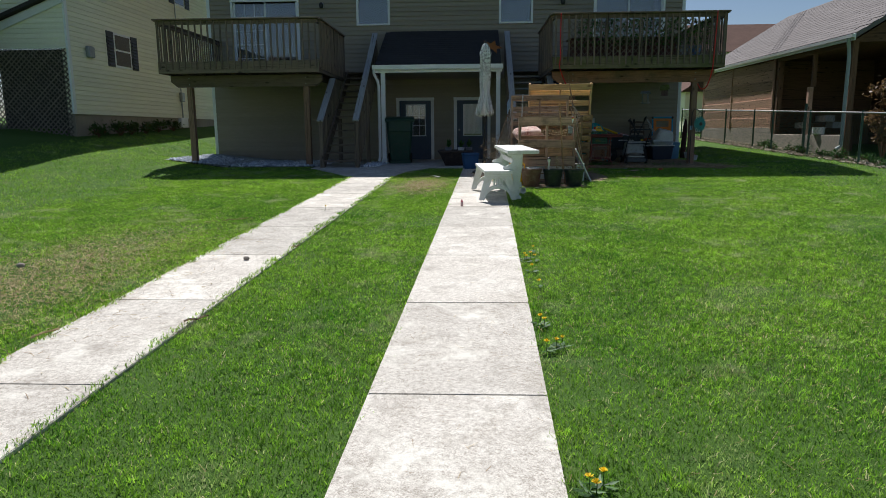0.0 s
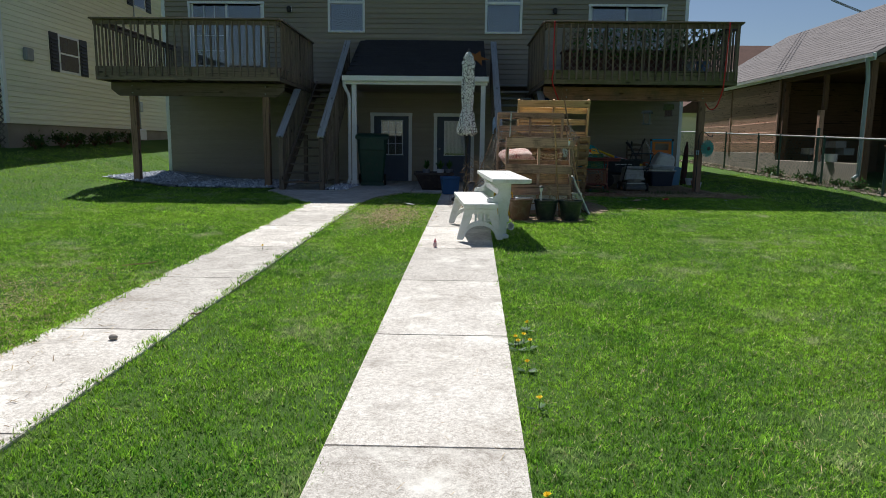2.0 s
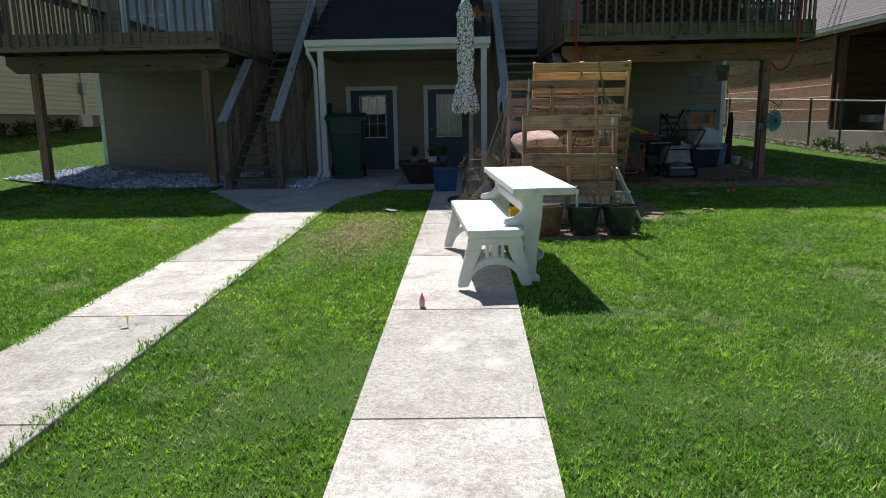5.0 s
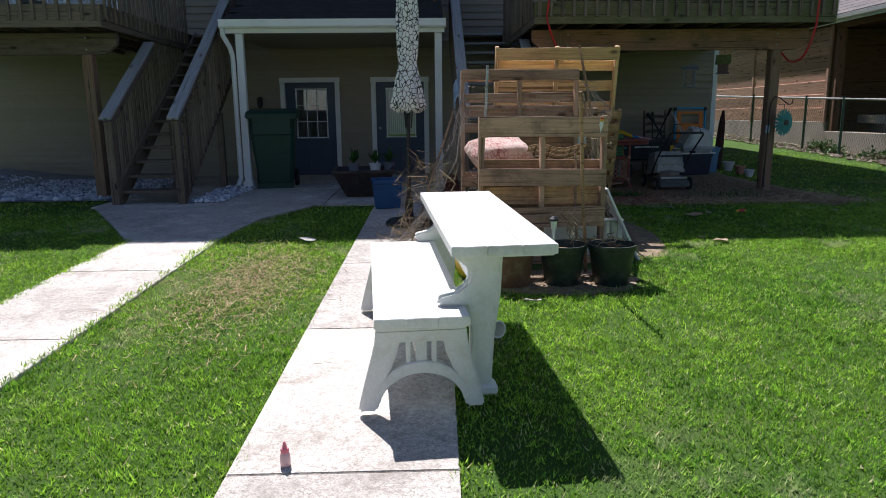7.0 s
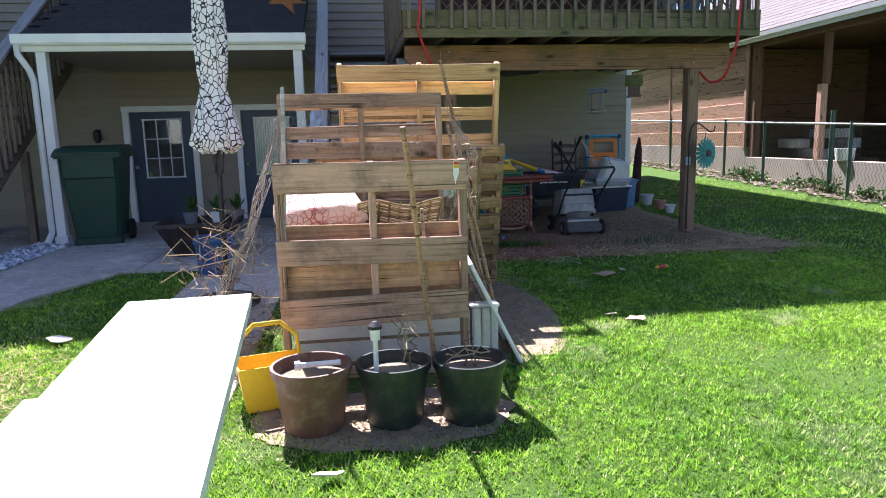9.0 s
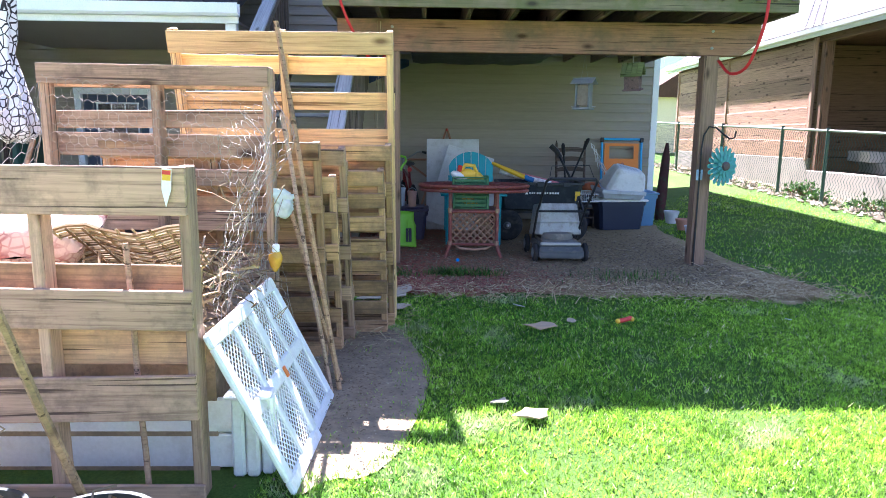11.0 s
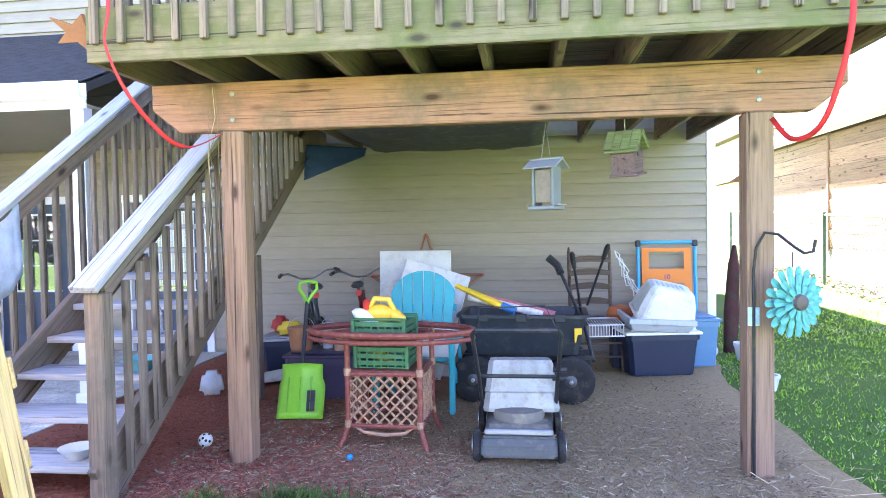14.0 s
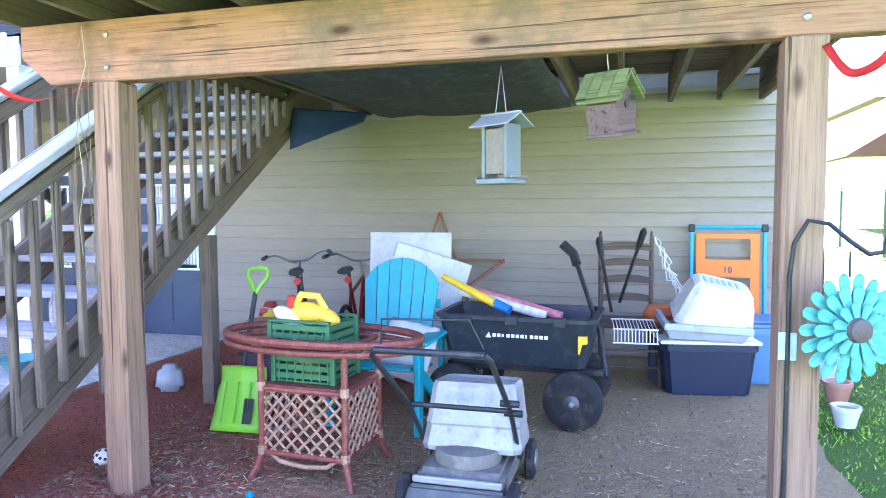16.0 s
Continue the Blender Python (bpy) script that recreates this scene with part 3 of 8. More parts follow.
# ---- decks and stairs ----
def handrail_stairs(x0, x1, mirror):
    """Open wooden stairs that climb away from the lawn to deck height."""
    st = thing("stairs", "weathered wooden open-riser deck stairs with slatted handrails", "stairs", kind="structure")
    foot, rise, run, n = 16.3, 0.183, 0.265, 14
    base = gz(0, 17)
    tread_m = M_DECK if mirror else M_CAP
    for k in range(n):
        y, z = foot + run * k, base + rise * (k + 1)
        block("tread", x0 + 0.05, x1 - 0.05, y, y + 0.29, z - 0.04, z, tread_m, st)
    for x in (x0 + 0.02, x1 - 0.02):
        board("stringer", (x, foot - 0.05, base + 0.08), (x, foot + run * n, base + rise * n - 0.06), 0.045, 0.29, M_DECK, st, up=(0, -0.57, 0.82))
    for x, inner in ((x0, 1), (x1, -1)):
        block("newel", x - 0.05, x + 0.05, foot - 0.1, foot, base - 0.1, base + 1.1, M_DECK, st, 0.008)
        under_deck = inner == (1 if mirror else -1)
        climb = 5.75 if under_deck else 13.4
        top = (x, foot + run * climb, base + 1.16 + rise * climb + 0.02)
        board("handrail", (x, foot - 0.17, base + 1.12), top, 0.15, 0.04, M_CAP, st, bev=0.006)
        board("rail", (x + 0.03 * inner, foot - 0.05, base + 1.1), (x + 0.03 * inner, top[1], top[2] - 0.1), 0.04, 0.1, M_DECK, st)
        board("rail", (x - 0.03 * inner, foot - 0.05, base + 1.1), (x - 0.03 * inner, top[1], top[2] - 0.1), 0.03, 0.07, M_DECK, st)
        for k in range(25):
            y = foot + 0.1 + 0.138 * k
            zb = base + (y - foot) * rise / run
            zt = min(zb + 1.08, 2.83) if under_deck else zb + 1.08
            if zt - zb > 0.2:
                block("baluster", x - 0.055 * inner - 0.018, x - 0.055 * inner + 0.018, y - 0.018, y + 0.018, zb + 0.07, zt, M_DECK, st)
    block("landing", x0, x1, foot + run * n + 0.02, W - 0.03, base + rise * n - 0.04, base + rise * n, M_DECK, st)
    for x in (x0 + 0.05, x1 - 0.05):
        block("support_post", x - 0.045, x + 0.045, 18.3, 18.39, base - 0.05, base + 1.2, M_DECK, st)
    return st


handrail_stairs(-3.66, -2.8, True)
handrail_stairs(0.97, 1.97, False)


def timber_deck(x0, x1, post_xs, label, rim_m, beam_m):
    """A raised deck: posts, beam, joists, rim, floor and balustrade."""
    d = thing("deck", label, "deck", "raised decks", "structure")
    yf, zb, zt = 16.35, 2.84, 3.12
    block("rim_board", x0, x1, yf, yf + 0.04, zb, zt, rim_m, d)
    for x in (x0, x1 - 0.04):
        block("rim_board", x, x + 0.04, yf + 0.042, W - 0.04, zb, zt, M_DECK, d)
    k = 0
    x = x0 + 0.42
    while x < x1 - 0.1:
        block("joist", x, x + 0.04, yf + 0.042, W - 0.04, zb + 0.01, zt - 0.035, M_DECK, d)
        x += 0.4
    y = yf + 0.05
    while y < W - 0.15:
        block("floor_board", x0 - 0.02, x1 + 0.02, y, y + 0.137, zt - 0.03, zt + 0.004, M_DECK, d)
        y += 0.142
    bm = bmesh.new()
    yb = 16.92
    cut = 0.17
    poly = [(x0 + 0.05, 2.83), (x1 - 0.05, 2.83), (x1 - 0.05, 2.68), (x1 - 0.05 - cut, 2.545), (x0 + 0.05 + cut, 2.545), (x0 + 0.05, 2.68)]
    extrude_poly(bm, poly, "y", yb - 0.045, yb - 0.002)
    softened(bm, 0.005, 1)
    part("beam", bm, beam_m, d, "brown knotty double beam with clipped ends")
    bm = bmesh.new()
    extrude_poly(bm, poly, "y", yb + 0.002, yb + 0.045)
    softened(bm, 0.005, 1)
    part("beam", bm, beam_m, d)
    for px in post_xs:
        block("post", px - 0.07, px + 0.07, yb - 0.07, yb + 0.07, gz(px, 17) - 0.15, 2.544, M_POST, d, 0.008)
        for z in (2.61, 2.76):
            bm = bmesh.new()
            lathe(bm, [(0.014, 0), (0.014, 0.008), (0.006, 0.012)], 10, m=pose(px, yb - 0.045, z, 90))
            part("bolt", bm, M_STEEL, d)
    cap_z = 4.1
    block("cap_rail", x0 - 0.04, x1 + 0.04, yf - 0.09, yf + 0.06, cap_z - 0.035, cap_z, M_DECK, d)
    block("rail", x0, x1, yf + 0.0, yf + 0.04, cap_z - 0.13, cap_z - 0.037, M_DECK, d)
    n = int((x1 - x0) / 0.152)
    for i in range(n + 1):
        x = x0 + 0.06 + (x1 - x0 - 0.12) * i / n
        block("baluster", x - 0.018, x + 0.018, yf - 0.038, yf - 0.002, zb + 0.085, cap_z - 0.04, M_DECK, d)
    for x, out in ((x0, -1), (x1, 1)):
        yl = 19.55 if (x0 < 0) == (out > 0) else W - 0.03
        block("cap_rail", x - 0.07, x + 0.07, yf + 0.06, yl, cap_z - 0.034, cap_z + 0.001, M_DECK, d)
        block("rail", min(x, x - 0.04 * out), max(x, x - 0.04 * out), yf + 0.045, yl, cap_z - 0.13, cap_z - 0.037, M_DECK, d)
        m = int((yl - yf) / 0.152)
        for i in range(1, m + 1):
            y = yf + (yl - yf) * i / m - 0.03
            a, b = sorted((x + 0.002 * out, x + 0.038 * out))
            block("baluster", a, b, y - 0.018, y + 0.018, zb + 0.085, cap_z - 0.04, M_DECK, d)
    return d


timber_deck(-7.6, -3.68, (-7.08, -4.14), "dark weathered raised deck with slatted balustrade on posts", M_DECK, M_DECK)
timber_deck(1.88, 5.87, (2.43, 5.37), "green-stained weathered raised deck with slatted balustrade on posts", M_RIM, M_BEAM)


# ---- the neighbour's house ----
neighbour = thing("house", "cream vinyl-sided neighbouring house with black shutters and block foundation", "house", kind="structure")
NX, NY = -11.3, 18.9
nw = block("wall", NX - 0.2, NX, NY, 33.0, 1.98, 8.6, M_CREAM, neighbour)
block("wall", -19.0, NX - 0.2, NY, NY + 0.2, 4.0, 8.6, M_CREAM, neighbour)
block("foundation", NX - 0.22, NX - 0.02, NY + 0.02, 33.0, 0.6, 1.98, M_FOUND, neighbour)
cream_lap = wedge_mesh(M_CREAM, 0.135)
win_holes = [(20.9, 22.8, 3.48, 4.55), (25.55, 27.35, 6.2, 7.4)]
lap_wall(nw, cream_lap, NY, 33.0, 1.98, 8.6, [], lambda u, z: pose(NX, u, z, 0, 0, 90), 0.135)
nw2 = block("gable_wall", -13.6, NX - 0.03, NY - 0.04, NY - 0.005, 3.78, 5.4, M_CREAM, neighbour)
lap_wall(nw2, cream_lap, -13.6, NX - 0.03, 3.78, 5.4, [], lambda u, z: pose(u, NY - 0.042, z), 0.135)
block("corner_trim", NX - 0.03, NX + 0.035, NY - 0.07, NY + 0.06, 1.98, 8.6, M_WHITE, neighbour)
M_SHUT = plain("black_shutter_paint", (0.02, 0.02, 0.024), 0.5)
for a, b, c, d in win_holes:
    o = block("window", NX + 0.004, NX + 0.03, a + 0.42, b - 0.42, c, d, M_WHITE, neighbour, label="white sash window between black shutters")
    block("pane", NX + 0.03, NX + 0.036, a + 0.5, b - 0.5, c + 0.07, (c + d) / 2 - 0.02, M_GLASS, o)
    block("pane", NX + 0.03, NX + 0.036, a + 0.5, b - 0.5, (c + d) / 2 + 0.03, d - 0.07, M_GLASS, o)
    for y in (a, b - 0.4):
        s = block("shutter", NX + 0.018, NX + 0.045, y, y + 0.4, c, d, M_SHUT, neighbour)
        for k in range(9):
            z = c + 0.08 + k * (d - c - 0.16) / 9
            board("slat", (NX + 0.05, y + 0.05, z), (NX + 0.05, y + 0.35, z), 0.02, 0.06, M_SHUT, s, up=(-0.5, 0, 1))
vent = block("vent", NX + 0.01, NX + 0.14, 19.7, 20.02, 3.62, 3.95, plain("grey_vent_metal", (0.3, 0.32, 0.34), 0.5, 0.3), neighbour, 0.03)
block("meter", NX + 0.015, NX + 0.14, 25.85, 26.1, 2.6, 2.95, M_STEEL, neighbour, 0.02)
block("meter_box", NX - 0.02, NX + 0.12, 25.7, 26.3, 1.62, 2.0, M_WHITE, neighbour, 0.02)
bm = bmesh.new()
tube(bm, [(NX + 0.05, 25.98, 2.6), (NX + 0.05, 26.0, 1.95)], 0.025, 6)
tube(bm, [(NX + 0.05, 25.98, 2.95), (NX + 0.05, 25.95, 8.0)], 0.02, 6)
part("conduit", bm, M_STEEL, neighbour)
bm = bmesh.new()
extrude_poly(bm, [(NX + 0.4, 8.4), (NX + 0.4, 8.6), (-15.5, 11.0), (-19.4, 8.6), (-19.4, 8.4), (-15.5, 10.7)], "y", NY - 0.3, 33.3)
part("roof", bm, M_SHINGLE, neighbour)
# lean-to roof and lattice screen
lean = thing("porch", "shaded side porch with white rake trim and crossed lattice screen", "porch", kind="structure")
board("rake_trim", (NX - 0.02, NY - 0.1, 5.08), (-14.2, NY - 0.1, 3.95), 0.05, 0.2, M_WHITE, lean)
board("roof", (NX - 0.02, NY - 0.02, 5.28), (-14.3, NY - 0.02, 4.13), 0.5, 0.1, M_SHINGLE, lean)
M_LATT = timber("grey_lattice_wood", (0.2, 0.17, 0.14), (0.1, 0.08, 0.06))
for s in (1, -1):
    k = 0
    for i in range(46):
        c = -17.0 + i * 0.145
        pts = []
        za, zb = 1.05, 3.78
        xa, xb = (c, c + (zb - za)) if s > 0 else (c + (zb - za), c)
        lo, hi = -14.2, NX - 0.05
        t0, t1 = sorted(((lo - xa) / (xb - xa), (hi - xa) / (xb - xa)))
        t0, t1 = max(0, t0), min(1, t1)
        if t1 - t0 > 0.03:
            board("lattice_strip", (xa + (xb - xa) * t0, NY - 0.05 - 0.006 * s, za + (zb - za) * t0), (xa + (xb - xa) * t1, NY - 0.05 - 0.006 * s, za + (zb - za) * t1), 0.01, 0.034, M_LATT, lean, up=(0.7 * -s, 0, 0.7), bev=0)
# added dark sheet: paints the porch's inner shade behind the lattice
block("back_panel", -14.2, NX - 0.25, NY + 1.2, NY + 1.3, 0.6, 3.9, M_LATTSHADE, lean)


# ---- the timber shed ----
shed = thing("shed", "long brown timber shed with open bays and grey shingle roof", "shed", kind="structure")
SX = 10.0
for k, z in enumerate([1.45, 1.76, 2.06, 2.36, 2.67, 2.99, 3.3]):
    for ya, yb in ((23.3, 26.8), (26.86, 30.0)):
        tilt = 0.015 * math.sin(5.1 * k + ya)
        board("wall_board", (SX - 0.03, ya, z + 0.16 + tilt), (SX - 0.03, yb, z + 0.16 - tilt), 0.03, 0.335, M_SHEDW, shed, up=(-0.08, 0, 1), bev=0.006)
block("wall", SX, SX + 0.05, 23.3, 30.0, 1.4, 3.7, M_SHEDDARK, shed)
for y in (23.22, 26.83, 30.0):
    block("batten", SX - 0.07, SX - 0.015, y - 0.045, y + 0.045, 1.4, 3.65, M_SHEDW, shed)
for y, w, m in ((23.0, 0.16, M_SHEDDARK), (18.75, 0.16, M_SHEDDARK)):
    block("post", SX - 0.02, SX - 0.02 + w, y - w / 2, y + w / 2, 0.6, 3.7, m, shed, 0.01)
block("post", SX - 0.03, SX + 0.1, 20.8, 20.94, 1.22, 2.62, M_SHEDW, shed, 0.01)
block("post", SX + 0.05, SX + 0.17, 20.82, 20.93, 2.62, 3.7, M_SHEDDARK, shed, 0.01)
block("top_plate", SX - 0.02, SX + 0.12, 18.7, 30.0, 3.55, 3.72, M_SHEDDARK, shed)
block("low_wall", SX - 0.05, SX + 0.15, 18.7, 23.15, 0.3, 1.22, M_FOUND, shed, 0.01, "stained concrete low wall")
block("footing", SX - 0.04, SX + 0.15, 23.16, 30.0, 0.3, 1.44, M_FOUND, shed, 0.01)
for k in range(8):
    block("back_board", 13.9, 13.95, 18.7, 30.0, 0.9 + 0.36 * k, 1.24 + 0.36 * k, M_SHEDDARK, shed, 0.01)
# far wall raised and end wall added to keep daylight out of the bays
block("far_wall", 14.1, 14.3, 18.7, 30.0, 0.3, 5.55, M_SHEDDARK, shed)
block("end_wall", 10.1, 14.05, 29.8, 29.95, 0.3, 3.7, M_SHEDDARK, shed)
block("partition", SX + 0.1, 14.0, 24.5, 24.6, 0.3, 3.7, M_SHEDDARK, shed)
# unseen ceiling, added only to darken the shed's inside
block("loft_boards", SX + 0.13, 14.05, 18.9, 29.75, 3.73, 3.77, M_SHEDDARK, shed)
block("post", 11.2, 11.36, 18.6, 18.76, 0.5, 3.9, M_SHEDDARK, shed)
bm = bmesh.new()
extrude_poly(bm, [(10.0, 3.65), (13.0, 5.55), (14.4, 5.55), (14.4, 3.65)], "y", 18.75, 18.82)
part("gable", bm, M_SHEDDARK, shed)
bm = bmesh.new()
extrude_poly(bm, [(9.84, 3.7), (9.84, 3.82), (13.5, 6.1), (17.5, 3.8), (17.5, 3.68), (13.5, 5.97)], "y", 18.3, 30.6)
part("roof", bm, M_SHINGLE2, shed)
for k in range(22):
    f = k / 22
    x, z = 9.84 + 3.66 * f, 3.83 + 2.28 * f
    for j in range(9):
        ya = 18.3 + 1.366 * j + (0.5 if k % 2 else 0.0)
        board("shingle", (x + 0.1, ya, z + 0.065), (x + 0.1, min(ya + 1.35, 30.6), z + 0.065), 0.22, 0.008, M_SHINGLE2, shed, up=(-0.5, 0, 0.86), bev=0.002)
block("fascia", 9.8, 9.838, 18.3, 30.6, 3.64, 3.81, M_WHITE, shed)
bm = bmesh.new()
extrude_poly(bm, [(9.8, 3.79), (9.71, 3.79), (9.72, 3.71), (9.79, 3.7)], "y", 18.25, 30.6)
part("gutter", bm, M_WHITE, shed)
bm = bmesh.new()
tube(bm, [(9.75, 18.5, 3.72), (9.76, 18.5, 3.64), (9.84, 18.6, 3.5), (9.88, 18.62, 3.25), (9.88, 18.62, 0.95), (9.75, 18.6, 0.85)], 0.05, 8)
part("downspout", bm, plain("grey_green_downspout", (0.38, 0.44, 0.42), 0.5), shed, smooth=True)
M_BLOCK = plain("stacked_grey_block", (0.42, 0.4, 0.37), 0.9, var=0.25)
blocks_pile = thing("block_pile", "loose pile of pale concrete blocks inside the shed", "blocks")
for k in range(14):
    board("block", (10.6 + 0.24 * (k % 7) / 2, 21.4 + 0.35 * (k % 5), 1.3 + 0.2 * (k // 5)), (10.6 + 0.24 * (k % 7) / 2, 21.7 + 0.35 * (k % 5), 1.3 + 0.2 * (k // 5)), 0.3, 0.19, M_BLOCK, blocks_pile, bev=0.01)
block("support", 10.5, 11.6, 21.2, 23.3, 0.5, 1.2, M_SHEDDARK, blocks_pile)
bm = bmesh.new()
lathe(bm, [(0.12, 0), (0.15, 0.02), (0.17, 0.22), (0.15, 0.22), (0.14, 0.06)], 16, (SX + 0.02, 20.15, 1.22))
tagged(part("bucket", bm, M_PLASTIC, smooth=True), "white plastic bucket on the low shed wall", "bucket")


# ---- chain-link fence ----
fence = thing("fence", "green coated chain-link fence on steel posts", "fence", kind="structure")
FX, FTOP = 9.2, 1.2
fy = [14.2, 16.5, 19.0, 21.3, 22.7, 25.2, 27.8, 30.4]
for y in fy:
    bm = bmesh.new()
    tube(bm, [(FX, y, gz(FX, y) - 0.1), (FX, y, gz(FX, y) + FTOP + 0.05)], 0.028, 8)
    part("post", bm, M_FENCE, fence, smooth=True)
for a, b in zip(fy, fy[1:]):
    bm = bmesh.new()
    tube(bm, [(FX, a, gz(FX, a) + FTOP), (FX, b, gz(FX, b) + FTOP)], 0.02, 8)
    part("top_rail", bm, M_STEEL, fence, smooth=True)
bm = bmesh.new()
pitch = 0.075
for i in range(int((fy[-1] - fy[0]) / pitch)):
    y = fy[0] + i * pitch
    base = gz(FX, y) + 0.03
    pts = []
    for k in range(15):
        pts.append((FX + 0.006 * (-1) ** k, y + (pitch * 0.53 if k % 2 else -pitch * 0.03), base + k * (FTOP - 0.05) / 14))
    tube(bm, pts, 0.0042, 3)
tagged(part("wire_mesh", bm, M_FENCE, fence), kind="stuff")
bm = bmesh.new()
tube(bm, [(9.4, 19.7, 0.6), (9.4, 19.7, 2.1)], 0.04, 8)
tagged(part("pipe_post", bm, M_FENCE, smooth=True), "tall dark metal pipe post beside the fence", "post")

# ---- houses beyond ----
far = thing("house", "distant house with brown shingle roof and pale siding", "house")
block("wall", 15.0, 28.0, 46.0, 54.0, 0.5, 6.4, M_WHITE, far)
bm = bmesh.new()
extrude_poly(bm, [(45.5, 6.3), (49.9, 8.6), (50.1, 8.6), (54.5, 6.3)], "x", 14.5, 28.5)
part("roof", bm, M_SHINGLE3, far)
for x in (15.4, 18.6, 22.0):
    o = block("window", x, x + 1.0, 45.94, 45.99, 3.3, 4.7, M_SHUT, far)
    block("pane", x + 0.08, x + 0.92, 45.9, 45.94, 3.4, 4.6, M_GLASS, o)
far2 = thing("house", "small pale garage with brown roof beyond the fence", "garage")
block("wall", 11.0, 15.5, 36.0, 40.0, 0.6, 3.4, M_CREAM, far2)
bm = bmesh.new()
extrude_poly(bm, [(10.7, 3.3), (13.2, 4.9), (15.8, 3.3)], "y", 35.7, 40.3)
part("roof", bm, M_SHINGLE3, far2)
bm = bmesh.new()
for k in range(3):
    pts = []
    for i in range(21):
        u = i / 20
        pts.append((6.1 + 34 * u, 23.0 + 0.5 * k + 37 * u, 8.2 + 0.25 * k - 2.0 * u * (1 - u) + 2.6 * u))
    tube(bm, pts, 0.018, 4)
tagged(part("power_line", bm, M_BLACK), "thin dark overhead power lines against the sky", "cable")
pole = thing("utility_pole", "distant wooden utility pole carrying power lines", "utility pole")
bm = bmesh.new()
tube(bm, [(40.1, 60.5, 0), (40.1, 60.5, 12.0)], [0.16, 0.11], 8)
part("pole", bm, M_SHEDDARK, pole)
block("crossarm", 39.0, 41.2, 60.4, 60.55, 10.7, 10.85, M_SHEDDARK, pole)


# ---- garden things ----
def place(ob, m):
    ob.matrix_basis = m @ ob.matrix_basis if ob.type == "MESH" else m
    return ob


def bent(p, q, n, wob, rng):
    p, q = Vector(p), Vector(q)
    return [p.lerp(q, i / n) + Vector((rng.uniform(-wob, wob), rng.uniform(-wob, wob), rng.uniform(-wob, wob))) * math.sin(math.pi * i / n) for i in range(n + 1)]


def picnic_bench():
    """Fold-out garden bench whose back makes a table top; origin at the seat's near left foot line."""
    t = thing("bench_table", "white moulded plastic convertible bench and table on the path", "table")
    L = 1.6
    bm = bmesh.new()
    add_box(bm, 0.012, 0.413, 0.012, L - 0.012, 0.385, 0.43)
    seat = part("seat", softened(bm, 0.006, 2), M_PLASTIC, t)
    for k in range(3):
        bm = bmesh.new()
        add_box(bm, 0.1417 * k, 0.1405 + 0.1417 * k, 0, L, 0.4, 0.445)
        part("plank", softened(bm, 0.003, 2), M_PLASTIC, seat)
    bm = bmesh.new()
    add_box(bm, 0.362, 0.823, 0.07, L + 0.18, 0.69, 0.735)
    top = part("table_top", softened(bm, 0.006, 2), M_PLASTIC, t)
    for k in range(3):
        bm = bmesh.new()
        add_box(bm, 0.35 + 0.161 * k, 0.5098 + 0.161 * k, 0.06, L + 0.19, 0.7, 0.745)
        part("plank", softened(bm, 0.003, 2), M_PLASTIC, top)
    for v in (0.03, L - 0.1):
        bm = bmesh.new()
        extrude_poly(bm, [(0.008, 0.385), (0.412, 0.385), (0.42, 0.33), (0.405, 0.315), (0.3, 0.325), (0.12, 0.325), (0.015, 0.315), (0.0, 0.33)], "y", v - 0.004, v + 0.054)
        part("apron", softened(bm, 0.008, 2), M_PLASTIC, t)
        for s in (0, 1):
            bm = bmesh.new()
            poly = [(0.005, 0.345), (0.115, 0.345), (0.1, 0.27), (0.06, 0.17), (0.03, 0.08), (0.005, 0.0), (-0.08, 0.0), (-0.068, 0.06), (-0.045, 0.15), (-0.015, 0.26)]
            if s:
                poly = [(0.42 - x, z) for x, z in poly]
            extrude_poly(bm, poly, "y", v, v + 0.05)
            part("leg", softened(bm, 0.01, 2), M_PLASTIC, t)
        bm = bmesh.new()
        arc = [(0.21 + 0.225 * math.cos(a), 0.01 + 0.225 * math.sin(a)) for a in (math.pi * k / 20 for k in range(1, 20))]
        arc2 = [(0.21 + 0.195 * math.cos(a), 0.01 + 0.165 * math.sin(a)) for a in (math.pi * k / 20 for k in range(19, 0, -1))]
        extrude_poly(bm, arc + arc2, "y", v - 0.003, v + 0.053)
        part("arch", softened(bm, 0.006, 1), M_PLASTIC, t)
        for x, w in ((0.14, 0.024), (0.184, 0.052), (0.256, 0.024)):
            block("slat", x, x + w, v + 0.006, v + 0.044, 0.2, 0.33, M_PLASTIC, t, 0.006)
    for v in (0.15, L - 0.02):
        bm = bmesh.new()
        extrude_poly(bm, [(0.3, 0.447), (0.29, 0.48), (0.31, 0.5), (0.38, 0.515), (0.43, 0.55), (0.445, 0.6), (0.42, 0.645), (0.375, 0.665), (0.36, 0.69), (0.6, 0.69), (0.592, 0.5), (0.565, 0.3), (0.55, 0.02), (0.43, 0.02), (0.45, 0.3), (0.43, 0.44)], "y", v, v + 0.06)
        part("bracket", softened(bm, 0.012, 2), M_PLASTIC, t)
        block("foot", 0.42, 0.58, v - 0.02, v + 0.08, 0.0, 0.05, M_PLASTIC, t, 0.012)
    block("stretcher", 0.18, 0.24, 0.09, L - 0.1, 0.25, 0.31, M_PLASTIC, t, 0.01)
    block("stretcher", 0.46, 0.5, 0.185, L - 0.025, 0.52, 0.6, M_PLASTIC, t, 0.01)
    t.matrix_basis = pose(0.175, 10.1, gz(0.2, 10.8) + 0.012, 1.5, 0, 4.7)
    return t


picnic_bench()


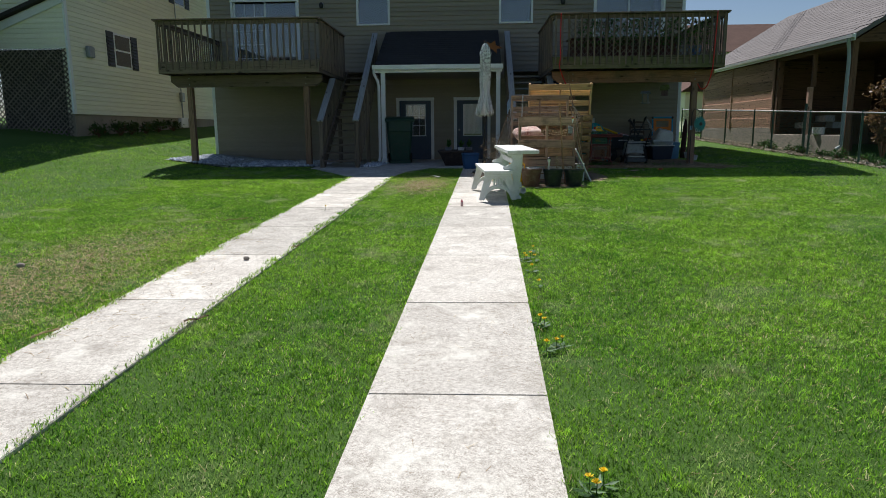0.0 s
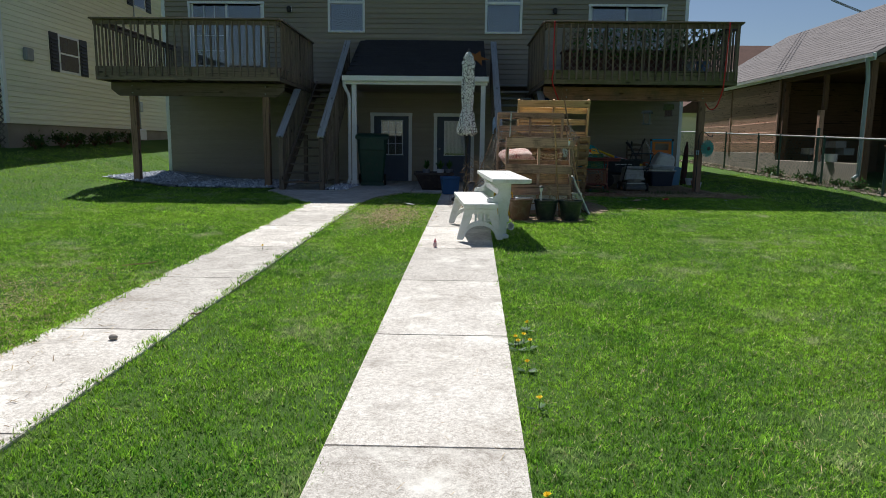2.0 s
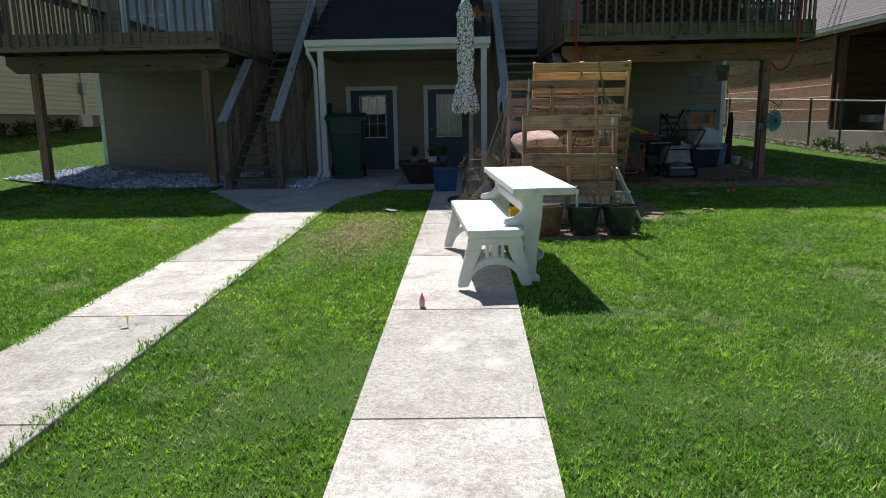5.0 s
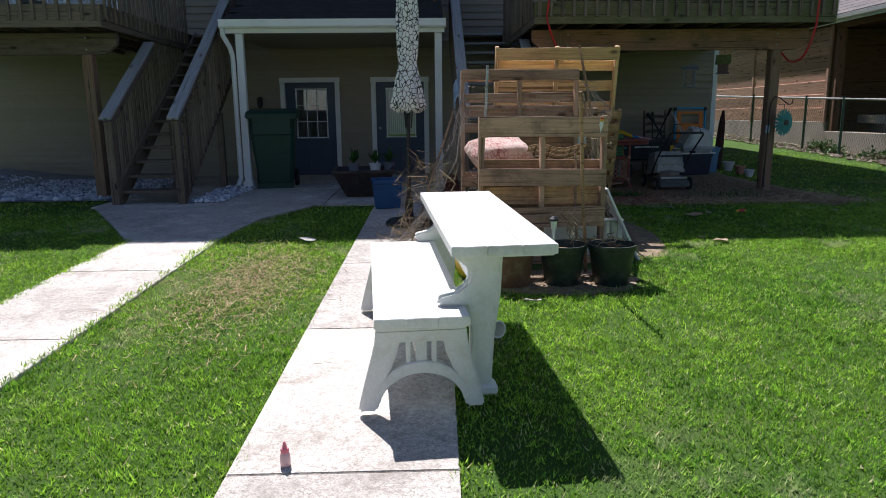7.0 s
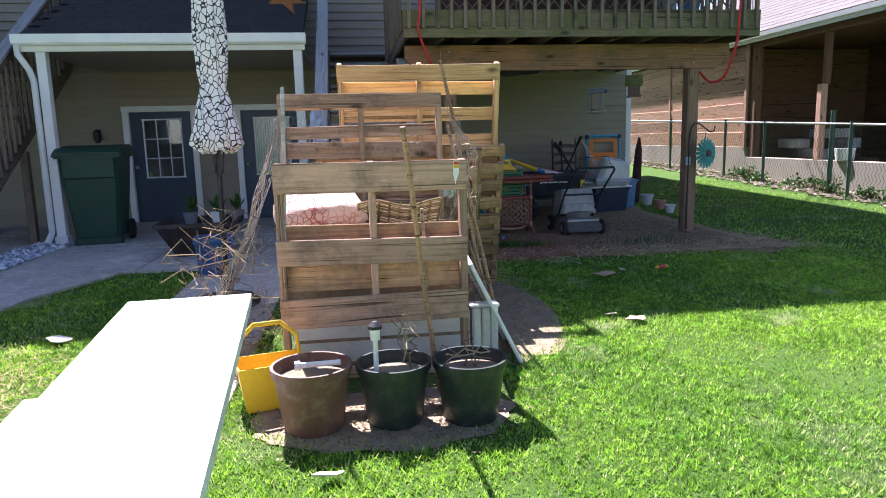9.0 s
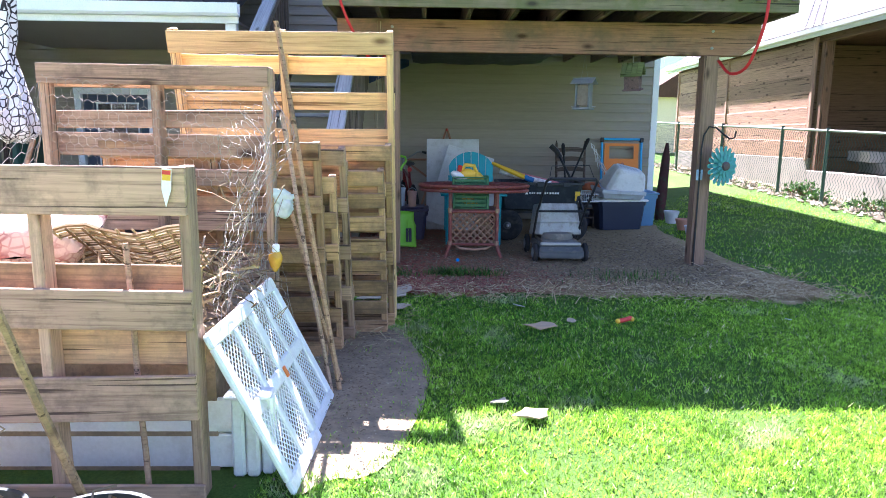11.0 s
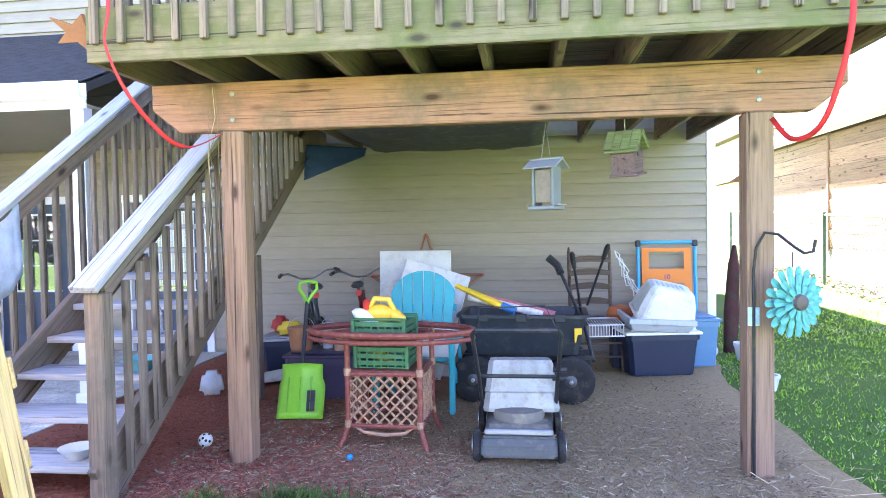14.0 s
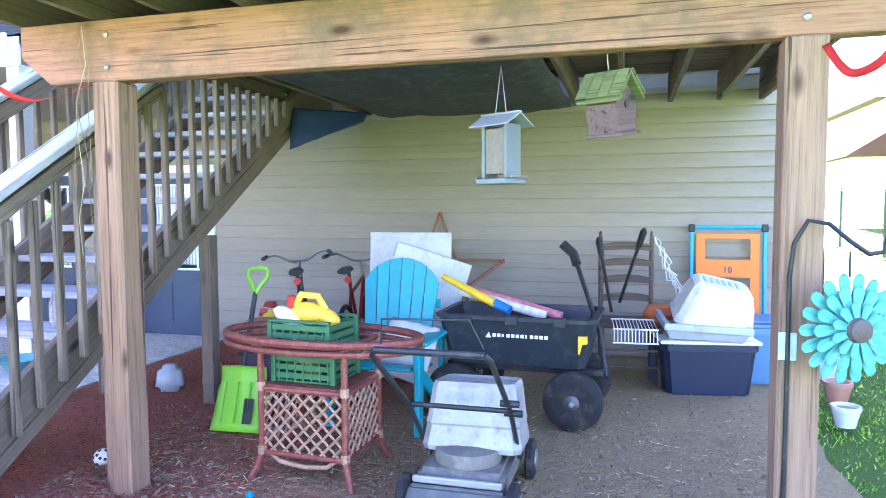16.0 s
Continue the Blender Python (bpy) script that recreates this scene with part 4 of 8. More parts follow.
tub_w = thing("food_tub", "small white plastic tub lying on the grass", "tub")
bm = bmesh.new()
lathe(bm, [(0.038, 0.0), (0.05, 0.085), (0.054, 0.088), (0.054, 0.098), (0.046, 0.098), (0.036, 0.01)], 20)
part("tub", bm, M_PLASTIC, tub_w, smooth=True)
block("lid", -0.075, 0.025, 0.06, 0.15, 0.002, 0.012, M_PLASTIC, tub_w, 0.003)
tub_w.matrix_basis = pose(0.79, 11.16, gz(0.8, 11.16) + 0.05, 80, 0, 25)


def pallet(w, h, m, front, rear, label, depth=0.12, stringers=3, m2=None):
    """A pallet standing on edge: upright stringers, boards across both faces."""
    p = thing("pallet", label, "pallet", "wooden pallets")
    rng = random.Random(int(w * 1000 + h * 100))
    for k in range(stringers):
        x = k * (w - 0.04) / (stringers - 1)
        block("stringer", x, x + 0.04, 0.018, depth - 0.018, 0, h - 0.002, m, p, 0.005)
    for (a, b), y, mm in [(f, 0.0, m) for f in front] + [(f, depth - 0.017, m2 or m) for f in rear]:
        d = rng.uniform(-0.008, 0.008)
        board("board", (-0.004 + rng.uniform(0, 0.008), y + 0.008, (a + b) / 2 + d), (w + rng.uniform(-0.006, 0.006), y + 0.008, (a + b) / 2 - d), 0.017, b - a, mm, p, bev=0.003)
    return p


def bands(h, n, w, top=True):
    return [((h - w) * k / (n - 1), (h - w) * k / (n - 1) + w) for k in range(n)]


GREY_P = "weathered grey wooden pallet standing on edge"
TAN_P = "tan wooden pallet leaning on the compost bin"
pal = pallet(1.07, 1.24, M_PALOLD, [(1.07, 1.238), (0.665, 0.81), (0.315, 0.485), (0.0, 0.07)], [(1.1, 1.2), (0.78, 0.88), (0.5, 0.655)], "weathered grey pallet forming the front of a compost bin", m2=M_PALMID)
pal.matrix_basis = pose(0.865, 12.85, 0.44, 0.5, 0, 0.5)
pal = pallet(1.17, 1.65, M_PALOLD, [(1.55, 1.65), (0.5, 0.6), (0.2, 0.3)], [(1.54, 1.64), (1.34, 1.43), (1.19, 1.31), (1.04, 1.13), (0.8, 0.9), (0.55, 0.65)], "tall weathered grey pallet at the back of a compost bin")
pal.matrix_basis = pose(0.785, 14.03, 0.475, -0.5, 0, -1)
pal = pallet(1.34, 1.94, M_PALNEW, [(1.8, 1.93), (0.9, 1.0), (0.3, 0.4), (0.0, 0.1)], [(1.67, 1.78), (1.45, 1.56), (1.22, 1.33), (0.98, 1.08), (0.7, 0.8), (0.45, 0.55), (0.2, 0.3)], "fresh yellow pallet standing tall behind the others")
pal.matrix_basis = pose(1.205, 15.1, 0.5, 12, 0, -0.5)
for x1, y, w, h, lean, m, n in ((2.18, 14.36, 1.15, 1.28, 10.3, M_PALMID, 5), (2.25, 14.47, 1.0, 1.1, 13, M_PALMID, 6), (2.3, 14.66, 0.95, 1.28, 18.5, M_PALOLD, 5), (2.5, 14.82, 0.98, 1.14, 18.4, M_PALMID, 8), (2.54, 14.95, 1.1, 1.29, 19.0, M_PALMID, 6)):
    pal = pallet(w, h, m, bands(h, n, 0.095), bands(h - 0.1, 5, 0.09), TAN_P if m is M_PALMID else "dark grey pallet leaning on the compost bin", depth=0.085)
    pal.matrix_basis = pose(x1 - w, y, gz(2, y) - 0.01, lean, 0, 0)

# white plank box at the foot of the bin
box = thing("planter_box", "low white plastic plank box under the compost pallets", "planter")
for k in range(2):
    block("plank", 0.9, 1.98, 13.1, 13.13, 0.45 + 0.15 * k, 0.595 + 0.15 * k, M_PLASTIC, box, 0.008)
    block("plank", 2.08, 2.11, 13.14, 13.5, 0.45 + 0.15 * k, 0.595 + 0.15 * k, M_PLASTIC, box, 0.008)
for x, y in ((1.99, 13.04), (2.045, 13.04), (2.1, 13.06)):
    block("corner_post", x, x + 0.05, y, y + 0.06, 0.44, 0.77, M_PLASTIC, box, 0.01)
block("cap", 1.97, 2.15, 13.02, 13.12, 0.77, 0.79, M_PLASTIC, box, 0.008)


def lattice_wires(bm, u0, u1, v0, v1, step, r, y=0.0):
    """Crossed diagonal wires filling a rectangle in the local x-z plane."""
    w, h = u1 - u0, v1 - v0
    for s in (1, -1):
        c = -h
        while c < w:
            a0, a1 = max(0, c), min(w, c + h)
            if a1 - a0 > 0.01:
                pa = (u0 + a0, y, v0 + (a0 - c) if s > 0 else v1 - (a0 - c))
                pb = (u0 + a1, y, v0 + (a1 - c) if s > 0 else v1 - (a1 - c))
                tube(bm, [pa, pb], r, 4)
            c += step
    return bm


gate = thing("safety_gate", "white plastic pressure gate with mesh panels leaning on pallets", "gate")
GW, GH = 0.9, 0.7
for u0, u1 in ((0, GW * 0.52), (GW * 0.48, GW)):
    off = 0.0 if u0 == 0 else 0.026
    fr = block("frame_rail", u0, u1, off, off + 0.024, 0, 0.06, M_PLASTIC, gate, 0.008)
    block("frame_rail", u0, u1, off, off + 0.024, GH - 0.06, GH, M_PLASTIC, gate, 0.008)
    block("frame_rail", u0 + 0.05, u1 - 0.05, off + 0.002, off + 0.022, GH / 2 - 0.03, GH / 2 + 0.03, M_PLASTIC, gate, 0.008)
    for a in (u0, u1 - 0.06, (u0 + u1) / 2 - 0.02):
        block("frame_stile", a, a + (0.06 if a != (u0 + u1) / 2 - 0.02 else 0.04), off, off + 0.025, 0.055, GH - 0.055, M_PLASTIC, gate, 0.008)
    for v0, v1 in ((0.05, GH / 2 - 0.02), (GH / 2 + 0.02, GH - 0.05)):
        part("mesh_panel", lattice_wires(bmesh.new(), u0 + 0.04, u1 - 0.04, v0, v1, 0.03, 0.0028, off + 0.012), M_PLASTIC, gate)
block("latch", 0.43, 0.455, -0.008, 0.0, 0.32, 0.37, plain("orange_label", (0.75, 0.2, 0.05), 0.5), gate)
bx = Vector((0.05, 0.89, 0.035)).normalized()
bz = (Vector((-0.3, 0.02, 0.62)) - Vector((-0.3, 0.02, 0.62)).dot(bx) * bx).normalized()
gm = Matrix((bx, bz.cross(bx), bz)).transposed().to_4x4()
gm.translation = (2.27, 12.9, 0.445)
gate.matrix_basis = gm

# poles
for p, q, r, m, lab in (((1.72, 12.58, 0.41), (1.53, 12.16, 1.85), 0.014, M_PALMID, "straight tan garden stake planted before a pallet"), ((2.31, 13.86, 0.47), (1.97, 14.16, 2.36), 0.014, M_PALMID, "long grey wooden stake leaning on pallets"), ((2.3, 13.98, 0.48), (2.0, 14.1, 1.5), 0.012, M_PALMID, "short tan stake leaning on pallets"), ((0.87, 12.93, 0.43), (0.94, 12.92, 2.09), 0.012, M_CAP, "slim grey upright stake at the bin"), ((2.27, 13.84, 0.47), (2.0, 14.08, 1.9), 0.012, M_PALOLD, "split grey wooden stake leaning on pallets"), ((1.72, 12.9, 0.43), (1.68, 12.93, 1.4), 0.011, M_PALOLD, "thin upright stake on the bin front"), ((0.3, 14.0, 0.5), (0.72, 14.1, 1.75), 0.013, M_PALOLD, "slanting stake holding chicken wire")):
    bm = bmesh.new()
    tube(bm, bent(p, q, 5, 0.006, random.Random(3)), r, 6)
    tagged(part("stake", bm, m), lab, "stake", "garden stakes")


def hex_net(name, surf, nu, nv, r, m, label, cat):
    """Hexagonal wire net over surf(u, v)."""
    bm = bmesh.new()
    for j in range(nv):
        for i in range(nu):
            o = 0.5 if j % 2 else 0.0
            a = surf((i + o) / nu, j / nv)
            b = surf((i + o + 0.5) / nu, (j + 0.35) / nv)
            c = surf((i + o + 1.0) / nu, j / nv)
            d = surf((i + o + 0.5) / nu, (j + 1.0) / nv)
            tube(bm, [a, b], r, 3)
            tube(bm, [b, c], r, 3)
            tube(bm, [b, d], r, 3)
    return tagged(part(name, bm, m), label, cat, kind="stuff")


M_WIRE = plain("rusty_pale_wire", (0.36, 0.32, 0.27), 0.6, 0.4, var=0.3)


def left_net(u, v):
    top = Vector((0.82, 13.0 + 1.15 * u, 1.62 + 0.5 * u))
    low = Vector((0.12 + 0.12 * u, 13.05 + 1.0 * u, 0.5))
    p = top.lerp(low, v)
    p.x += 0.16 * v * (1 - v) + 0.07 * noise.noise((u * 4, v * 5, 1))
    p.y += 0.09 * noise.noise((u * 4, v * 5, 9))
    p.z += 0.06 * noise.noise((u * 3, v * 4, 5)) - 0.12 * math.sin(math.pi * v)
    p.z = max(p.z, 0.5)
    return p


def right_net(u, v):
    p = Vector((1.98 + 0.05 * math.sin(9 * v), 13.08 + 0.9 * u, 0.62 + 1.15 * (1 - v) + 0.25 * u * (1 - v)))
    p.x += 0.1 * noise.noise((u * 5, v * 5, 2))
    p.y += 0.1 * noise.noise((u * 5, v * 5, 4))
    return p


hex_net("chicken_wire", left_net, 22, 28, 0.0016, M_WIRE, "crumpled chicken wire sagging off the compost bin", "wire")
hex_net("chicken_wire", right_net, 20, 26, 0.0013, M_WIRE, "loose chicken wire over the bin's open side", "wire")
hex_net("chicken_wire", lambda u, v: Vector((0.83 + 1.0 * u, 14.02 + 0.01 * math.sin(20 * u), 1.95 - 0.5 * v + 0.12 * (1 - u))), 22, 11, 0.001, M_WIRE, "chicken wire stretched across a pallet", "wire")

# dry stalks, vines and soil in the bin
M_STALK = chip_material("dry_stalks", [(0.0, (0.12, 0.075, 0.04)), (0.5, (0.3, 0.22, 0.13)), (1.0, (0.5, 0.42, 0.28))])


def twig_heap(name, n, lo, hi, length, r, label, seed, m=M_STALK, flat=0.5, wob=0.05):
    rng = random.Random(seed)
    bm = bmesh.new()
    for _ in range(n):
        c = Vector([rng.uniform(a, b) for a, b in zip(lo, hi)])
        d = Vector((rng.gauss(0, 1), rng.gauss(0, 1), rng.gauss(0, flat))).normalized() * length * rng.uniform(0.4, 1)
        tube(bm, bent(c - d / 2, c + d / 2, 4, wob, rng), r * rng.uniform(0.6, 1.3), 3)
    return tagged(part(name, bm, m), label, "plants", kind="stuff")


bm = bmesh.new()
rng = random.Random(5)
hv = [[bm.verts.new((0.92 + 1.0 * i / 12, 13.1 + 0.9 * j / 10, 0.95 + 0.16 * noise.noise((i * 0.5, j * 0.5, 3)) + 0.12 * math.sin(math.pi * i / 12))) for i in range(13)] for j in range(11)]
for j in range(10):
    for i in range(12):
        bm.faces.new((hv[j][i], hv[j][i + 1], hv[j + 1][i + 1], hv[j + 1][i]))
rim_v = [hv[0][i] for i in range(13)] + [hv[j][12] for j in range(1, 11)] + [hv[10][i] for i in range(11, -1, -1)] + [hv[j][0] for j in range(9, 0, -1)]
low_v = [bm.verts.new((v.co.x, v.co.y, 0.42)) for v in rim_v]
for i in range(len(rim_v)):
    j = (i + 1) % len(rim_v)
    bm.faces.new((rim_v[i], low_v[i], low_v[j], rim_v[j]))
tagged(part("compost", bm, M_DIRT), "heap of brown compost soil inside the bin", "compost")
twig_heap("dry_stalks", 380, (0.95, 13.1, 0.95), (1.9, 13.95, 1.25), 0.4, 0.005, "tangle of dry plant stalks on the compost", 11)
twig_heap("dead_vine", 22, (1.9, 13.0, 0.75), (2.0, 13.9, 1.6), 0.35, 0.0026, "dead grey vine tangled over the wire", 12, wob=0.12, flat=1.0)
twig_heap("dead_vine", 75, (0.2, 12.9, 0.5), (0.75, 14.0, 1.3), 0.4, 0.0025, "dry vine caught in the chicken wire", 13, wob=0.14, flat=1.0)
twig_heap("brush_pile", 70, (0.1, 12.9, 0.5), (0.7, 13.9, 0.62), 0.6, 0.0028, "pale brush lying beside the bin", 14, wob=0.2, flat=0.15)
bm = bmesh.new()
for k in range(18):
    x0 = 1.35
    pts = [(1.32 + 0.5 * i / 8, 13.12 + 0.018 * k + 0.01 * (-1) ** (i + k), 1.42 - 0.012 * k + 0.02 * math.sin(i)) for i in range(9)]
    tube(bm, pts, 0.007, 4)
for i in range(9):
    tube(bm, [(1.32 + 0.0625 * i, 13.1 + 0.02 * k, 1.425 - 0.0125 * k) for k in range(0, 18, 3)], 0.006, 4)
tagged(part("wicker_basket", bm, M_STALK), "flattened brown wicker basket on the compost", "basket")

# floral cushion
n = Nodes("faded_floral_cloth", 0.9)
v = n.mapped((1, 1, 1), shift=False)
k = n.node("ShaderNodeTexVoronoi", feature="DISTANCE_TO_EDGE")
k.inputs["Scale"].default_value = 26
n.link(v, k.inputs["Vector"])
c = n.ramp(k.outputs["Distance"], [(0.04, (0.34, 0.1, 0.09)), (0.12, (0.6, 0.42, 0.34))])
n.bump(n.noise(v, 14, 4), 0.5, 0.02)
M_FLORAL = n.done(n.mix(n.ramp(n.noise(v, 5, 4), [(0.4, (0, 0, 0)), (0.65, (0.8, 0.8, 0.8))]), c, (0.7, 0.58, 0.5)))


def cushion(name, w, d, h, m, label, at):
    bm = bmesh.new()
    top, low = [], []
    N = 12
    for sgn, store in ((1, top), (-1, low)):
        for j in range(N + 1):
            for i in range(N + 1):
                u, v2 = 2 * i / N - 1, 2 * j / N - 1
                f = max(0.0, (1 - u ** 4) * (1 - v2 ** 4)) ** 0.45
                pinch = 1 - 0.06 * (u * u * (1 - v2 * v2) + v2 * v2 * (1 - u * u))
                store.append(bm.verts.new((u * w / 2 * (2 - pinch - 0.0) * 0.97, v2 * d / 2, sgn * h / 2 * f + 0.012 * noise.noise((u * 3, v2 * 3, sgn)))))
    for store in (top, low):
        for j in range(N):
            for i in range(N):
                bm.faces.new([store[q] for q in (j * (N + 1) + i, j * (N + 1) + i + 1, (j + 1) * (N + 1) + i + 1, (j + 1) * (N + 1) + i)])
    bmesh.ops.remove_doubles(bm, verts=bm.verts[:], dist=0.004)
    o = part(name, bm, m, smooth="all")
    o.matrix_basis = at
    return tagged(o, label, "cushion")


cushion("cushion", 0.55, 0.48, 0.22, M_FLORAL, "faded pink floral cushion resting on the compost", pose(1.08, 13.36, 1.36, 14, -4, 8))


def plant_pot(x, y, r, h, m, label, soil=True):
    p = thing("plant_pot", label, "plant pot", "large plant pots")
    bm = bmesh.new()
    lathe(bm, [(r * 0.72, 0), (r * 0.75, 0.01), (r * 0.95, h * 0.85), (r, h * 0.86), (r * 1.03, h * 0.93), (r * 1.03, h), (r * 0.95, h), (r * 0.9, h * 0.8), (r * 0.7, 0.06)], 28)
    part("pot", bm, m, p, smooth=True)
    bm = bmesh.new()
    lathe(bm, [(r * 0.915, h * 0.8), (r * 0.5, h * 0.84), (0.001, h * 0.82)], 20, caps=False)
    part("soil", bm, M_DIRT, p)
    p.matrix_basis = pose(x, y, gz(x, y) - 0.005)
    return p


M_TERRA = plain("brown_plastic_pot", (0.15, 0.075, 0.05), 0.55, var=0.2, dirt=(0.24, 0.17, 0.12))
M_POTGREEN = plain("dark_green_black_pot", (0.018, 0.03, 0.026), 0.45, var=0.2, dirt=(0.07, 0.07, 0.06))
plant_pot(1.06, 12.27, 0.19, 0.32, M_TERRA, "brown plastic pot of bare soil before the pallets")
plant_pot(1.455, 12.27, 0.18, 0.31, M_POTGREEN, "dark green plastic pot with a solar light in it")
plant_pot(1.83, 12.25, 0.18, 0.31, M_POTGREEN, "black plastic pot with dry twigs in it")
twig_heap("dry_twig", 7, (1.76, 12.18, 0.71), (1.88, 12.33, 0.77), 0.25, 0.004, "dry twigs lying in a pot", 21, flat=0.3)
twig_heap("dead_plant", 9, (1.49, 12.25, 0.76), (1.56, 12.33, 0.91), 0.28, 0.004, "dead plant stems in a pot", 22, flat=2.5)
lamp = thing("solar_light", "black and white solar stake light in a pot", "garden light")
for name, prof, m in (("stake", [(0.012, 0), (0.012, 0.18)], M_PLASTIC), ("lens", [(0.022, 0.18), (0.026, 0.235)], M_PLASTIC), ("cap", [(0.034, 0.235), (0.034, 0.25), (0.012, 0.27)], M_BLACK)):
    bm = bmesh.new()
    lathe(bm, prof, 14)
    part(name, bm, m, lamp)
lamp.matrix_basis = pose(1.37, 12.2, 0.68)
bm = bmesh.new()
tube(bm, [(1.0, 12.25, 0.74), (1.2, 12.22, 0.755)], 0.014, 8)
tube(bm, [(0.985, 12.25, 0.74), (1.01, 12.25, 0.74)], 0.024, 8)
tagged(part("fallen_light", bm, M_PLASTIC), "fallen white stake light across the brown pot", "garden light")

M_YELLOW = plain("yellow_plastic", (0.75, 0.47, 0.02), 0.45, var=0.12)
caddy = thing("toy_bin", "yellow plastic basket behind the bench", "basket")
bm = bmesh.new()
sq = [(-0.1, -0.07, 0), (0.1, -0.07, 0), (0.1, 0.07, 0), (-0.1, 0.07, 0)]
rings = []
for z, f, inn in ((0, 1, 0), (0.16, 1.25, 0), (0.16, 1.18, 0), (0.01, 0.93, 0)):
    rings.append([bm.verts.new((x * f, y * f, z)) for x, y, _ in sq])
for a, b in zip(rings, rings[1:]):
    for i in range(4):
        bm.faces.new((a[i], a[(i + 1) % 4], b[(i + 1) % 4], b[i]))
bm.faces.new(rings[0][::-1])
bm.faces.new(rings[-1])
part("basket", bm, M_YELLOW, caddy)
bm = bmesh.new()
tube(bm, [(-0.12, 0, 0.15), (-0.11, 0.0, 0.24), (-0.05, 0, 0.29), (0.05, 0, 0.29), (0.11, 0, 0.24), (0.12, 0, 0.15)], 0.009, 6)
part("handle", bm, M_YELLOW, caddy, smooth=True)
caddy.matrix_basis = pose(0.82, 12.58, gz(0.8, 12.55), 0, 0, 15) @ Matrix.Diagonal((1.35, 1.35, 1.5, 1))

# ---- parasol ----
def parasol():
    p = thing("parasol", "closed white patio umbrella with black net pattern", "umbrella")
    H = 2.72
    bm = bmesh.new()
    prof = [(0.02, H), (0.05, H - 0.02), (0.09, H - 0.1), (0.085, H - 0.14), (0.12, H - 0.2), (0.1, H - 0.3), (0.115, H - 0.6), (0.105, H - 0.9), (0.085, H - 1.0), (0.115, H - 1.12), (0.155, H - 1.32), (0.19, H - 1.46), (0.14, H - 1.5), (0.03, H - 1.48)]
    N = 48
    rings = []
    for j, (r, z) in enumerate(prof):
        ring = []
        for i in range(N):
            a = 2 * math.pi * i / N
            fold = 1 + 0.14 * math.sin(8 * a + 0.6 * math.sin(3 * z)) * min(1, j / 3) + 0.05 * noise.noise((math.cos(a) * 2, math.sin(a) * 2, z * 3))
            ring.append(bm.verts.new((r * fold * math.cos(a), r * fold * math.sin(a), z + (0.02 * math.sin(8 * a) if j in (11, 12) else 0))))
        rings.append(ring)
    for a, b in zip(rings, rings[1:]):
        for i in range(N):
            bm.faces.new((a[i], a[(i + 1) % N], b[(i + 1) % N], b[i]))
    bm.faces.new(rings[0])
    part("canopy", bm, cover_material(), p, smooth="all")
    bm = bmesh.new()
    tube(bm, [(0, 0, 0.05), (0, 0, H - 1.3)], 0.021, 10)
    part("pole", bm, M_BLACK, p, smooth=True)
    bm = bmesh.new()
    lathe(bm, [(0.02, H - 0.02), (0.026, H + 0.02), (0.01, H + 0.06)], 10)
    part("finial", bm, M_BLACK, p)
    bm = bmesh.new()
    lathe(bm, [(0.26, 0), (0.26, 0.03), (0.22, 0.06), (0.05, 0.08), (0.04, 0.3), (0.03, 0.3)], 24)
    part("base", bm, M_BLACK, p, smooth=True)
    for k in range(5):
        a = 2 * math.pi * k / 5
        bm = bmesh.new()
        tube(bm, [(0.03 * math.cos(a), 0.03 * math.sin(a), 1.05), (0.05 * math.cos(a), 0.05 * math.sin(a), 1.3)], 0.008, 5)
        part("rib", bm, M_BLACK, p)
    p.matrix_basis = pose(0.24, 14.6, gz(0, 14.6) + 0.01, 0, 0.6, 10)


parasol()

# ---- porch things ----
M_BIN = plain("dark_green_bin_plastic", (0.012, 0.055, 0.035), 0.5, var=0.15, dirt=(0.03, 0.05, 0.04))
bin_ = thing("wheeled_bin", "dark green wheeled refuse bin beside the porch post", "bin")
bm = bmesh.new()
rings = []
for z, w, d in ((0.08, 0.5, 0.5), (0.12, 0.52, 0.52), (0.7, 0.64, 0.64), (0.95, 0.68, 0.68), (1.1, 0.7, 0.72)):
    rings.append([bm.verts.new((x * w / 2, y * d / 2, z)) for x, y in ((-1, -0.85), (-0.85, -1), (0.85, -1), (1, -0.85), (1, 0.85), (0.85, 1), (-0.85, 1), (-1, 0.85))])
for a, b in zip(rings, rings[1:]):
    for i in range(8):
        bm.faces.new((a[i], a[(i + 1) % 8], b[(i + 1) % 8], b[i]))
bm.faces.new(rings[0][::-1])
bm.faces.new(rings[-1])
part("body", bm, M_BIN, bin_)
block("front_panel", -0.3, 0.3, -0.38, -0.33, 0.85, 1.12, M_BIN, bin_, 0.02)
bm = bmesh.new()
extrude_poly(bm, [(-0.42, 1.1), (-0.42, 1.16), (-0.3, 1.22), (0.25, 1.26), (0.4, 1.2), (0.4, 1.1)], "x", -0.39, 0.39)
part("lid", softened(bm, 0.02, 2), M_BIN, bin_)
for s in (-1, 1):
    bm = bmesh.new()
    lathe(bm, [(0.02, -0.03), (0.13, -0.03), (0.14, 0), (0.13, 0.03), (0.02, 0.03)], 18, m=pose(0.3 * s, 0.26, 0.14, 0, 90, 0))
    part("wheel", bm, M_RUBBER, bin_)
block("handle", -0.25, 0.25, 0.4, 0.44, 1.08, 1.12, M_BIN, bin_, 0.01)
block("foot", -0.28, 0.28, -0.26, -0.14, 0.0, 0.1, M_BIN, bin_, 0.01)
bin_.matrix_basis = pose(-1.97, 18.25, gz(0, 17), 0, 0, 6)


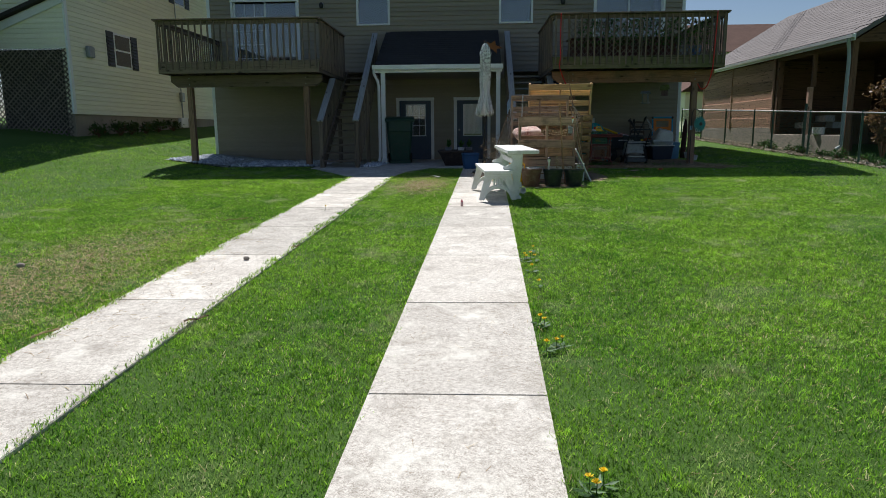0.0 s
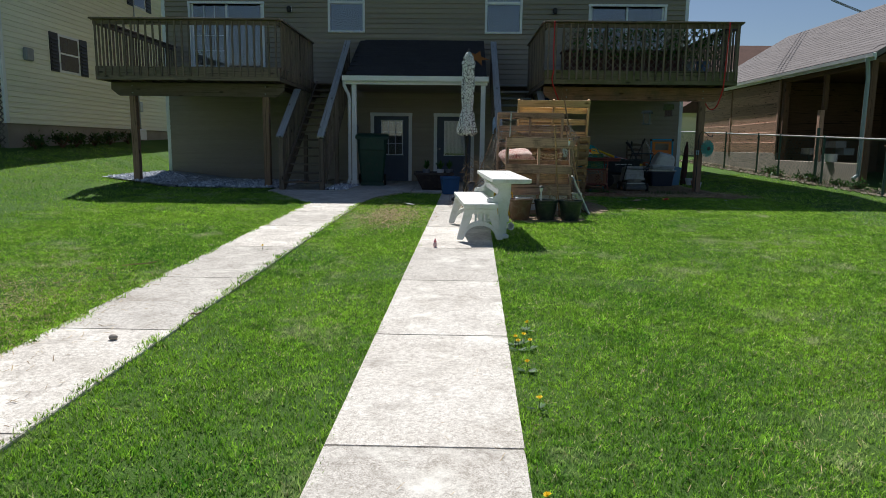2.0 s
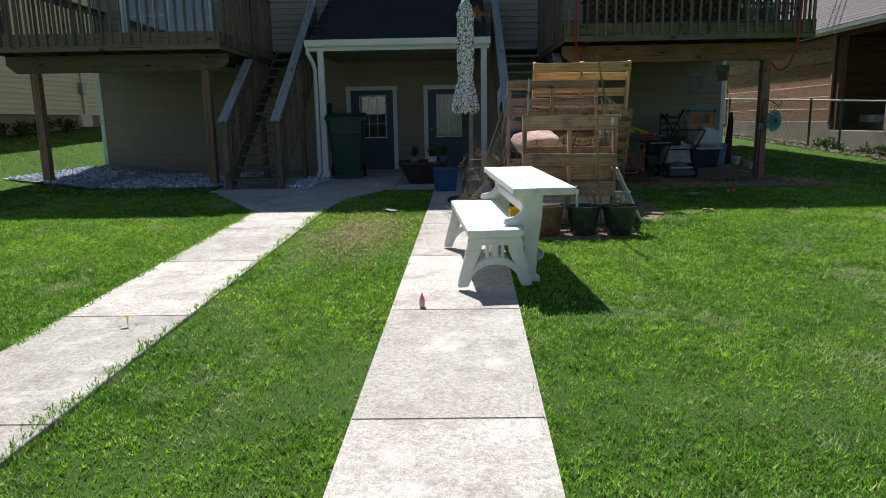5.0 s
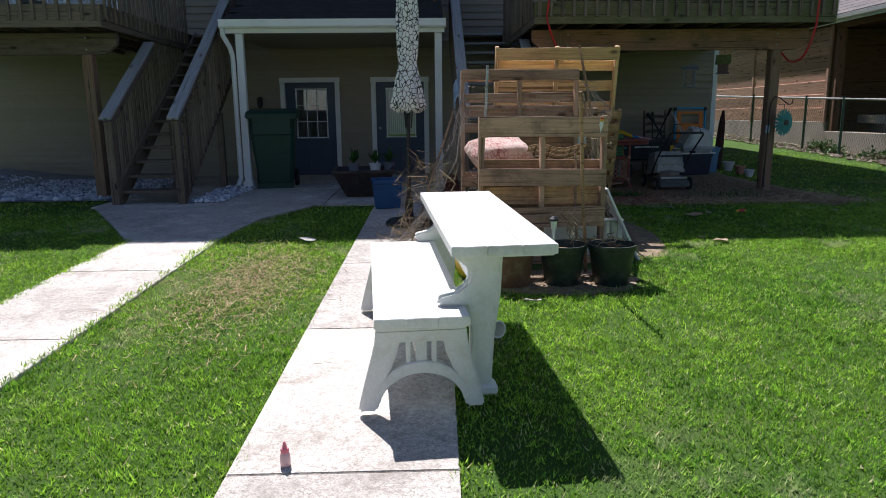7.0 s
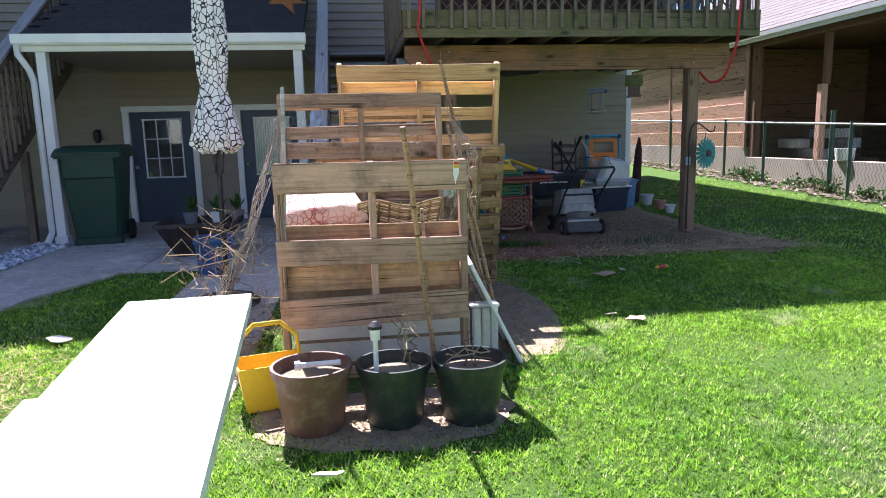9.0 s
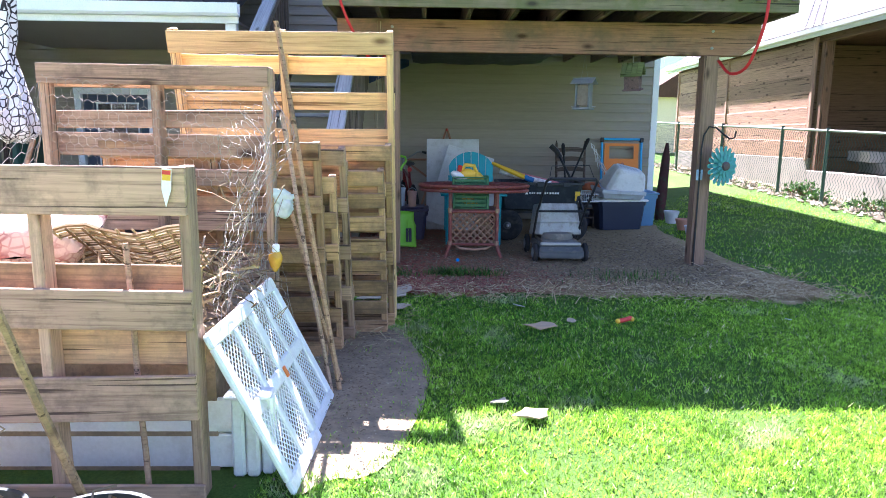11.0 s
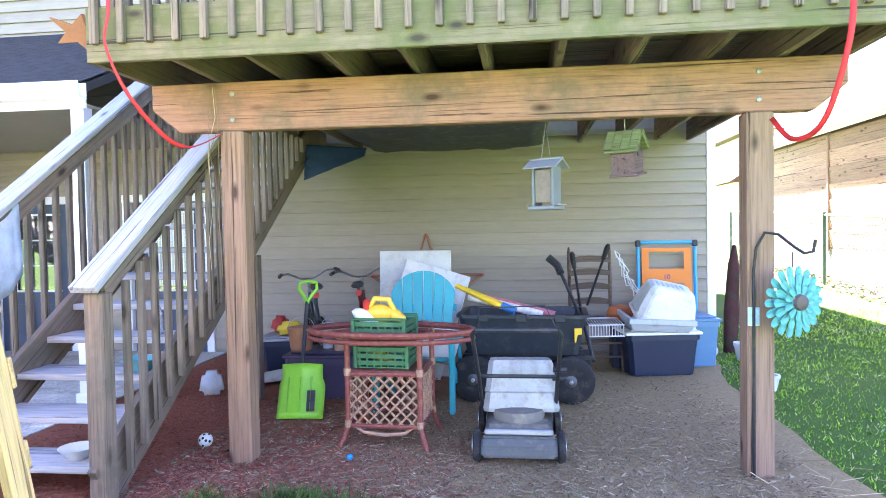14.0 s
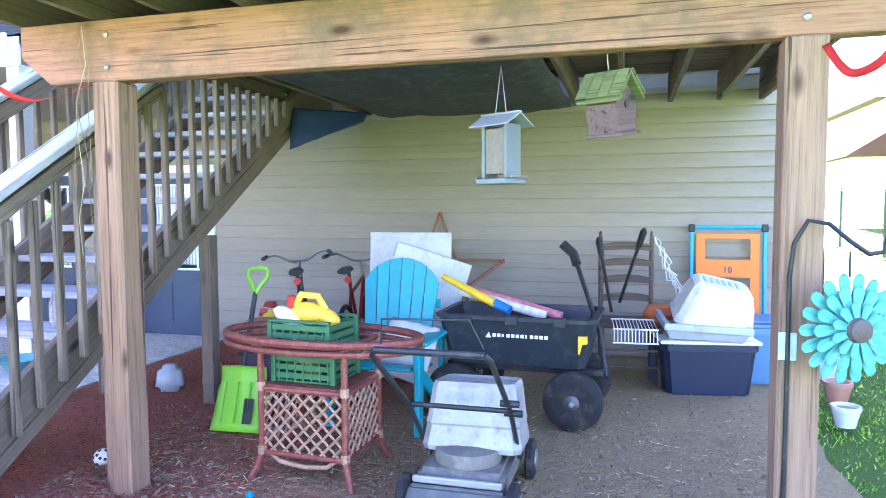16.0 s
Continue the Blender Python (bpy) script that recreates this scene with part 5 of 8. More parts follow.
def tapered_tub(name, w0, w1, h, m, label, cat, at, t=0.025):
    bm = bmesh.new()
    rings = []
    for z, w in ((0, w0), (h - 0.05, w1 * 0.98), (h - 0.05, w1 * 1.04), (h, w1 * 1.04), (h, w1 - 2 * t), (0.04, w0 - 2 * t)):
        rings.append([bm.verts.new((x * w / 2, y * w / 2, z)) for x, y in ((-1, -1), (1, -1), (1, 1), (-1, 1))])
    for a, b in zip(rings, rings[1:]):
        for i in range(4):
            bm.faces.new((a[i], a[(i + 1) % 4], b[(i + 1) % 4], b[i]))
    bm.faces.new(rings[0][::-1])
    bm.faces.new(rings[-1])
    o = part(name, softened(bm, 0.006, 1), m)
    o.matrix_basis = at
    return tagged(o, label, cat)


tapered_tub("planter_tub", 0.5, 0.84, 0.38, plain("dark_brown_planter", (0.035, 0.025, 0.024), 0.6, dirt=(0.08, 0.06, 0.05)), "dark brown square tapered planter on the patio", "planter", pose(-0.45, 17.0, gz(0, 17) + 0.012, 0, 0, 4))
tapered_tub("storage_cube", 0.3, 0.36, 0.36, plain("blue_plastic_tub", (0.02, 0.09, 0.24), 0.5), "blue plastic tub by the parasol", "tub", pose(-0.06, 15.75, gz(0, 15.7) + 0.012, 0, 0, 8))
M_LEAF = blade_material("house_plant_leaf", (0.03, 0.09, 0.02), (0.06, 0.14, 0.03), (0.12, 0.14, 0.05))
for k, (x, y) in enumerate(((-0.62, 17.25), (-0.3, 17.2), (-0.1, 17.3))):
    pt = thing("potted_plant", "small potted plant standing in the dark planter", "plant", "porch plants")
    bm = bmesh.new()
    lathe(bm, [(0.06, 0), (0.085, 0.13), (0.09, 0.15), (0.08, 0.15)], 14)
    part("pot", bm, M_WHITE if k == 1 else plain("grey_pot", (0.2, 0.22, 0.25), 0.6), pt)
    bm = bmesh.new()
    rng = random.Random(40 + k)
    for i in range(26):
        a, t2 = rng.uniform(0, 6.28), rng.uniform(0.1, 0.9)
        d = Vector((math.cos(a) * t2, math.sin(a) * t2, 1)).normalized() * rng.uniform(0.12, 0.25)
        s = Vector((-math.sin(a), math.cos(a), 0)) * 0.022
        b0 = Vector((0, 0, 0.14))
        vs = [bm.verts.new(p) for p in (b0, b0 + d * 0.6 + s, b0 + d, b0 + d * 0.6 - s)]
        bm.faces.new(vs)
    part("leaves", bm, M_LEAF, pt)
    pt.matrix_basis = pose(x, y, gz(0, 17) + 0.3)
sc = thing("wall_light", "small dark porch light on the siding", "wall light")
block("backplate", -2.72 + 0.0, -2.64, W - 0.04, W - 0.015, 1.9, 2.06, M_BLACK, sc)
bm = bmesh.new()
lathe(bm, [(0.03, 1.85), (0.05, 1.9), (0.055, 2.02), (0.02, 2.06)], 12, (-2.68, W - 0.09, 0))
part("shade", bm, M_BLACK, sc)
for x in (-4.45, 2.6):
    s2 = thing("wall_light", "round dark porch lantern on the siding", "wall light", "deck lights")
    bm = bmesh.new()
    lathe(bm, [(0.04, 0), (0.06, 0.03), (0.065, 0.12), (0.03, 0.16)], 12)
    part("shade", bm, M_BLACK, s2)
    block("backplate", -0.05, 0.05, 0.05, 0.1, 0.02, 0.16, M_WHITE, s2)
    s2.matrix_basis = pose(x, W - 0.11, 5.0)

# towel over the stair rail
bm = bmesh.new()
N = 12
tv = [[None] * (N + 1) for _ in range(N + 1)]
for j in range(N + 1):
    for i in range(N + 1):
        u, v2 = i / N, j / N
        s = (v2 - 0.4) * 0.9
        tv[j][i] = bm.verts.new((0.94 + (0.085 if s > 0 else -0.085) * min(1, abs(s) * 12) + 0.02 * noise.noise((u * 5, v2 * 4, 1)), 16.55 + 0.34 * u + 0.02 * noise.noise((u * 4, v2 * 3, 7)), 1.98 + 0.23 * u - abs(s) * 0.95 + 0.02 * math.sin(7 * u)))
for j in range(N):
    for i in range(N):
        bm.faces.new((tv[j][i], tv[j][i + 1], tv[j + 1][i + 1], tv[j + 1][i]))
tw = part("towel", bm, plain("pale_blue_towel", (0.5, 0.58, 0.68), 0.95, var=0.3, scale=8), smooth="all")
tw.modifiers.new("thick", "SOLIDIFY").thickness = 0.012
tagged(tw, "pale blue towel slung over the stair handrail", "towel")

# rust star on the porch roof
bm = bmesh.new()
pts = []
for k in range(10):
    a = math.pi * k / 5 + 0.3
    r = 0.3 if k % 2 == 0 else 0.12
    pts.append((r * math.cos(a), r * math.sin(a) * 0.55))
extrude_poly(bm, pts, "y", -0.02, 0.02)
st = part("metal_star", bm, plain("rusty_orange_metal", (0.32, 0.13, 0.05), 0.7, 0.3, var=0.3))
st.matrix_basis = pose(0.52, 18.25, 3.6, 15, 20, 0)
tagged(st, "rusty orange star ornament standing on the porch roof", "ornament")


# ---- under the right deck ----
GB = gz(3, 17.5)
bed_side = lambda y: 5.85 + 0.2 * smooth01(17.0, 15.7, y) + 0.2 * smooth01(19.0, 20.4, y) + 0.06 * noise.noise((y * 2.4, 4.0, 0))
bed_edge = lambda x: 15.72 + 0.16 * noise.noise((x * 1.3, 2.0, 0)) + 0.07 * noise.noise((x * 5, 7.0, 0)) - 0.2 * smooth01(4.9, 5.5, x) + 0.3 * smooth01(5.6, 6.1, x)
bm = bmesh.new()
rows = []
NXB = 56
for i in range(NXB + 1):
    x = 1.95 + 4.0 * i / NXB
    y0 = bed_edge(x)
    rows.append([bm.verts.new((1.95 + (bed_side(y0 + (20.46 - y0) * j / 40) - 1.95) * i / NXB, y0 + (20.46 - y0) * j / 40, gz(min(x, 6.2), y0 + (20.46 - y0) * j / 40) + (0.014 + 0.014 * noise.noise((x * 2.2, j * 0.4, 1)) if j else -0.02))) for j in range(41)])
for a, b in zip(rows, rows[1:]):
    for j in range(40):
        bm.faces.new((a[j], b[j], b[j + 1], a[j + 1]))
tagged(part("mulch_bed", bm, M_MULCH, smooth="all"), "trodden reddish-brown mulch under the raised deck", "mulch", kind="structure")

M_CHIP = chip_material("mulch_chips", [(0.0, (0.12, 0.085, 0.05)), (0.35, (0.21, 0.155, 0.095)), (0.7, (0.28, 0.2, 0.125)), (0.92, (0.36, 0.28, 0.18)), (1.0, (0.55, 0.46, 0.32))])
M_STRAW = chip_material("pale_straw", [(0.0, (0.24, 0.155, 0.075)), (0.5, (0.47, 0.345, 0.18)), (1.0, (0.7, 0.56, 0.33))])
M_STONE = chip_material("pale_stone", [(0.0, (0.16, 0.18, 0.23)), (0.5, (0.5, 0.55, 0.62)), (1.0, (0.92, 0.94, 0.96))])


def scatter_chips(name, n, spot, size, m, label, cat, seed, lift=0.012):
    """Flat little splinters thrown over an area."""
    rng = np.random.default_rng(seed)
    verts, faces = [], []
    for _ in range(n):
        x, y = spot(rng)
        z = gz(x, y) + lift + rng.uniform(0, 0.012)
        a, l, w = rng.uniform(0, math.pi), size[0] * rng.uniform(0.4, 1.3), size[1] * rng.uniform(0.5, 1.4)
        t = rng.normal(0, 0.25)
        dx, dy = math.cos(a) * l, math.sin(a) * l
        wx, wy = -math.sin(a) * w, math.cos(a) * w
        h = w * 0.6
        k = len(verts)
        verts += [(x - dx - wx, y - dy - wy, z - t * l), (x + dx - wx, y + dy - wy, z + t * l), (x + dx + wx, y + dy + wy, z + t * l), (x - dx + wx, y - dy + wy, z - t * l), (x - dx, y - dy, z - t * l + h), (x + dx, y + dy, z + t * l + h)]
        faces += [(k, k + 1, k + 5, k + 4), (k + 2, k + 3, k + 4, k + 5), (k, k + 4, k + 3), (k + 1, k + 2, k + 5)]
    o = raw(name, verts, faces, m)
    return tagged(o, label, cat, kind="stuff")


scatter_chips("mulch_chips", 15000, lambda r: (r.uniform(2.0, 5.65), 15.8 + abs(r.normal(0, 1.6))), (0.014, 0.004), M_CHIP, "loose bark mulch chips on the ground", "mulch", 31, 0.02)
M_REDCHIP = chip_material("red_mulch_chips", [(0.0, (0.17, 0.05, 0.04)), (0.5, (0.3, 0.09, 0.065)), (1.0, (0.42, 0.19, 0.13))])
scatter_chips("red_mulch", 9000, lambda r: (2.05 + abs(r.normal(0, 0.8)), 15.72 + abs(r.normal(0, 0.6))), (0.014, 0.004), M_REDCHIP, "red-dyed mulch chips by the stairs", "mulch", 32, 0.02)
scatter_chips("red_mulch", 6000, lambda r: (r.uniform(0.8, 2.3), r.uniform(16.25, 20.2)), (0.014, 0.004), M_REDCHIP, "trodden red mulch chips below the stairs", "mulch", 42, 0.012)
scatter_chips("straw", 1500, lambda r: (2.1 + 3.9 * r.beta(1.3, 1.0) + 0.1 * r.normal(), 15.82 + r.normal(0, 0.14)), (0.065, 0.0031), M_STRAW, "scattered dry straw along the mulch edge", "straw", 33, 0.022)
scatter_chips("straw", 520, lambda r: (5.65 + r.normal(0, 0.25), 15.6 + abs(r.normal(0, 0.5))), (0.08, 0.0034), M_STRAW, "pale straw strewn beside the deck post", "straw", 34, 0.022)
scatter_chips("straw", 420, lambda r: (r.uniform(2.4, 5.8), r.uniform(16.2, 18.5)), (0.045, 0.002), M_STRAW, "thin straw scattered on the mulch", "straw", 35, 0.024)
scatter_chips("straw", 260, lambda r: (2.35 + r.normal(0, 0.25), 14.9 + r.normal(0, 0.25)), (0.05, 0.002), M_STRAW, "straw trodden into soil by the pallets", "straw", 36, 0.03)

# dry thatch worn into the lawn, crumbs of soil by the pallets and pots
scatter_chips("dry_thatch", 9000, lambda r: (-3.75 + r.normal(0, 0.55), 5.6 + r.normal(0, 1.3)), (0.028, 0.0017), M_STRAW, "dry grey thatch in the lawn beside the narrow path", "grass", 37, 0.014)
scatter_chips("dry_thatch", 3000, lambda r: (-0.95 + r.normal(0, 0.28), 12.4 + r.normal(0, 0.65)), (0.03, 0.002), M_STRAW, "dry thatch worn between the paths", "grass", 38, 0.012)
scatter_chips("dry_thatch", 1800, lambda r: (2.3 + r.normal(0, 1.4), 4.2 + r.normal(0, 1.2)), (0.024, 0.001), M_STRAW, "pale clippings lying in the open lawn", "grass", 39, 0.014)
scatter_chips("soil_crumbs", 1500, lambda r: (2.36 + r.normal(0, 0.2), 14.0 + r.normal(0, 0.55)), (0.006, 0.0035), M_CHIP, "crumbs of bare soil beside the pallets", "soil", 40, 0.006)
scatter_chips("soil_crumbs", 1500, lambda r: (1.45 + r.normal(0, 0.35), 12.3 + r.normal(0, 0.2)), (0.007, 0.004), M_CHIP, "crumbs of soil around the plant pots", "soil", 41, 0.004)

# mulch and soil below the stairs
bm = bmesh.new()
rows = []
for i in range(15):
    x = 0.72 + 1.3 * i / 14
    rows.append([bm.verts.new((x, 16.2 + 4.26 * j / 40, gz(x, 16.2 + 4.26 * j / 40) + 0.01 + 0.01 * noise.noise((x * 2.2, j * 0.4, 1)))) for j in range(41)])
for a, b in zip(rows, rows[1:]):
    for j in range(40):
        bm.faces.new((a[j], b[j], b[j + 1], a[j + 1]))
tagged(part("mulch_bed", bm, M_MULCH, smooth="all"), "dark trodden mulch below the open stairs", "mulch", kind="structure")

# bare soil by the pallets
bm = bmesh.new()
ring = [bm.verts.new((2.35 + (0.42 + 0.1 * noise.noise((math.cos(a) * 2, math.sin(a) * 2, 4))) * math.cos(a), 14.0 + (1.0 + 0.25 * noise.noise((math.cos(a) * 2, math.sin(a) * 2, 8))) * math.sin(a), 0)) for a in (2 * math.pi * k / 40 for k in range(40))]
for v in ring:
    v.co.z = gz(v.co.x, v.co.y) - 0.004
mid = bm.verts.new((2.35, 14.0, gz(2.35, 14.0) + 0.012))
for i in range(40):
    bm.faces.new((ring[i], ring[(i + 1) % 40], mid))
tagged(part("bare_soil", bm, M_DIRT, smooth="all"), "bare trodden soil patch beside the pallets", "soil", kind="structure")


bm = bmesh.new()
ring = [bm.verts.new((1.42 + (0.66 + 0.16 * noise.noise((math.cos(a) * 3, math.sin(a) * 3, 14))) * math.cos(a), 12.32 + (0.36 + 0.1 * noise.noise((math.cos(a) * 2, math.sin(a) * 2, 18))) * math.sin(a), 0)) for a in (2 * math.pi * k / 40 for k in range(40))]
for v in ring:
    v.co.z = gz(v.co.x, v.co.y) - 0.004
mid = bm.verts.new((1.42, 12.32, gz(1.42, 12.32) + 0.01))
for i in range(40):
    bm.faces.new((ring[i], ring[(i + 1) % 40], mid))
tagged(part("bare_soil", bm, M_DIRT, smooth="all"), "bare soil strip around the plant pots", "soil", kind="structure")

# gravel below the left deck
M_EDGE = chip_material("tan_edging_stone", [(0.0, (0.2, 0.16, 0.11)), (0.6, (0.34, 0.28, 0.2)), (1.0, (0.5, 0.45, 0.36))])


def gravel(name, n, xa, xb, ya, yb, label, seed, m=M_STONE):
    rng = np.random.default_rng(seed)
    verts, faces = [], []
    base = [(1, 0, 0), (-1, 0, 0), (0, 1, 0), (0, -1, 0), (0, 0, 1), (0, 0, -1)]
    tri = [(0, 2, 4), (2, 1, 4), (1, 3, 4), (3, 0, 4), (2, 0, 5), (1, 2, 5), (3, 1, 5), (0, 3, 5)]
    for _ in range(n):
        x, y = rng.uniform(xa, xb), rng.uniform(ya, yb)
        s = rng.uniform(0.018, 0.055)
        k = len(verts)
        z = gz(x, y) + s * 0.4 + 0.01
        for b in base:
            verts.append((x + b[0] * s * rng.uniform(0.6, 1.3), y + b[1] * s * rng.uniform(0.6, 1.3), z + b[2] * s * rng.uniform(0.5, 0.9)))
        faces += [tuple(k + i for i in f) for f in tri]
    return tagged(raw(name, verts, faces, m), label, "gravel", kind="stuff")


gravel("gravel", 9000, -7.7, -3.85, 16.75, 19.6, "pale blue-grey gravel under the dark deck", 51)
gravel("gravel", 900, -2.75, -2.3, 16.3, 18.2, "pale gravel beside the stairs and downspout", 52)
bm = bmesh.new()
for xa, xb, ya, yb in ((-7.8, -3.8, 16.7, 20.45), (-2.73, -2.42, 16.25, 18.3)):
    vs = [bm.verts.new((x, y, gz(max(x, -6.3), y) + 0.006 + (gz(x, y) - gz(max(x, -6.3), y)))) for x, y in ((xa, ya), ((xa + xb) / 2, ya), (xb, ya), (xb, yb), ((xa + xb) / 2, yb), (xa, yb))]
    bm.faces.new((vs[0], vs[1], vs[4], vs[5]))
    bm.faces.new((vs[1], vs[2], vs[3], vs[4]))
tagged(part("gravel_bed", bm, plain("grey_gravel_dust", (0.34, 0.36, 0.38), 0.95, var=0.3, fine=60, bump=0.6)), "grey gravel bed under the deck", "gravel", kind="structure")

# ball with holes
ball = thing("ball", "white perforated plastic ball on the mulch", "ball")
bm = bmesh.new()
bmesh.ops.create_icosphere(bm, subdivisions=3, radius=0.045)
part("shell", bm, M_PLASTIC, ball, smooth="all")
for v in ((0.85, 0.53, 0), (-0.85, 0.53, 0), (0.85, -0.53, 0), (-0.85, -0.53, 0), (0.53, 0, 0.85), (-0.53, 0, 0.85), (0, -0.85, 0.53), (0, -0.85, -0.53), (0.0, 0.85, 0.53), (0, -0.4, 0.9), (0.45, -0.85, 0.2), (-0.45, -0.85, 0.2)):
    d = Vector(v).normalized()
    bm = bmesh.new()
    lathe(bm, [(0.009, 0.0445), (0.0085, 0.0462), (0.001, 0.0462)], 10, m=d.to_track_quat("Z", "Y").to_matrix().to_4x4())
    part("hole", bm, M_BLACK, ball)
ball.matrix_basis = pose(2.07, 17.14, GB + 0.062)

# snow shovel
M_LIME = plain("lime_green_plastic", (0.22, 0.56, 0.03), 0.4, var=0.08)
sh = thing("shovel", "lime green snow shovel leaning on a storage box", "shovel")
bm = bmesh.new()
NS = 8
sv = [[bm.verts.new((-0.17 + 0.34 * i / NS + (0.02 if j > 5 else 0) * (1 if i < 4 else -1 if i > 4 else 0), -0.05 * math.cos(math.pi * (i / NS - 0.5)) + 0.03 * math.sin(math.pi * j / NS), 0.4 * j / NS)) for i in range(NS + 1)] for j in range(NS + 1)]
for j in range(NS):
    for i in range(NS):
        bm.faces.new((sv[j][i], sv[j][i + 1], sv[j + 1][i + 1], sv[j + 1][i]))
bl = part("blade", bm, M_LIME, sh, smooth="all")
bl.modifiers.new("thick", "SOLIDIFY").thickness = 0.008
for i in (2, 4, 6):
    block("rib", -0.17 + 0.34 * i / NS - 0.006, -0.17 + 0.34 * i / NS + 0.006, -0.062, -0.045, 0.05, 0.3, M_LIME, sh)
block("sticker", 0.06, 0.12, -0.062, -0.056, 0.05, 0.2, M_BLACK, sh)
bm = bmesh.new()
tube(bm, [(0, -0.02, 0.3), (0, 0.0, 0.88)], 0.016, 8)
part("shaft", bm, M_BLACK, sh, smooth=True)
bm = bmesh.new()
tube(bm, [(0, 0, 0.86), (-0.025, 0, 0.92), (-0.07, 0, 0.98), (-0.065, 0, 1.03), (0, 0, 1.045), (0.065, 0, 1.03), (0.07, 0, 0.98), (0.025, 0, 0.92), (0, 0, 0.86)], 0.014, 8)
part("grip", bm, M_LIME, sh, smooth=True)
sh.matrix_basis = pose(2.47, 17.78, GB + 0.02, -20, 0, 4)

# rattan stand
M_RATTAN = plain("worn_red_brown_rattan", (0.2, 0.045, 0.033), 0.5, var=0.25, scale=14, dirt=(0.27, 0.13, 0.08))
M_CANE = plain("bare_cane", (0.4, 0.24, 0.15), 0.7, var=0.35, scale=20, dirt=(0.26, 0.08, 0.055))
rt = thing("rattan_stand", "worn red rattan plant stand with lattice sides", "stand")
RW, RD, RH = 0.47, 0.4, 0.72
bm = bmesh.new()
oval = [(RW / 2 + 0.55 * math.cos(a), RD / 2 + 0.27 * math.sin(a), RH) for a in (2 * math.pi * k / 36 for k in range(36))]
tube(bm, oval, 0.022, 8, closed=True)
part("top_ring", bm, M_RATTAN, rt, smooth=True)
bm = bmesh.new()
tube(bm, [(x, y, z - 0.045) for x, y, z in oval], 0.016, 8, closed=True)
part("top_ring", bm, M_RATTAN, rt, smooth=True)
for x in (0, RW):
    for y in (0, RD):
        bm = bmesh.new()
        sx, sy = (-1 if x == 0 else 1), (-1 if y == 0 else 1)
        tube(bm, [(x + 0.05 * sx, y + 0.04 * sy, 0), (x + 0.015 * sx, y + 0.01 * sy, 0.09), (x, y, 0.16), (x, y, RH - 0.04)], 0.018, 8)
        part("leg", bm, M_RATTAN, rt, smooth=True)
        bm = bmesh.new()
        tube(bm, [(x, y, RH - 0.06), (x, y, RH - 0.015)], 0.024, 8)
        part("binding", bm, M_CANE, rt)
        for z in (0.13, 0.46):
            bm = bmesh.new()
            tube(bm, [(x, y, z), (x, y, z + 0.045)], 0.024, 8)
            part("binding", bm, M_CANE, rt)
for z in (0.14, 0.47, RH - 0.03):
    for p, q in (((0, 0), (RW, 0)), ((RW, 0), (RW, RD)), ((RW, RD), (0, RD)), ((0, RD), (0, 0))):
        bm = bmesh.new()
        tube(bm, [(p[0], p[1], z), (q[0], q[1], z)], 0.015, 8)
        part("rail", bm, M_RATTAN, rt, smooth=True)
part("lattice", lattice_wires(bmesh.new(), 0.01, RW - 0.01, 0.15, 0.46, 0.07, 0.007, 0.0), M_CANE, rt)
part("lattice", lattice_wires(bmesh.new(), 0.01, RW - 0.01, 0.15, 0.46, 0.07, 0.007, RD), M_CANE, rt)
for x in (0.0, RW):
    bm = lattice_wires(bmesh.new(), 0.01, RD - 0.01, 0.15, 0.46, 0.07, 0.007, 0.0)
    bmesh.ops.transform(bm, matrix=pose(x, 0, 0, 0, 0, 90), verts=bm.verts)
    part("lattice", bm, M_CANE, rt)
bm = bmesh.new()
tube(bm, [(0.05, 0, 0.14), (0.1, 0, 0.1), (0.24, 0, 0.085), (0.37, 0, 0.1), (0.42, 0, 0.14)], 0.012, 6)
part("stretcher", bm, M_CANE, rt, smooth=True)
block("shelf", 0.0, RW, 0.0, RD, 0.475, 0.49, M_RATTAN, rt)
rt.matrix_basis = pose(2.99, 17.22, GB + 0.012, 0, 0, -3)

# green crates
M_CRATE = plain("green_crate_plastic", (0.035, 0.14, 0.06), 0.5, var=0.12)


def crate(at, label):
    c = thing("crate", label, "crate", "green crates")
    w, d, h = 0.34, 0.28, 0.145
    for k in range(3):
        z = 0.02 + 0.043 * k
        for a, b, p, q in ((0, w, 0, 0.012), (0, w, d - 0.012, d), (0, 0.012, 0.013, d - 0.013), (w - 0.012, w, 0.013, d - 0.013)):
            block("slat", a, b, p, q, z, z + 0.03, M_CRATE, c, 0.002)
    for x in (0, w):
        for y in (0, d):
            block("corner", x - 0.012, x + 0.012, y - 0.012, y + 0.012, 0, h, M_CRATE, c, 0.003)
    for k in range(7):
        x = 0.03 + (w - 0.06) * k / 6
        block("rib", x - 0.005, x + 0.005, -0.003, 0.011, 0.0, h - 0.03, M_CRATE, c, 0.001)
    block("rim", -0.01, w + 0.01, -0.01, 0.016, h, h + 0.016, M_CRATE, c)
    block("rim", -0.01, w + 0.01, d - 0.016, d + 0.01, h, h + 0.016, M_CRATE, c)
    block("floor", 0, w, 0, d, 0, 0.01, M_CRATE, c)
    c.matrix_basis = at
    return c


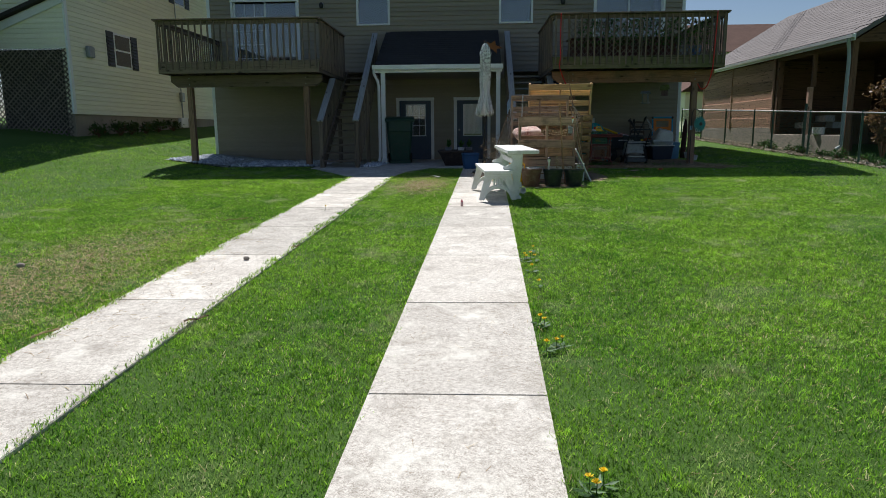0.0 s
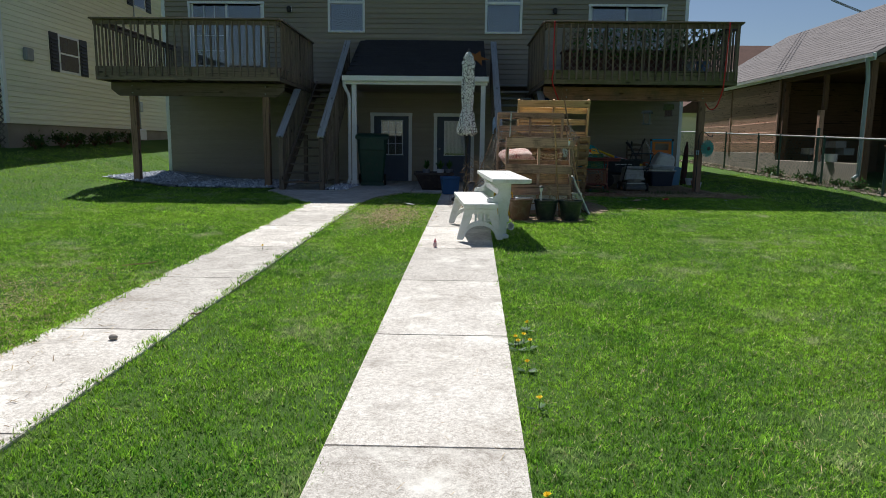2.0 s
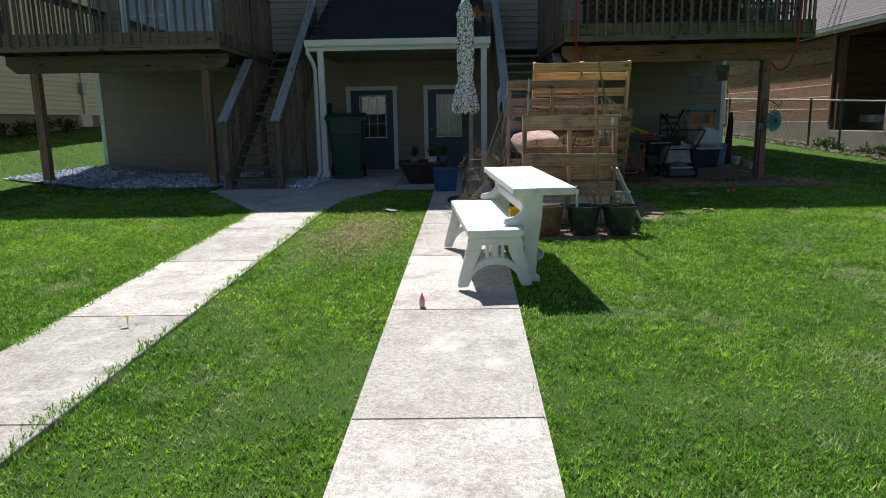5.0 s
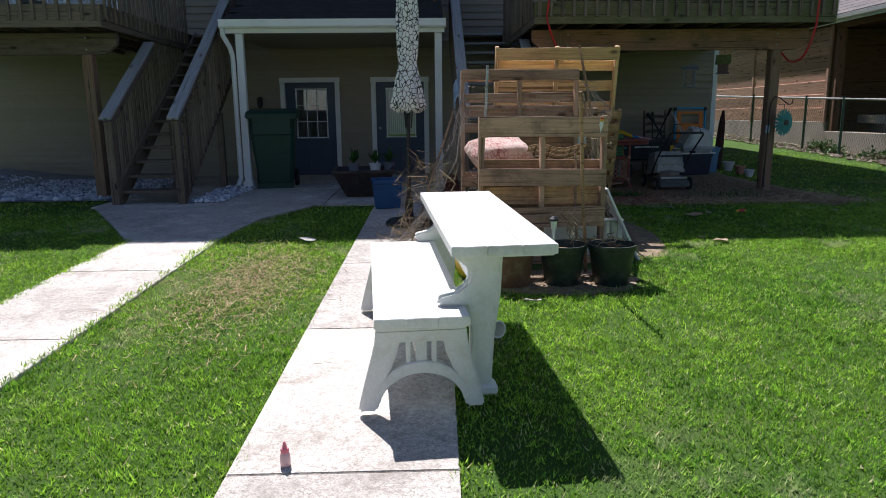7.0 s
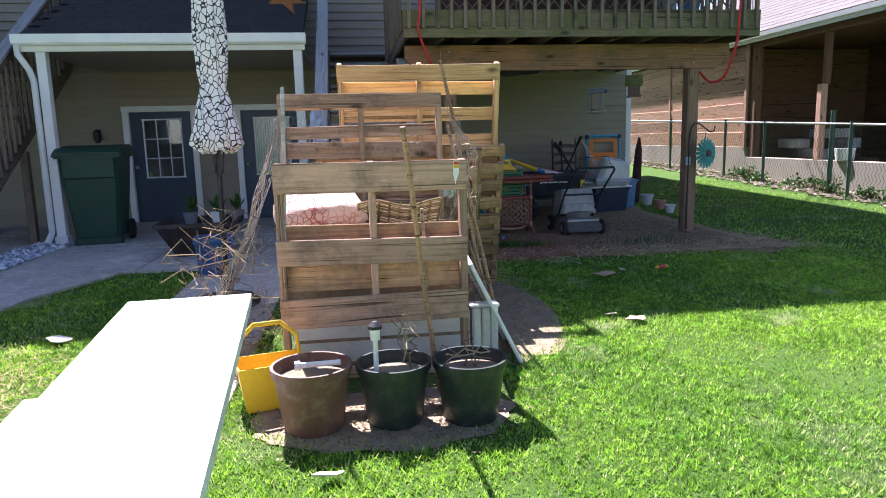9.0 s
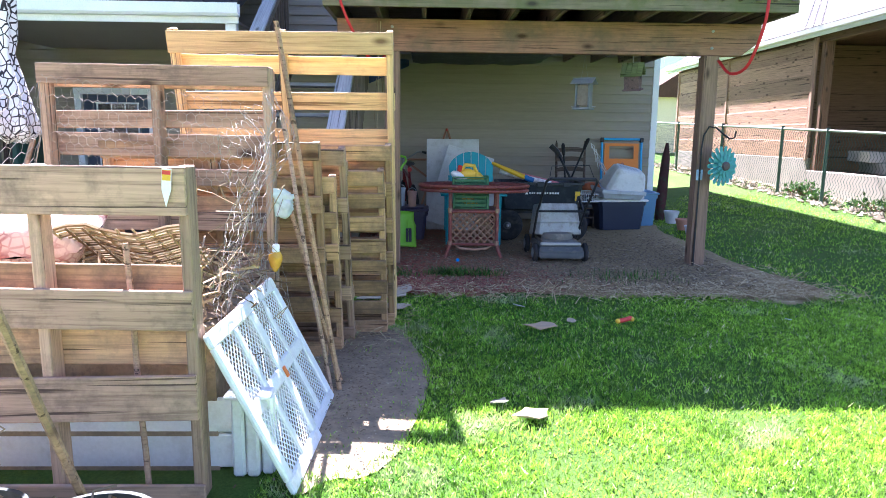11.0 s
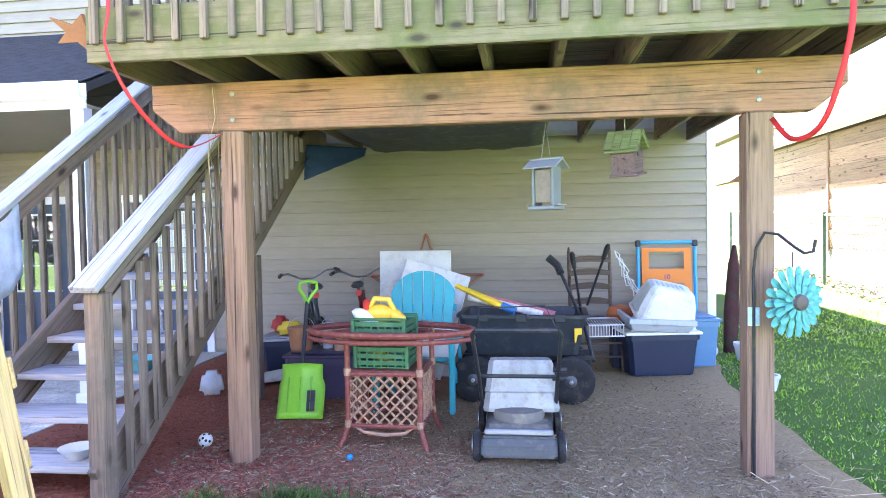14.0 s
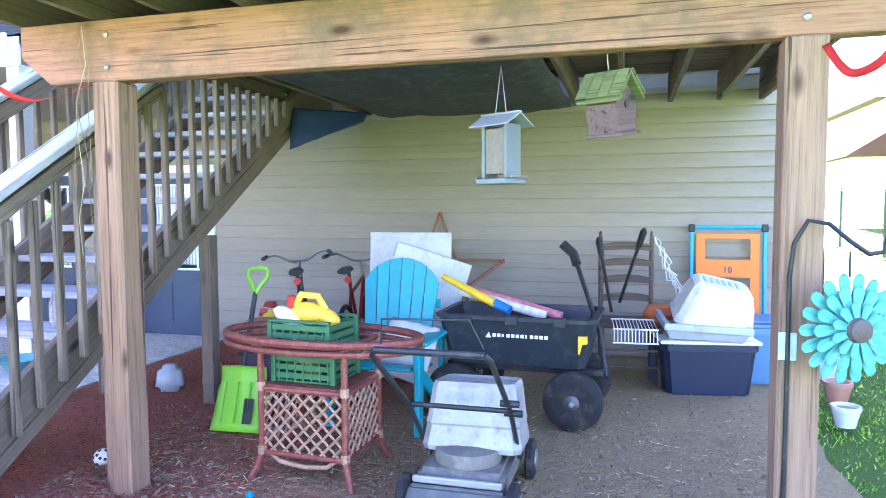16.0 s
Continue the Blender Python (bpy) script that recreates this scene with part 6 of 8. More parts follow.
crate(pose(3.03, 17.28, GB + 0.505, 0, 0, -3), "green plastic crate on the rattan shelf")
crate(pose(3.02, 17.27, GB + 0.668, 0, 0, -6), "green plastic crate heaped with yellow toys")
M_TOY = plain("bright_yellow_toy", (0.8, 0.48, 0.04), 0.35, var=0.08)
M_TOYRED = plain("red_toy_plastic", (0.6, 0.04, 0.03), 0.4)
truck = thing("toy", "yellow plastic toy jug with red cap in a crate", "toy")
bm = bmesh.new()
bmesh.ops.create_icosphere(bm, subdivisions=3, radius=0.08)
bmesh.ops.scale(bm, vec=(1.2, 0.7, 0.8), verts=bm.verts)
part("body", bm, M_TOY, truck, smooth="all")
bm = bmesh.new()
tube(bm, [(-0.07, 0, 0.04), (-0.04, 0, 0.1), (0.05, 0, 0.1), (0.09, 0, 0.03)], 0.02, 8)
part("handle", bm, M_TOY, truck, smooth=True)
bm = bmesh.new()
lathe(bm, [(0.025, 0), (0.025, 0.05), (0.015, 0.06)], 12, (-0.09, 0, 0.03))
part("cap", bm, M_TOYRED, truck)
truck.matrix_basis = pose(3.17, 17.4, GB + 0.84, 10, 5, 10)
for x, y, z, m, lab in ((3.27, 17.42, 0.82, M_TOY, "yellow rounded toy piece in a crate"), (3.08, 17.36, 0.82, M_PLASTIC, "crumpled white plastic bottle in a crate"), (3.18, 17.36, 0.58, M_TOY, "yellow toy ball in the lower crate")):
    bm = bmesh.new()
    bmesh.ops.create_icosphere(bm, subdivisions=2, radius=0.06)
    for v in bm.verts:
        v.co *= 1 + 0.25 * noise.noise(v.co * 20 + Vector((x * 9, 0, 0)))
    o = part("toy", bm, m, smooth="all")
    o.matrix_basis = pose(x, y, GB + z, 20, 30, 0) @ Matrix.Diagonal((1.5, 0.8, 0.8, 1))
    tagged(o, lab, "toy")

# teal garden chair
M_TEAL = plain("teal_resin", (0.005, 0.33, 0.37), 0.42, var=0.06, dirt=(0.02, 0.27, 0.31))
ch = thing("garden_chair", "teal plastic slatted-back garden chair", "chair")
for k in range(6):
    u0, u1 = -0.27 + 0.09 * k + 0.004, -0.27 + 0.09 * (k + 1) - 0.004
    arch_h = lambda u: 0.42 + 0.27 * math.sqrt(max(0.0, 1 - (u / 0.285) ** 2))
    f = 0.82
    prof_pts = [(u0 * f, 0.0), (u1 * f, 0.0)] + [(u1 + (u0 - u1) * i / 4, arch_h(u1 + (u0 - u1) * i / 4)) for i in range(5)]
    bm = bmesh.new()
    extrude_poly(bm, prof_pts, "y", -0.009, 0.009)
    bmesh.ops.transform(bm, matrix=pose(0, 0.03, 0.36, -14, 0, 0), verts=bm.verts)
    part("back_slat", bm, M_TEAL, ch)
board("back_rail", (-0.27, 0.2, 0.72), (0.27, 0.2, 0.72), 0.02, 0.06, M_TEAL, ch)
for k in range(5):
    board("seat_slat", (-0.25, -0.38 + 0.1 * k, 0.4 - 0.018 * k), (0.25, -0.38 + 0.1 * k, 0.4 - 0.018 * k), 0.09, 0.018, M_TEAL, ch, bev=0.006)
for s in (-1, 1):
    board("arm", (0.31 * s, -0.46, 0.57), (0.31 * s, 0.14, 0.56), 0.12, 0.025, M_TEAL, ch, bev=0.01)
    bm = bmesh.new()
    extrude_poly(bm, [(-0.44, 0.555), (-0.3, 0.555), (-0.34, 0.3), (-0.36, 0.0), (-0.44, 0.0), (-0.42, 0.3)], "x", 0.29 * s - 0.02, 0.29 * s + 0.02)
    part("front_leg", softened(bm, 0.008, 1), M_TEAL, ch)
    board("rear_leg", (0.28 * s, 0.25, 0.0), (0.28 * s, -0.36, 0.37), 0.035, 0.09, M_TEAL, ch, bev=0.008)
    board("brace", (0.3 * s, 0.1, 0.1), (0.3 * s, 0.1, 0.555), 0.03, 0.06, M_TEAL, ch, up=(0, 1, 0))
ch.matrix_basis = pose(3.28, 18.42, GB + 0.012, 0, 0, 0)
cushion("cushion", 0.34, 0.32, 0.1, plain("pale_grey_cloth", (0.55, 0.52, 0.48), 0.95, var=0.15), "pale grey pillow propped on the garden chair", pose(3.42, 18.3, GB + 0.5, 62, 12, 0))

# foam boards
M_FOAM = plain("off_white_foam_board", (0.66, 0.66, 0.63), 0.8, var=0.1, dirt=(0.5, 0.48, 0.44))
for at, w, h, lab in ((pose(3.09, 19.28, GB + 0.01, -4, 0, 0), 0.68, 1.18, "large white foam board leaning behind the chair"), (pose(3.03, 19.14, GB + 0.06, -6, 17, 0), 0.62, 1.02, "tilted white foam sheet behind the chair")):
    bm = bmesh.new()
    add_box(bm, -w / 2, w / 2, -0.02, 0.02, 0, h)
    o = part("foam_board", softened(bm, 0.006, 1), M_FOAM)
    o.matrix_basis = at
    tagged(o, lab, "board", "foam boards")

# lawn mower
M_MOWER = plain("dusty_black_mower_deck", (0.15, 0.14, 0.12), 0.75, 0.0, var=0.3, dirt=(0.26, 0.23, 0.18))
mw = thing("lawn_mower", "old push lawn mower with folded black handle", "lawn mower")
bm = bmesh.new()
extrude_poly(bm, [(-0.23, 0.08), (-0.23, 0.16), (-0.15, 0.21), (0.35, 0.21), (0.42, 0.14), (0.42, 0.08)], "x", -0.2, 0.2)
part("deck", softened(bm, 0.025, 2), M_MOWER, mw)
bm = bmesh.new()
extrude_poly(bm, [(-0.3, 0.05), (-0.3, 0.11), (-0.24, 0.16), (-0.2, 0.16), (-0.2, 0.05)], "x", -0.22, 0.22)
part("front_skirt", softened(bm, 0.015, 2), plain("blue_grey_skirt", (0.1, 0.105, 0.1), 0.7, 0.0, var=0.25, dirt=(0.2, 0.18, 0.14)), mw)
block("front_bar", -0.2, 0.2, -0.24, -0.215, 0.17, 0.2, plain("silver_paint", (0.45, 0.45, 0.45), 0.4, 0.6), mw, 0.006)
bm = bmesh.new()
lathe(bm, [(0.15, 0.2), (0.16, 0.23), (0.15, 0.27), (0.06, 0.28)], 24)
part("engine", bm, M_MOWER, mw, smooth=True)
for sx in (-1, 1):
    for y, r in ((-0.2, 0.095), (0.35, 0.1)):
        bm = bmesh.new()
        lathe(bm, [(0.02, -0.025), (r * 0.85, -0.022), (r, -0.012), (r, 0.012), (r * 0.85, 0.022), (0.02, 0.025)], 22, m=pose(0.245 * sx, y, r, 0, 90, 0))
        wl = part("wheel", bm, M_RUBBER, mw, smooth=True)
        bm = bmesh.new()
        lathe(bm, [(0.05, -0.03), (0.05, 0.03)], 12, m=pose(0.245 * sx, y, r, 0, 90, 0))
        part("hub", bm, M_STEEL, wl)
    bm = bmesh.new()
    tube(bm, [(0.225 * sx, 0.1, 0.2), (0.23 * sx, -0.18, 0.5), (0.232 * sx, -0.62, 0.82), (0.21 * sx, -0.64, 0.845)], 0.012, 8)
    part("handle_bar", bm, M_BLACK, mw, smooth=True)
bm = bmesh.new()
tube(bm, [(-0.212, -0.64, 0.845), (0.212, -0.64, 0.845)], 0.014, 8)
part("top_bar", bm, M_BLACK, mw, smooth=True)
bm = bmesh.new()
tube(bm, [(-0.23, -0.17, 0.5), (0.23, -0.17, 0.5)], 0.012, 8)
part("cross_bar", bm, M_BLACK, mw, smooth=True)
for z, y in ((0.56, -0.26), (0.49, -0.165)):
    bm = bmesh.new()
    tube(bm, [(0.2, y, z), (0.28, y, z)], 0.016, 8)
    part("knob", bm, M_BLACK, mw, smooth=True)
bm = bmesh.new()
tube(bm, [(-0.2, -0.6, 0.86), (-0.19, -0.62, 0.96), (0.15, -0.62, 0.97), (0.2, -0.6, 0.86)], 0.004, 6)
part("brake_bail", bm, M_BLACK, mw, smooth=True)
mw.matrix_basis = pose(4.07, 17.22, GB + 0.012, 0, 0, 0)
M_ZINC = plain("dull_galvanised_tub", (0.36, 0.36, 0.335), 0.6, 0.3, var=0.25, dirt=(0.22, 0.2, 0.17))
tb = thing("metal_tub", "upturned galvanised square tub on the mower", "tub")
bm = bmesh.new()
rings = []
for z, w, d in ((0.0, 0.46, 0.4), (0.02, 0.47, 0.41), (0.1, 0.44, 0.38), (0.11, 0.45, 0.39), (0.13, 0.435, 0.375), (0.26, 0.4, 0.35), (0.28, 0.38, 0.33), (0.27, 0.34, 0.3)):
    rings.append([bm.verts.new((x * w / 2, y * d / 2, z)) for x, y in ((-1, -0.8), (-0.85, -1), (0.85, -1), (1, -0.8), (1, 0.8), (0.85, 1), (-0.85, 1), (-1, 0.8))])
for a, b in zip(rings, rings[1:]):
    for i in range(8):
        bm.faces.new((a[i], a[(i + 1) % 8], b[(i + 1) % 8], b[i]))
bm.faces.new(rings[0][::-1])
bm.faces.new(rings[-1])
part("shell", bm, M_ZINC, tb)
tb.matrix_basis = pose(4.08, 17.38, GB + 0.235, -8, 0, 2) @ Matrix.Diagonal((1.0, 1.0, 1.12, 1))

# garden wagon
M_CART = plain("black_wagon_plastic", (0.016, 0.022, 0.03), 0.5, var=0.15, dirt=(0.045, 0.05, 0.055))
M_RIMGREY = plain("dusty_grey_rim", (0.11, 0.11, 0.11), 0.5, 0.5, var=0.3)
wg = thing("wagon", "black plastic garden dump wagon with big tyres", "wagon")
bm = bmesh.new()
rings = []
for z, w, d in ((0.36, 0.84, 0.44), (0.37, 0.88, 0.48), (0.66, 1.0, 0.6), (0.665, 1.04, 0.64), (0.69, 1.04, 0.64), (0.69, 0.96, 0.56), (0.4, 0.84, 0.44)):
    rings.append([bm.verts.new((x * w / 2, y * d / 2, z)) for x, y in ((-1, -0.8), (-0.9, -1), (0.9, -1), (1, -0.8), (1, 0.8), (0.9, 1), (-0.9, 1), (-1, 0.8))])
for a, b in zip(rings, rings[1:]):
    for i in range(8):
        bm.faces.new((a[i], a[(i + 1) % 8], b[(i + 1) % 8], b[i]))
bm.faces.new(rings[0][::-1])
bm.faces.new(rings[-1])
tub = part("tub", bm, M_CART, wg)
for x in (-0.3, 0.0, 0.3):
    block("clip", x - 0.04, x + 0.04, -0.335, -0.3, 0.64, 0.7, M_CART, wg)
for k in range(12):
    w = 0.022 if k not in (2, 7) else 0.012
    block("mark", -0.13 + 0.03 * k, -0.13 + 0.03 * k + w, -0.29, -0.284, 0.555, 0.577, M_PLASTIC, tub)
bm = bmesh.new()
extrude_poly(bm, [(-0.175, 0.55), (-0.155, 0.585), (-0.14, 0.55)], "y", -0.292, -0.284)
part("mark", bm, M_PLASTIC, tub)
bm = bmesh.new()
extrude_poly(bm, [(0.41, 0.48), (0.42, 0.48), (0.435, 0.54), (0.465, 0.545), (0.465, 0.59), (0.41, 0.59)], "y", -0.31, -0.285)
part("dump_latch", bm, M_YELLOW, wg)
for y in (-0.12, 0.12):
    block("frame_rail", -0.48, 0.55, y - 0.02, y + 0.02, 0.31, 0.35, M_BLACK, wg)
for x in (-0.38, 0.38):
    bm = bmesh.new()
    tube(bm, [(x, -0.3, 0.2), (x, 0.3, 0.2)], 0.014, 8)
    part("axle", bm, M_STEEL, wg)
    block("axle_post", x - 0.025, x + 0.025, -0.13, 0.13, 0.2, 0.31, M_BLACK, wg)
    for s in (-1, 1):
        m = pose(x, 0.3 * s, 0.185, 90, 0, 0)
        bm = bmesh.new()
        lathe(bm, [(0.11, -0.05), (0.15, -0.055), (0.182, -0.035), (0.186, 0), (0.182, 0.035), (0.15, 0.055), (0.11, 0.05)], 28, m=m)
        wl = part("wheel", bm, M_RUBBER, wg, smooth=True)
        bm = bmesh.new()
        lathe(bm, [(0.112, -0.035), (0.1, -0.02), (0.03, -0.015), (0.028, -0.06), (0.015, -0.065), (0.015, 0.065), (0.028, 0.06), (0.1, 0.02), (0.112, 0.035)], 24, m=m)
        part("rim", bm, M_RIMGREY, wl, smooth=True)
        bm = bmesh.new()
        lathe(bm, [(0.016, 0.0), (0.016, 0.03), (0.008, 0.035)], 10, m=pose(x, 0.3 * s + 0.06 * s, 0.185, 90 if s < 0 else -90, 0, 0))
        part("nut", bm, M_STEEL, wl)
bm = bmesh.new()
tube(bm, [(0.56, -0.1, 0.3), (0.5, 0.1, 0.55), (0.3, 0.42, 1.0)], 0.016, 8)
part("pull_bar", bm, M_BLACK, wg, smooth=True)
bm = bmesh.new()
tube(bm, [(0.31, 0.4, 0.97), (0.28, 0.45, 1.04), (0.2, 0.46, 1.11)], 0.034, 8)
part("pull_grip", bm, M_BLACK, wg, smooth=True)
wg.matrix_basis = pose(4.1, 18.66, GB + 0.012, 0, 0, -3)
# things in the wagon
bm = bmesh.new()
tube(bm, [(-0.32, 0, 0), (0, 0, 0), (0.12, 0, 0)], [0.02, 0.03, 0.03], 10)
o = part("toy_bat", bm, M_YELLOW, smooth=True)
o.matrix_basis = pose(3.83, 18.62, GB + 0.79, 0, 22, -15)
tagged(o, "yellow plastic bat sticking out of the wagon", "toy")
bm = bmesh.new()
tube(bm, [(-0.07, 0, 0), (0.05, 0, 0)], 0.033, 10)
o = part("sleeve", bm, plain("blue_plastic_sleeve", (0.02, 0.15, 0.4), 0.4), smooth=True)
o.matrix_basis = pose(3.99, 18.58, GB + 0.725, 0, 22, -15)
tagged(o, "blue sleeve around the bat's handle", "toy")
for k, (col, y) in enumerate((((0.75, 0.72, 0.7), 18.5), ((0.6, 0.18, 0.2), 18.56))):
    bm = bmesh.new()
    tube(bm, [(-0.34, 0, 0), (0.3, 0, 0)], 0.032, 12)
    o = part("paper_roll", bm, plain("printed_paper_" + ("pale", "red")[k], col, 0.6, var=0.5, scale=18), smooth=True)
    o.matrix_basis = pose(3.97 + 0.1 * k, y + 0.2, GB + 0.735 - 0.01 * k, 0, 13, -8)
    tagged(o, "rolled printed wrapping paper in the wagon", "paper roll", "paper rolls")

# ladder-back chair with a wire rack
M_OLDCH = timber("dark_old_chair_wood", (0.12, 0.085, 0.06), (0.06, 0.04, 0.03))
lc = thing("chair", "dark wooden ladder-back chair against the siding", "chair")
for s in (-1, 1):
    bm = bmesh.new()
    tube(bm, [(0.2 * s, 0.2, 0), (0.2 * s, 0.2, 0.45), (0.205 * s, 0.25, 1.12), (0.205 * s, 0.255, 1.17)], [0.018, 0.02, 0.017, 0.008], 8)
    part("rear_post", bm, M_OLDCH, lc, smooth=True)
    bm = bmesh.new()
    tube(bm, [(0.22 * s, -0.2, 0), (0.22 * s, -0.2, 0.47)], 0.02, 8)
    part("front_leg", bm, M_OLDCH, lc, smooth=True)
    for z in (0.15, 0.28):
        bm = bmesh.new()
        tube(bm, [(0.22 * s, -0.2, z), (0.2 * s, 0.2, z)], 0.011, 6)
        part("stretcher", bm, M_OLDCH, lc, smooth=True)
for z in (0.62, 0.77, 0.91, 1.04):
    bm = bmesh.new()
    extrude_poly(bm, [(-0.2, z - 0.03), (-0.1, z - 0.022), (0, z - 0.018), (0.1, z - 0.022), (0.2, z - 0.03), (0.2, z + 0.02), (0.1, z + 0.04), (0, z + 0.045), (-0.1, z + 0.04), (-0.2, z + 0.02)], "y", 0.215, 0.23)
    part("slat", bm, M_OLDCH, lc)
for z in (0.14, 0.27):
    bm = bmesh.new()
    tube(bm, [(-0.22, -0.2, z), (0.22, -0.2, z)], 0.011, 6)
    part("stretcher", bm, M_OLDCH, lc, smooth=True)
block("seat", -0.23, 0.23, -0.22, 0.21, 0.44, 0.475, M_OLDCH, lc, 0.012)
lc.matrix_basis = pose(4.79, 19.72, GB + 0.012, 0, 0, 6)
M_WIREW = plain("white_coated_wire", (0.78, 0.78, 0.76), 0.4)
rk = thing("wire_rack", "white coated wire rack on the old chair", "rack")
for k in range(13):
    bm = bmesh.new()
    x = -0.15 + 0.3 * k / 12
    tube(bm, [(x, -0.17, -0.1), (x, -0.16, 0.0), (x, 0.16, 0.02)], 0.004, 5)
    part("wire", bm, M_WIREW, rk, smooth=True)
for y, z in ((-0.17, -0.1), (-0.16, 0.0), (0.16, 0.02)):
    bm = bmesh.new()
    tube(bm, [(-0.16, y, z), (0.16, y, z)], 0.006, 6)
    part("bar", bm, M_WIREW, rk, smooth=True)
rk.matrix_basis = pose(4.83, 19.38, GB + 0.5, 0, 0, 4)
for k, (p, q) in enumerate((((4.72, 19.75, GB + 0.62), (4.9, 19.5, GB + 1.22)), ((4.66, 19.7, GB + 0.55), (4.56, 19.5, GB + 1.15)))):
    bl = thing("leaf_blower", "dark long-handled yard tool resting on the chair", "garden tool", "yard tools")
    bm = bmesh.new()
    tube(bm, [p, q], 0.013, 8)
    part("shaft", bm, M_BLACK, bl, smooth=True)
    d = (Vector(q) - Vector(p)).normalized()
    bm = bmesh.new()
    tube(bm, [Vector(q) - d * 0.16, Vector(q) - d * 0.03, Vector(q)], [0.022, 0.026, 0.012], 8)
    part("grip", bm, M_RUBBER, bl, smooth=True)
for k in range(5):
    rng = random.Random(70 + k)
    bm = bmesh.new()
    tube(bm, bent((4.98, 19.7, GB + 1.15), (5.2, 19.5, GB + 0.75 - 0.04 * k), 8, 0.05, rng), 0.005, 5)
    tagged(part("cord", bm, M_FOAM, smooth=True), "loose pale cord hanging off the chair", "cord", "loose cords")

# totes and pet carrier
M_NAVY = plain("navy_tote_plastic", (0.012, 0.02, 0.045), 0.5, var=0.1)
M_CLEARBLUE = plain("light_blue_tote_plastic", (0.11, 0.24, 0.38), 0.35, var=0.1)
M_PURPLE = plain("dark_purple_tote_plastic", (0.05, 0.04, 0.075), 0.45, var=0.1)
M_LIDGREY = plain("grey_tote_lid", (0.42, 0.45, 0.48), 0.5, var=0.12, dirt=(0.3, 0.3, 0.3))


def tote(w, d, h, m, lid_m, label, at):
    t = thing("storage_tote", label, "storage box", "storage totes")
    bm = bmesh.new()
    rings = []
    for z, f in ((0, 0.86), (0.02, 0.88), (h - 0.05, 0.98), (h - 0.05, 1.03), (h, 1.03)):
        rings.append([bm.verts.new((x * w / 2 * f, y * d / 2 * f, z)) for x, y in ((-1, -0.8), (-0.88, -1), (0.88, -1), (1, -0.8), (1, 0.8), (0.88, 1), (-0.88, 1), (-1, 0.8))])
    for a, b in zip(rings, rings[1:]):
        for i in range(8):
            bm.faces.new((a[i], a[(i + 1) % 8], b[(i + 1) % 8], b[i]))
    bm.faces.new(rings[0][::-1])
    bm.faces.new(rings[-1])
    part("tub", bm, m, t)
    bm = bmesh.new()
    add_box(bm, -w * 0.53, w * 0.53, -d * 0.53, d * 0.53, h + 0.001, h + 0.028)
    add_box(bm, -w * 0.44, w * 0.44, -d * 0.42, d * 0.42, h + 0.03, h + 0.045)
    part("lid", softened(bm, 0.008, 1), lid_m, t)
    t.matrix_basis = at
    return t


tote(0.66, 0.46, 0.38, M_NAVY, M_PLASTIC, "navy storage tote with a white lid", pose(5.33, 19.55, GB + 0.012, 0, 0, 8))
tote(0.4, 0.5, 0.44, M_CLEARBLUE, M_CLEARBLUE, "translucent light blue tote by the wall corner", pose(5.76, 20.0, GB + 0.012, 0, 0, 4))
tote(0.6, 0.42, 0.34, M_PURPLE, M_PURPLE, "dark purple tote behind the shovel", pose(2.46, 18.55, GB + 0.012, 0, 0, 0))
tote(0.5, 0.4, 0.3, M_NAVY, M_LIDGREY, "dark tote below the stairs", pose(1.75, 19.6, GB + 0.012, 0, 0, 12))
cr = thing("litter_hood", "white and grey plastic pet carrier shell tilted on the tote", "pet carrier")
bm = bmesh.new()
rings = []
for z, w, d in ((0, 0.56, 0.42), (0.03, 0.57, 0.43), (0.035, 0.54, 0.4), (0.2, 0.47, 0.34), (0.3, 0.4, 0.28), (0.32, 0.34, 0.22)):
    rings.append([bm.verts.new((x * w / 2, y * d / 2, z)) for x, y in ((-1, -0.7), (-0.8, -1), (0.8, -1), (1, -0.7), (1, 0.7), (0.8, 1), (-0.8, 1), (-1, 0.7))])
for a, b in zip(rings, rings[1:]):
    for i in range(8):
        bm.faces.new((a[i], a[(i + 1) % 8], b[(i + 1) % 8], b[i]))
bm.faces.new(rings[0][::-1])
bm.faces.new(rings[-1])
part("hood", softened(bm, 0.012, 2), M_FOAM, cr)
for k in range(6):
    block("vent_slot", -0.14 + 0.045 * k, -0.115 + 0.045 * k, -0.05, 0.05, 0.318, 0.325, M_LIDGREY, cr, 0.002)
cr.matrix_basis = pose(5.37, 19.5, GB + 0.53, 16, 13, 6)
tapered_tub("litter_tray", 0.5, 0.58, 0.12, M_LIDGREY, "grey plastic tray wedged under the pet carrier", "tray", pose(5.3, 19.52, GB + 0.445, 4, 3, 6))
bm = bmesh.new()
lathe(bm, [(0.1, 0), (0.13, 0.1), (0.1, 0.16), (0.03, 0.18)], 16)
o = part("flower_pot", bm, plain("orange_clay", (0.5, 0.14, 0.05), 0.8), smooth=True)
o.matrix_basis = pose(5.03, 19.75, GB + 0.44)
tagged(o, "orange pot tucked behind the totes", "pot")
block("pot_box", 4.95, 5.12, 19.68, 19.84, GB + 0.01, GB + 0.44, M_NAVY, None)
tagged(bpy.data.objects["pot_box"], "dark upright box holding an orange pot", "box")

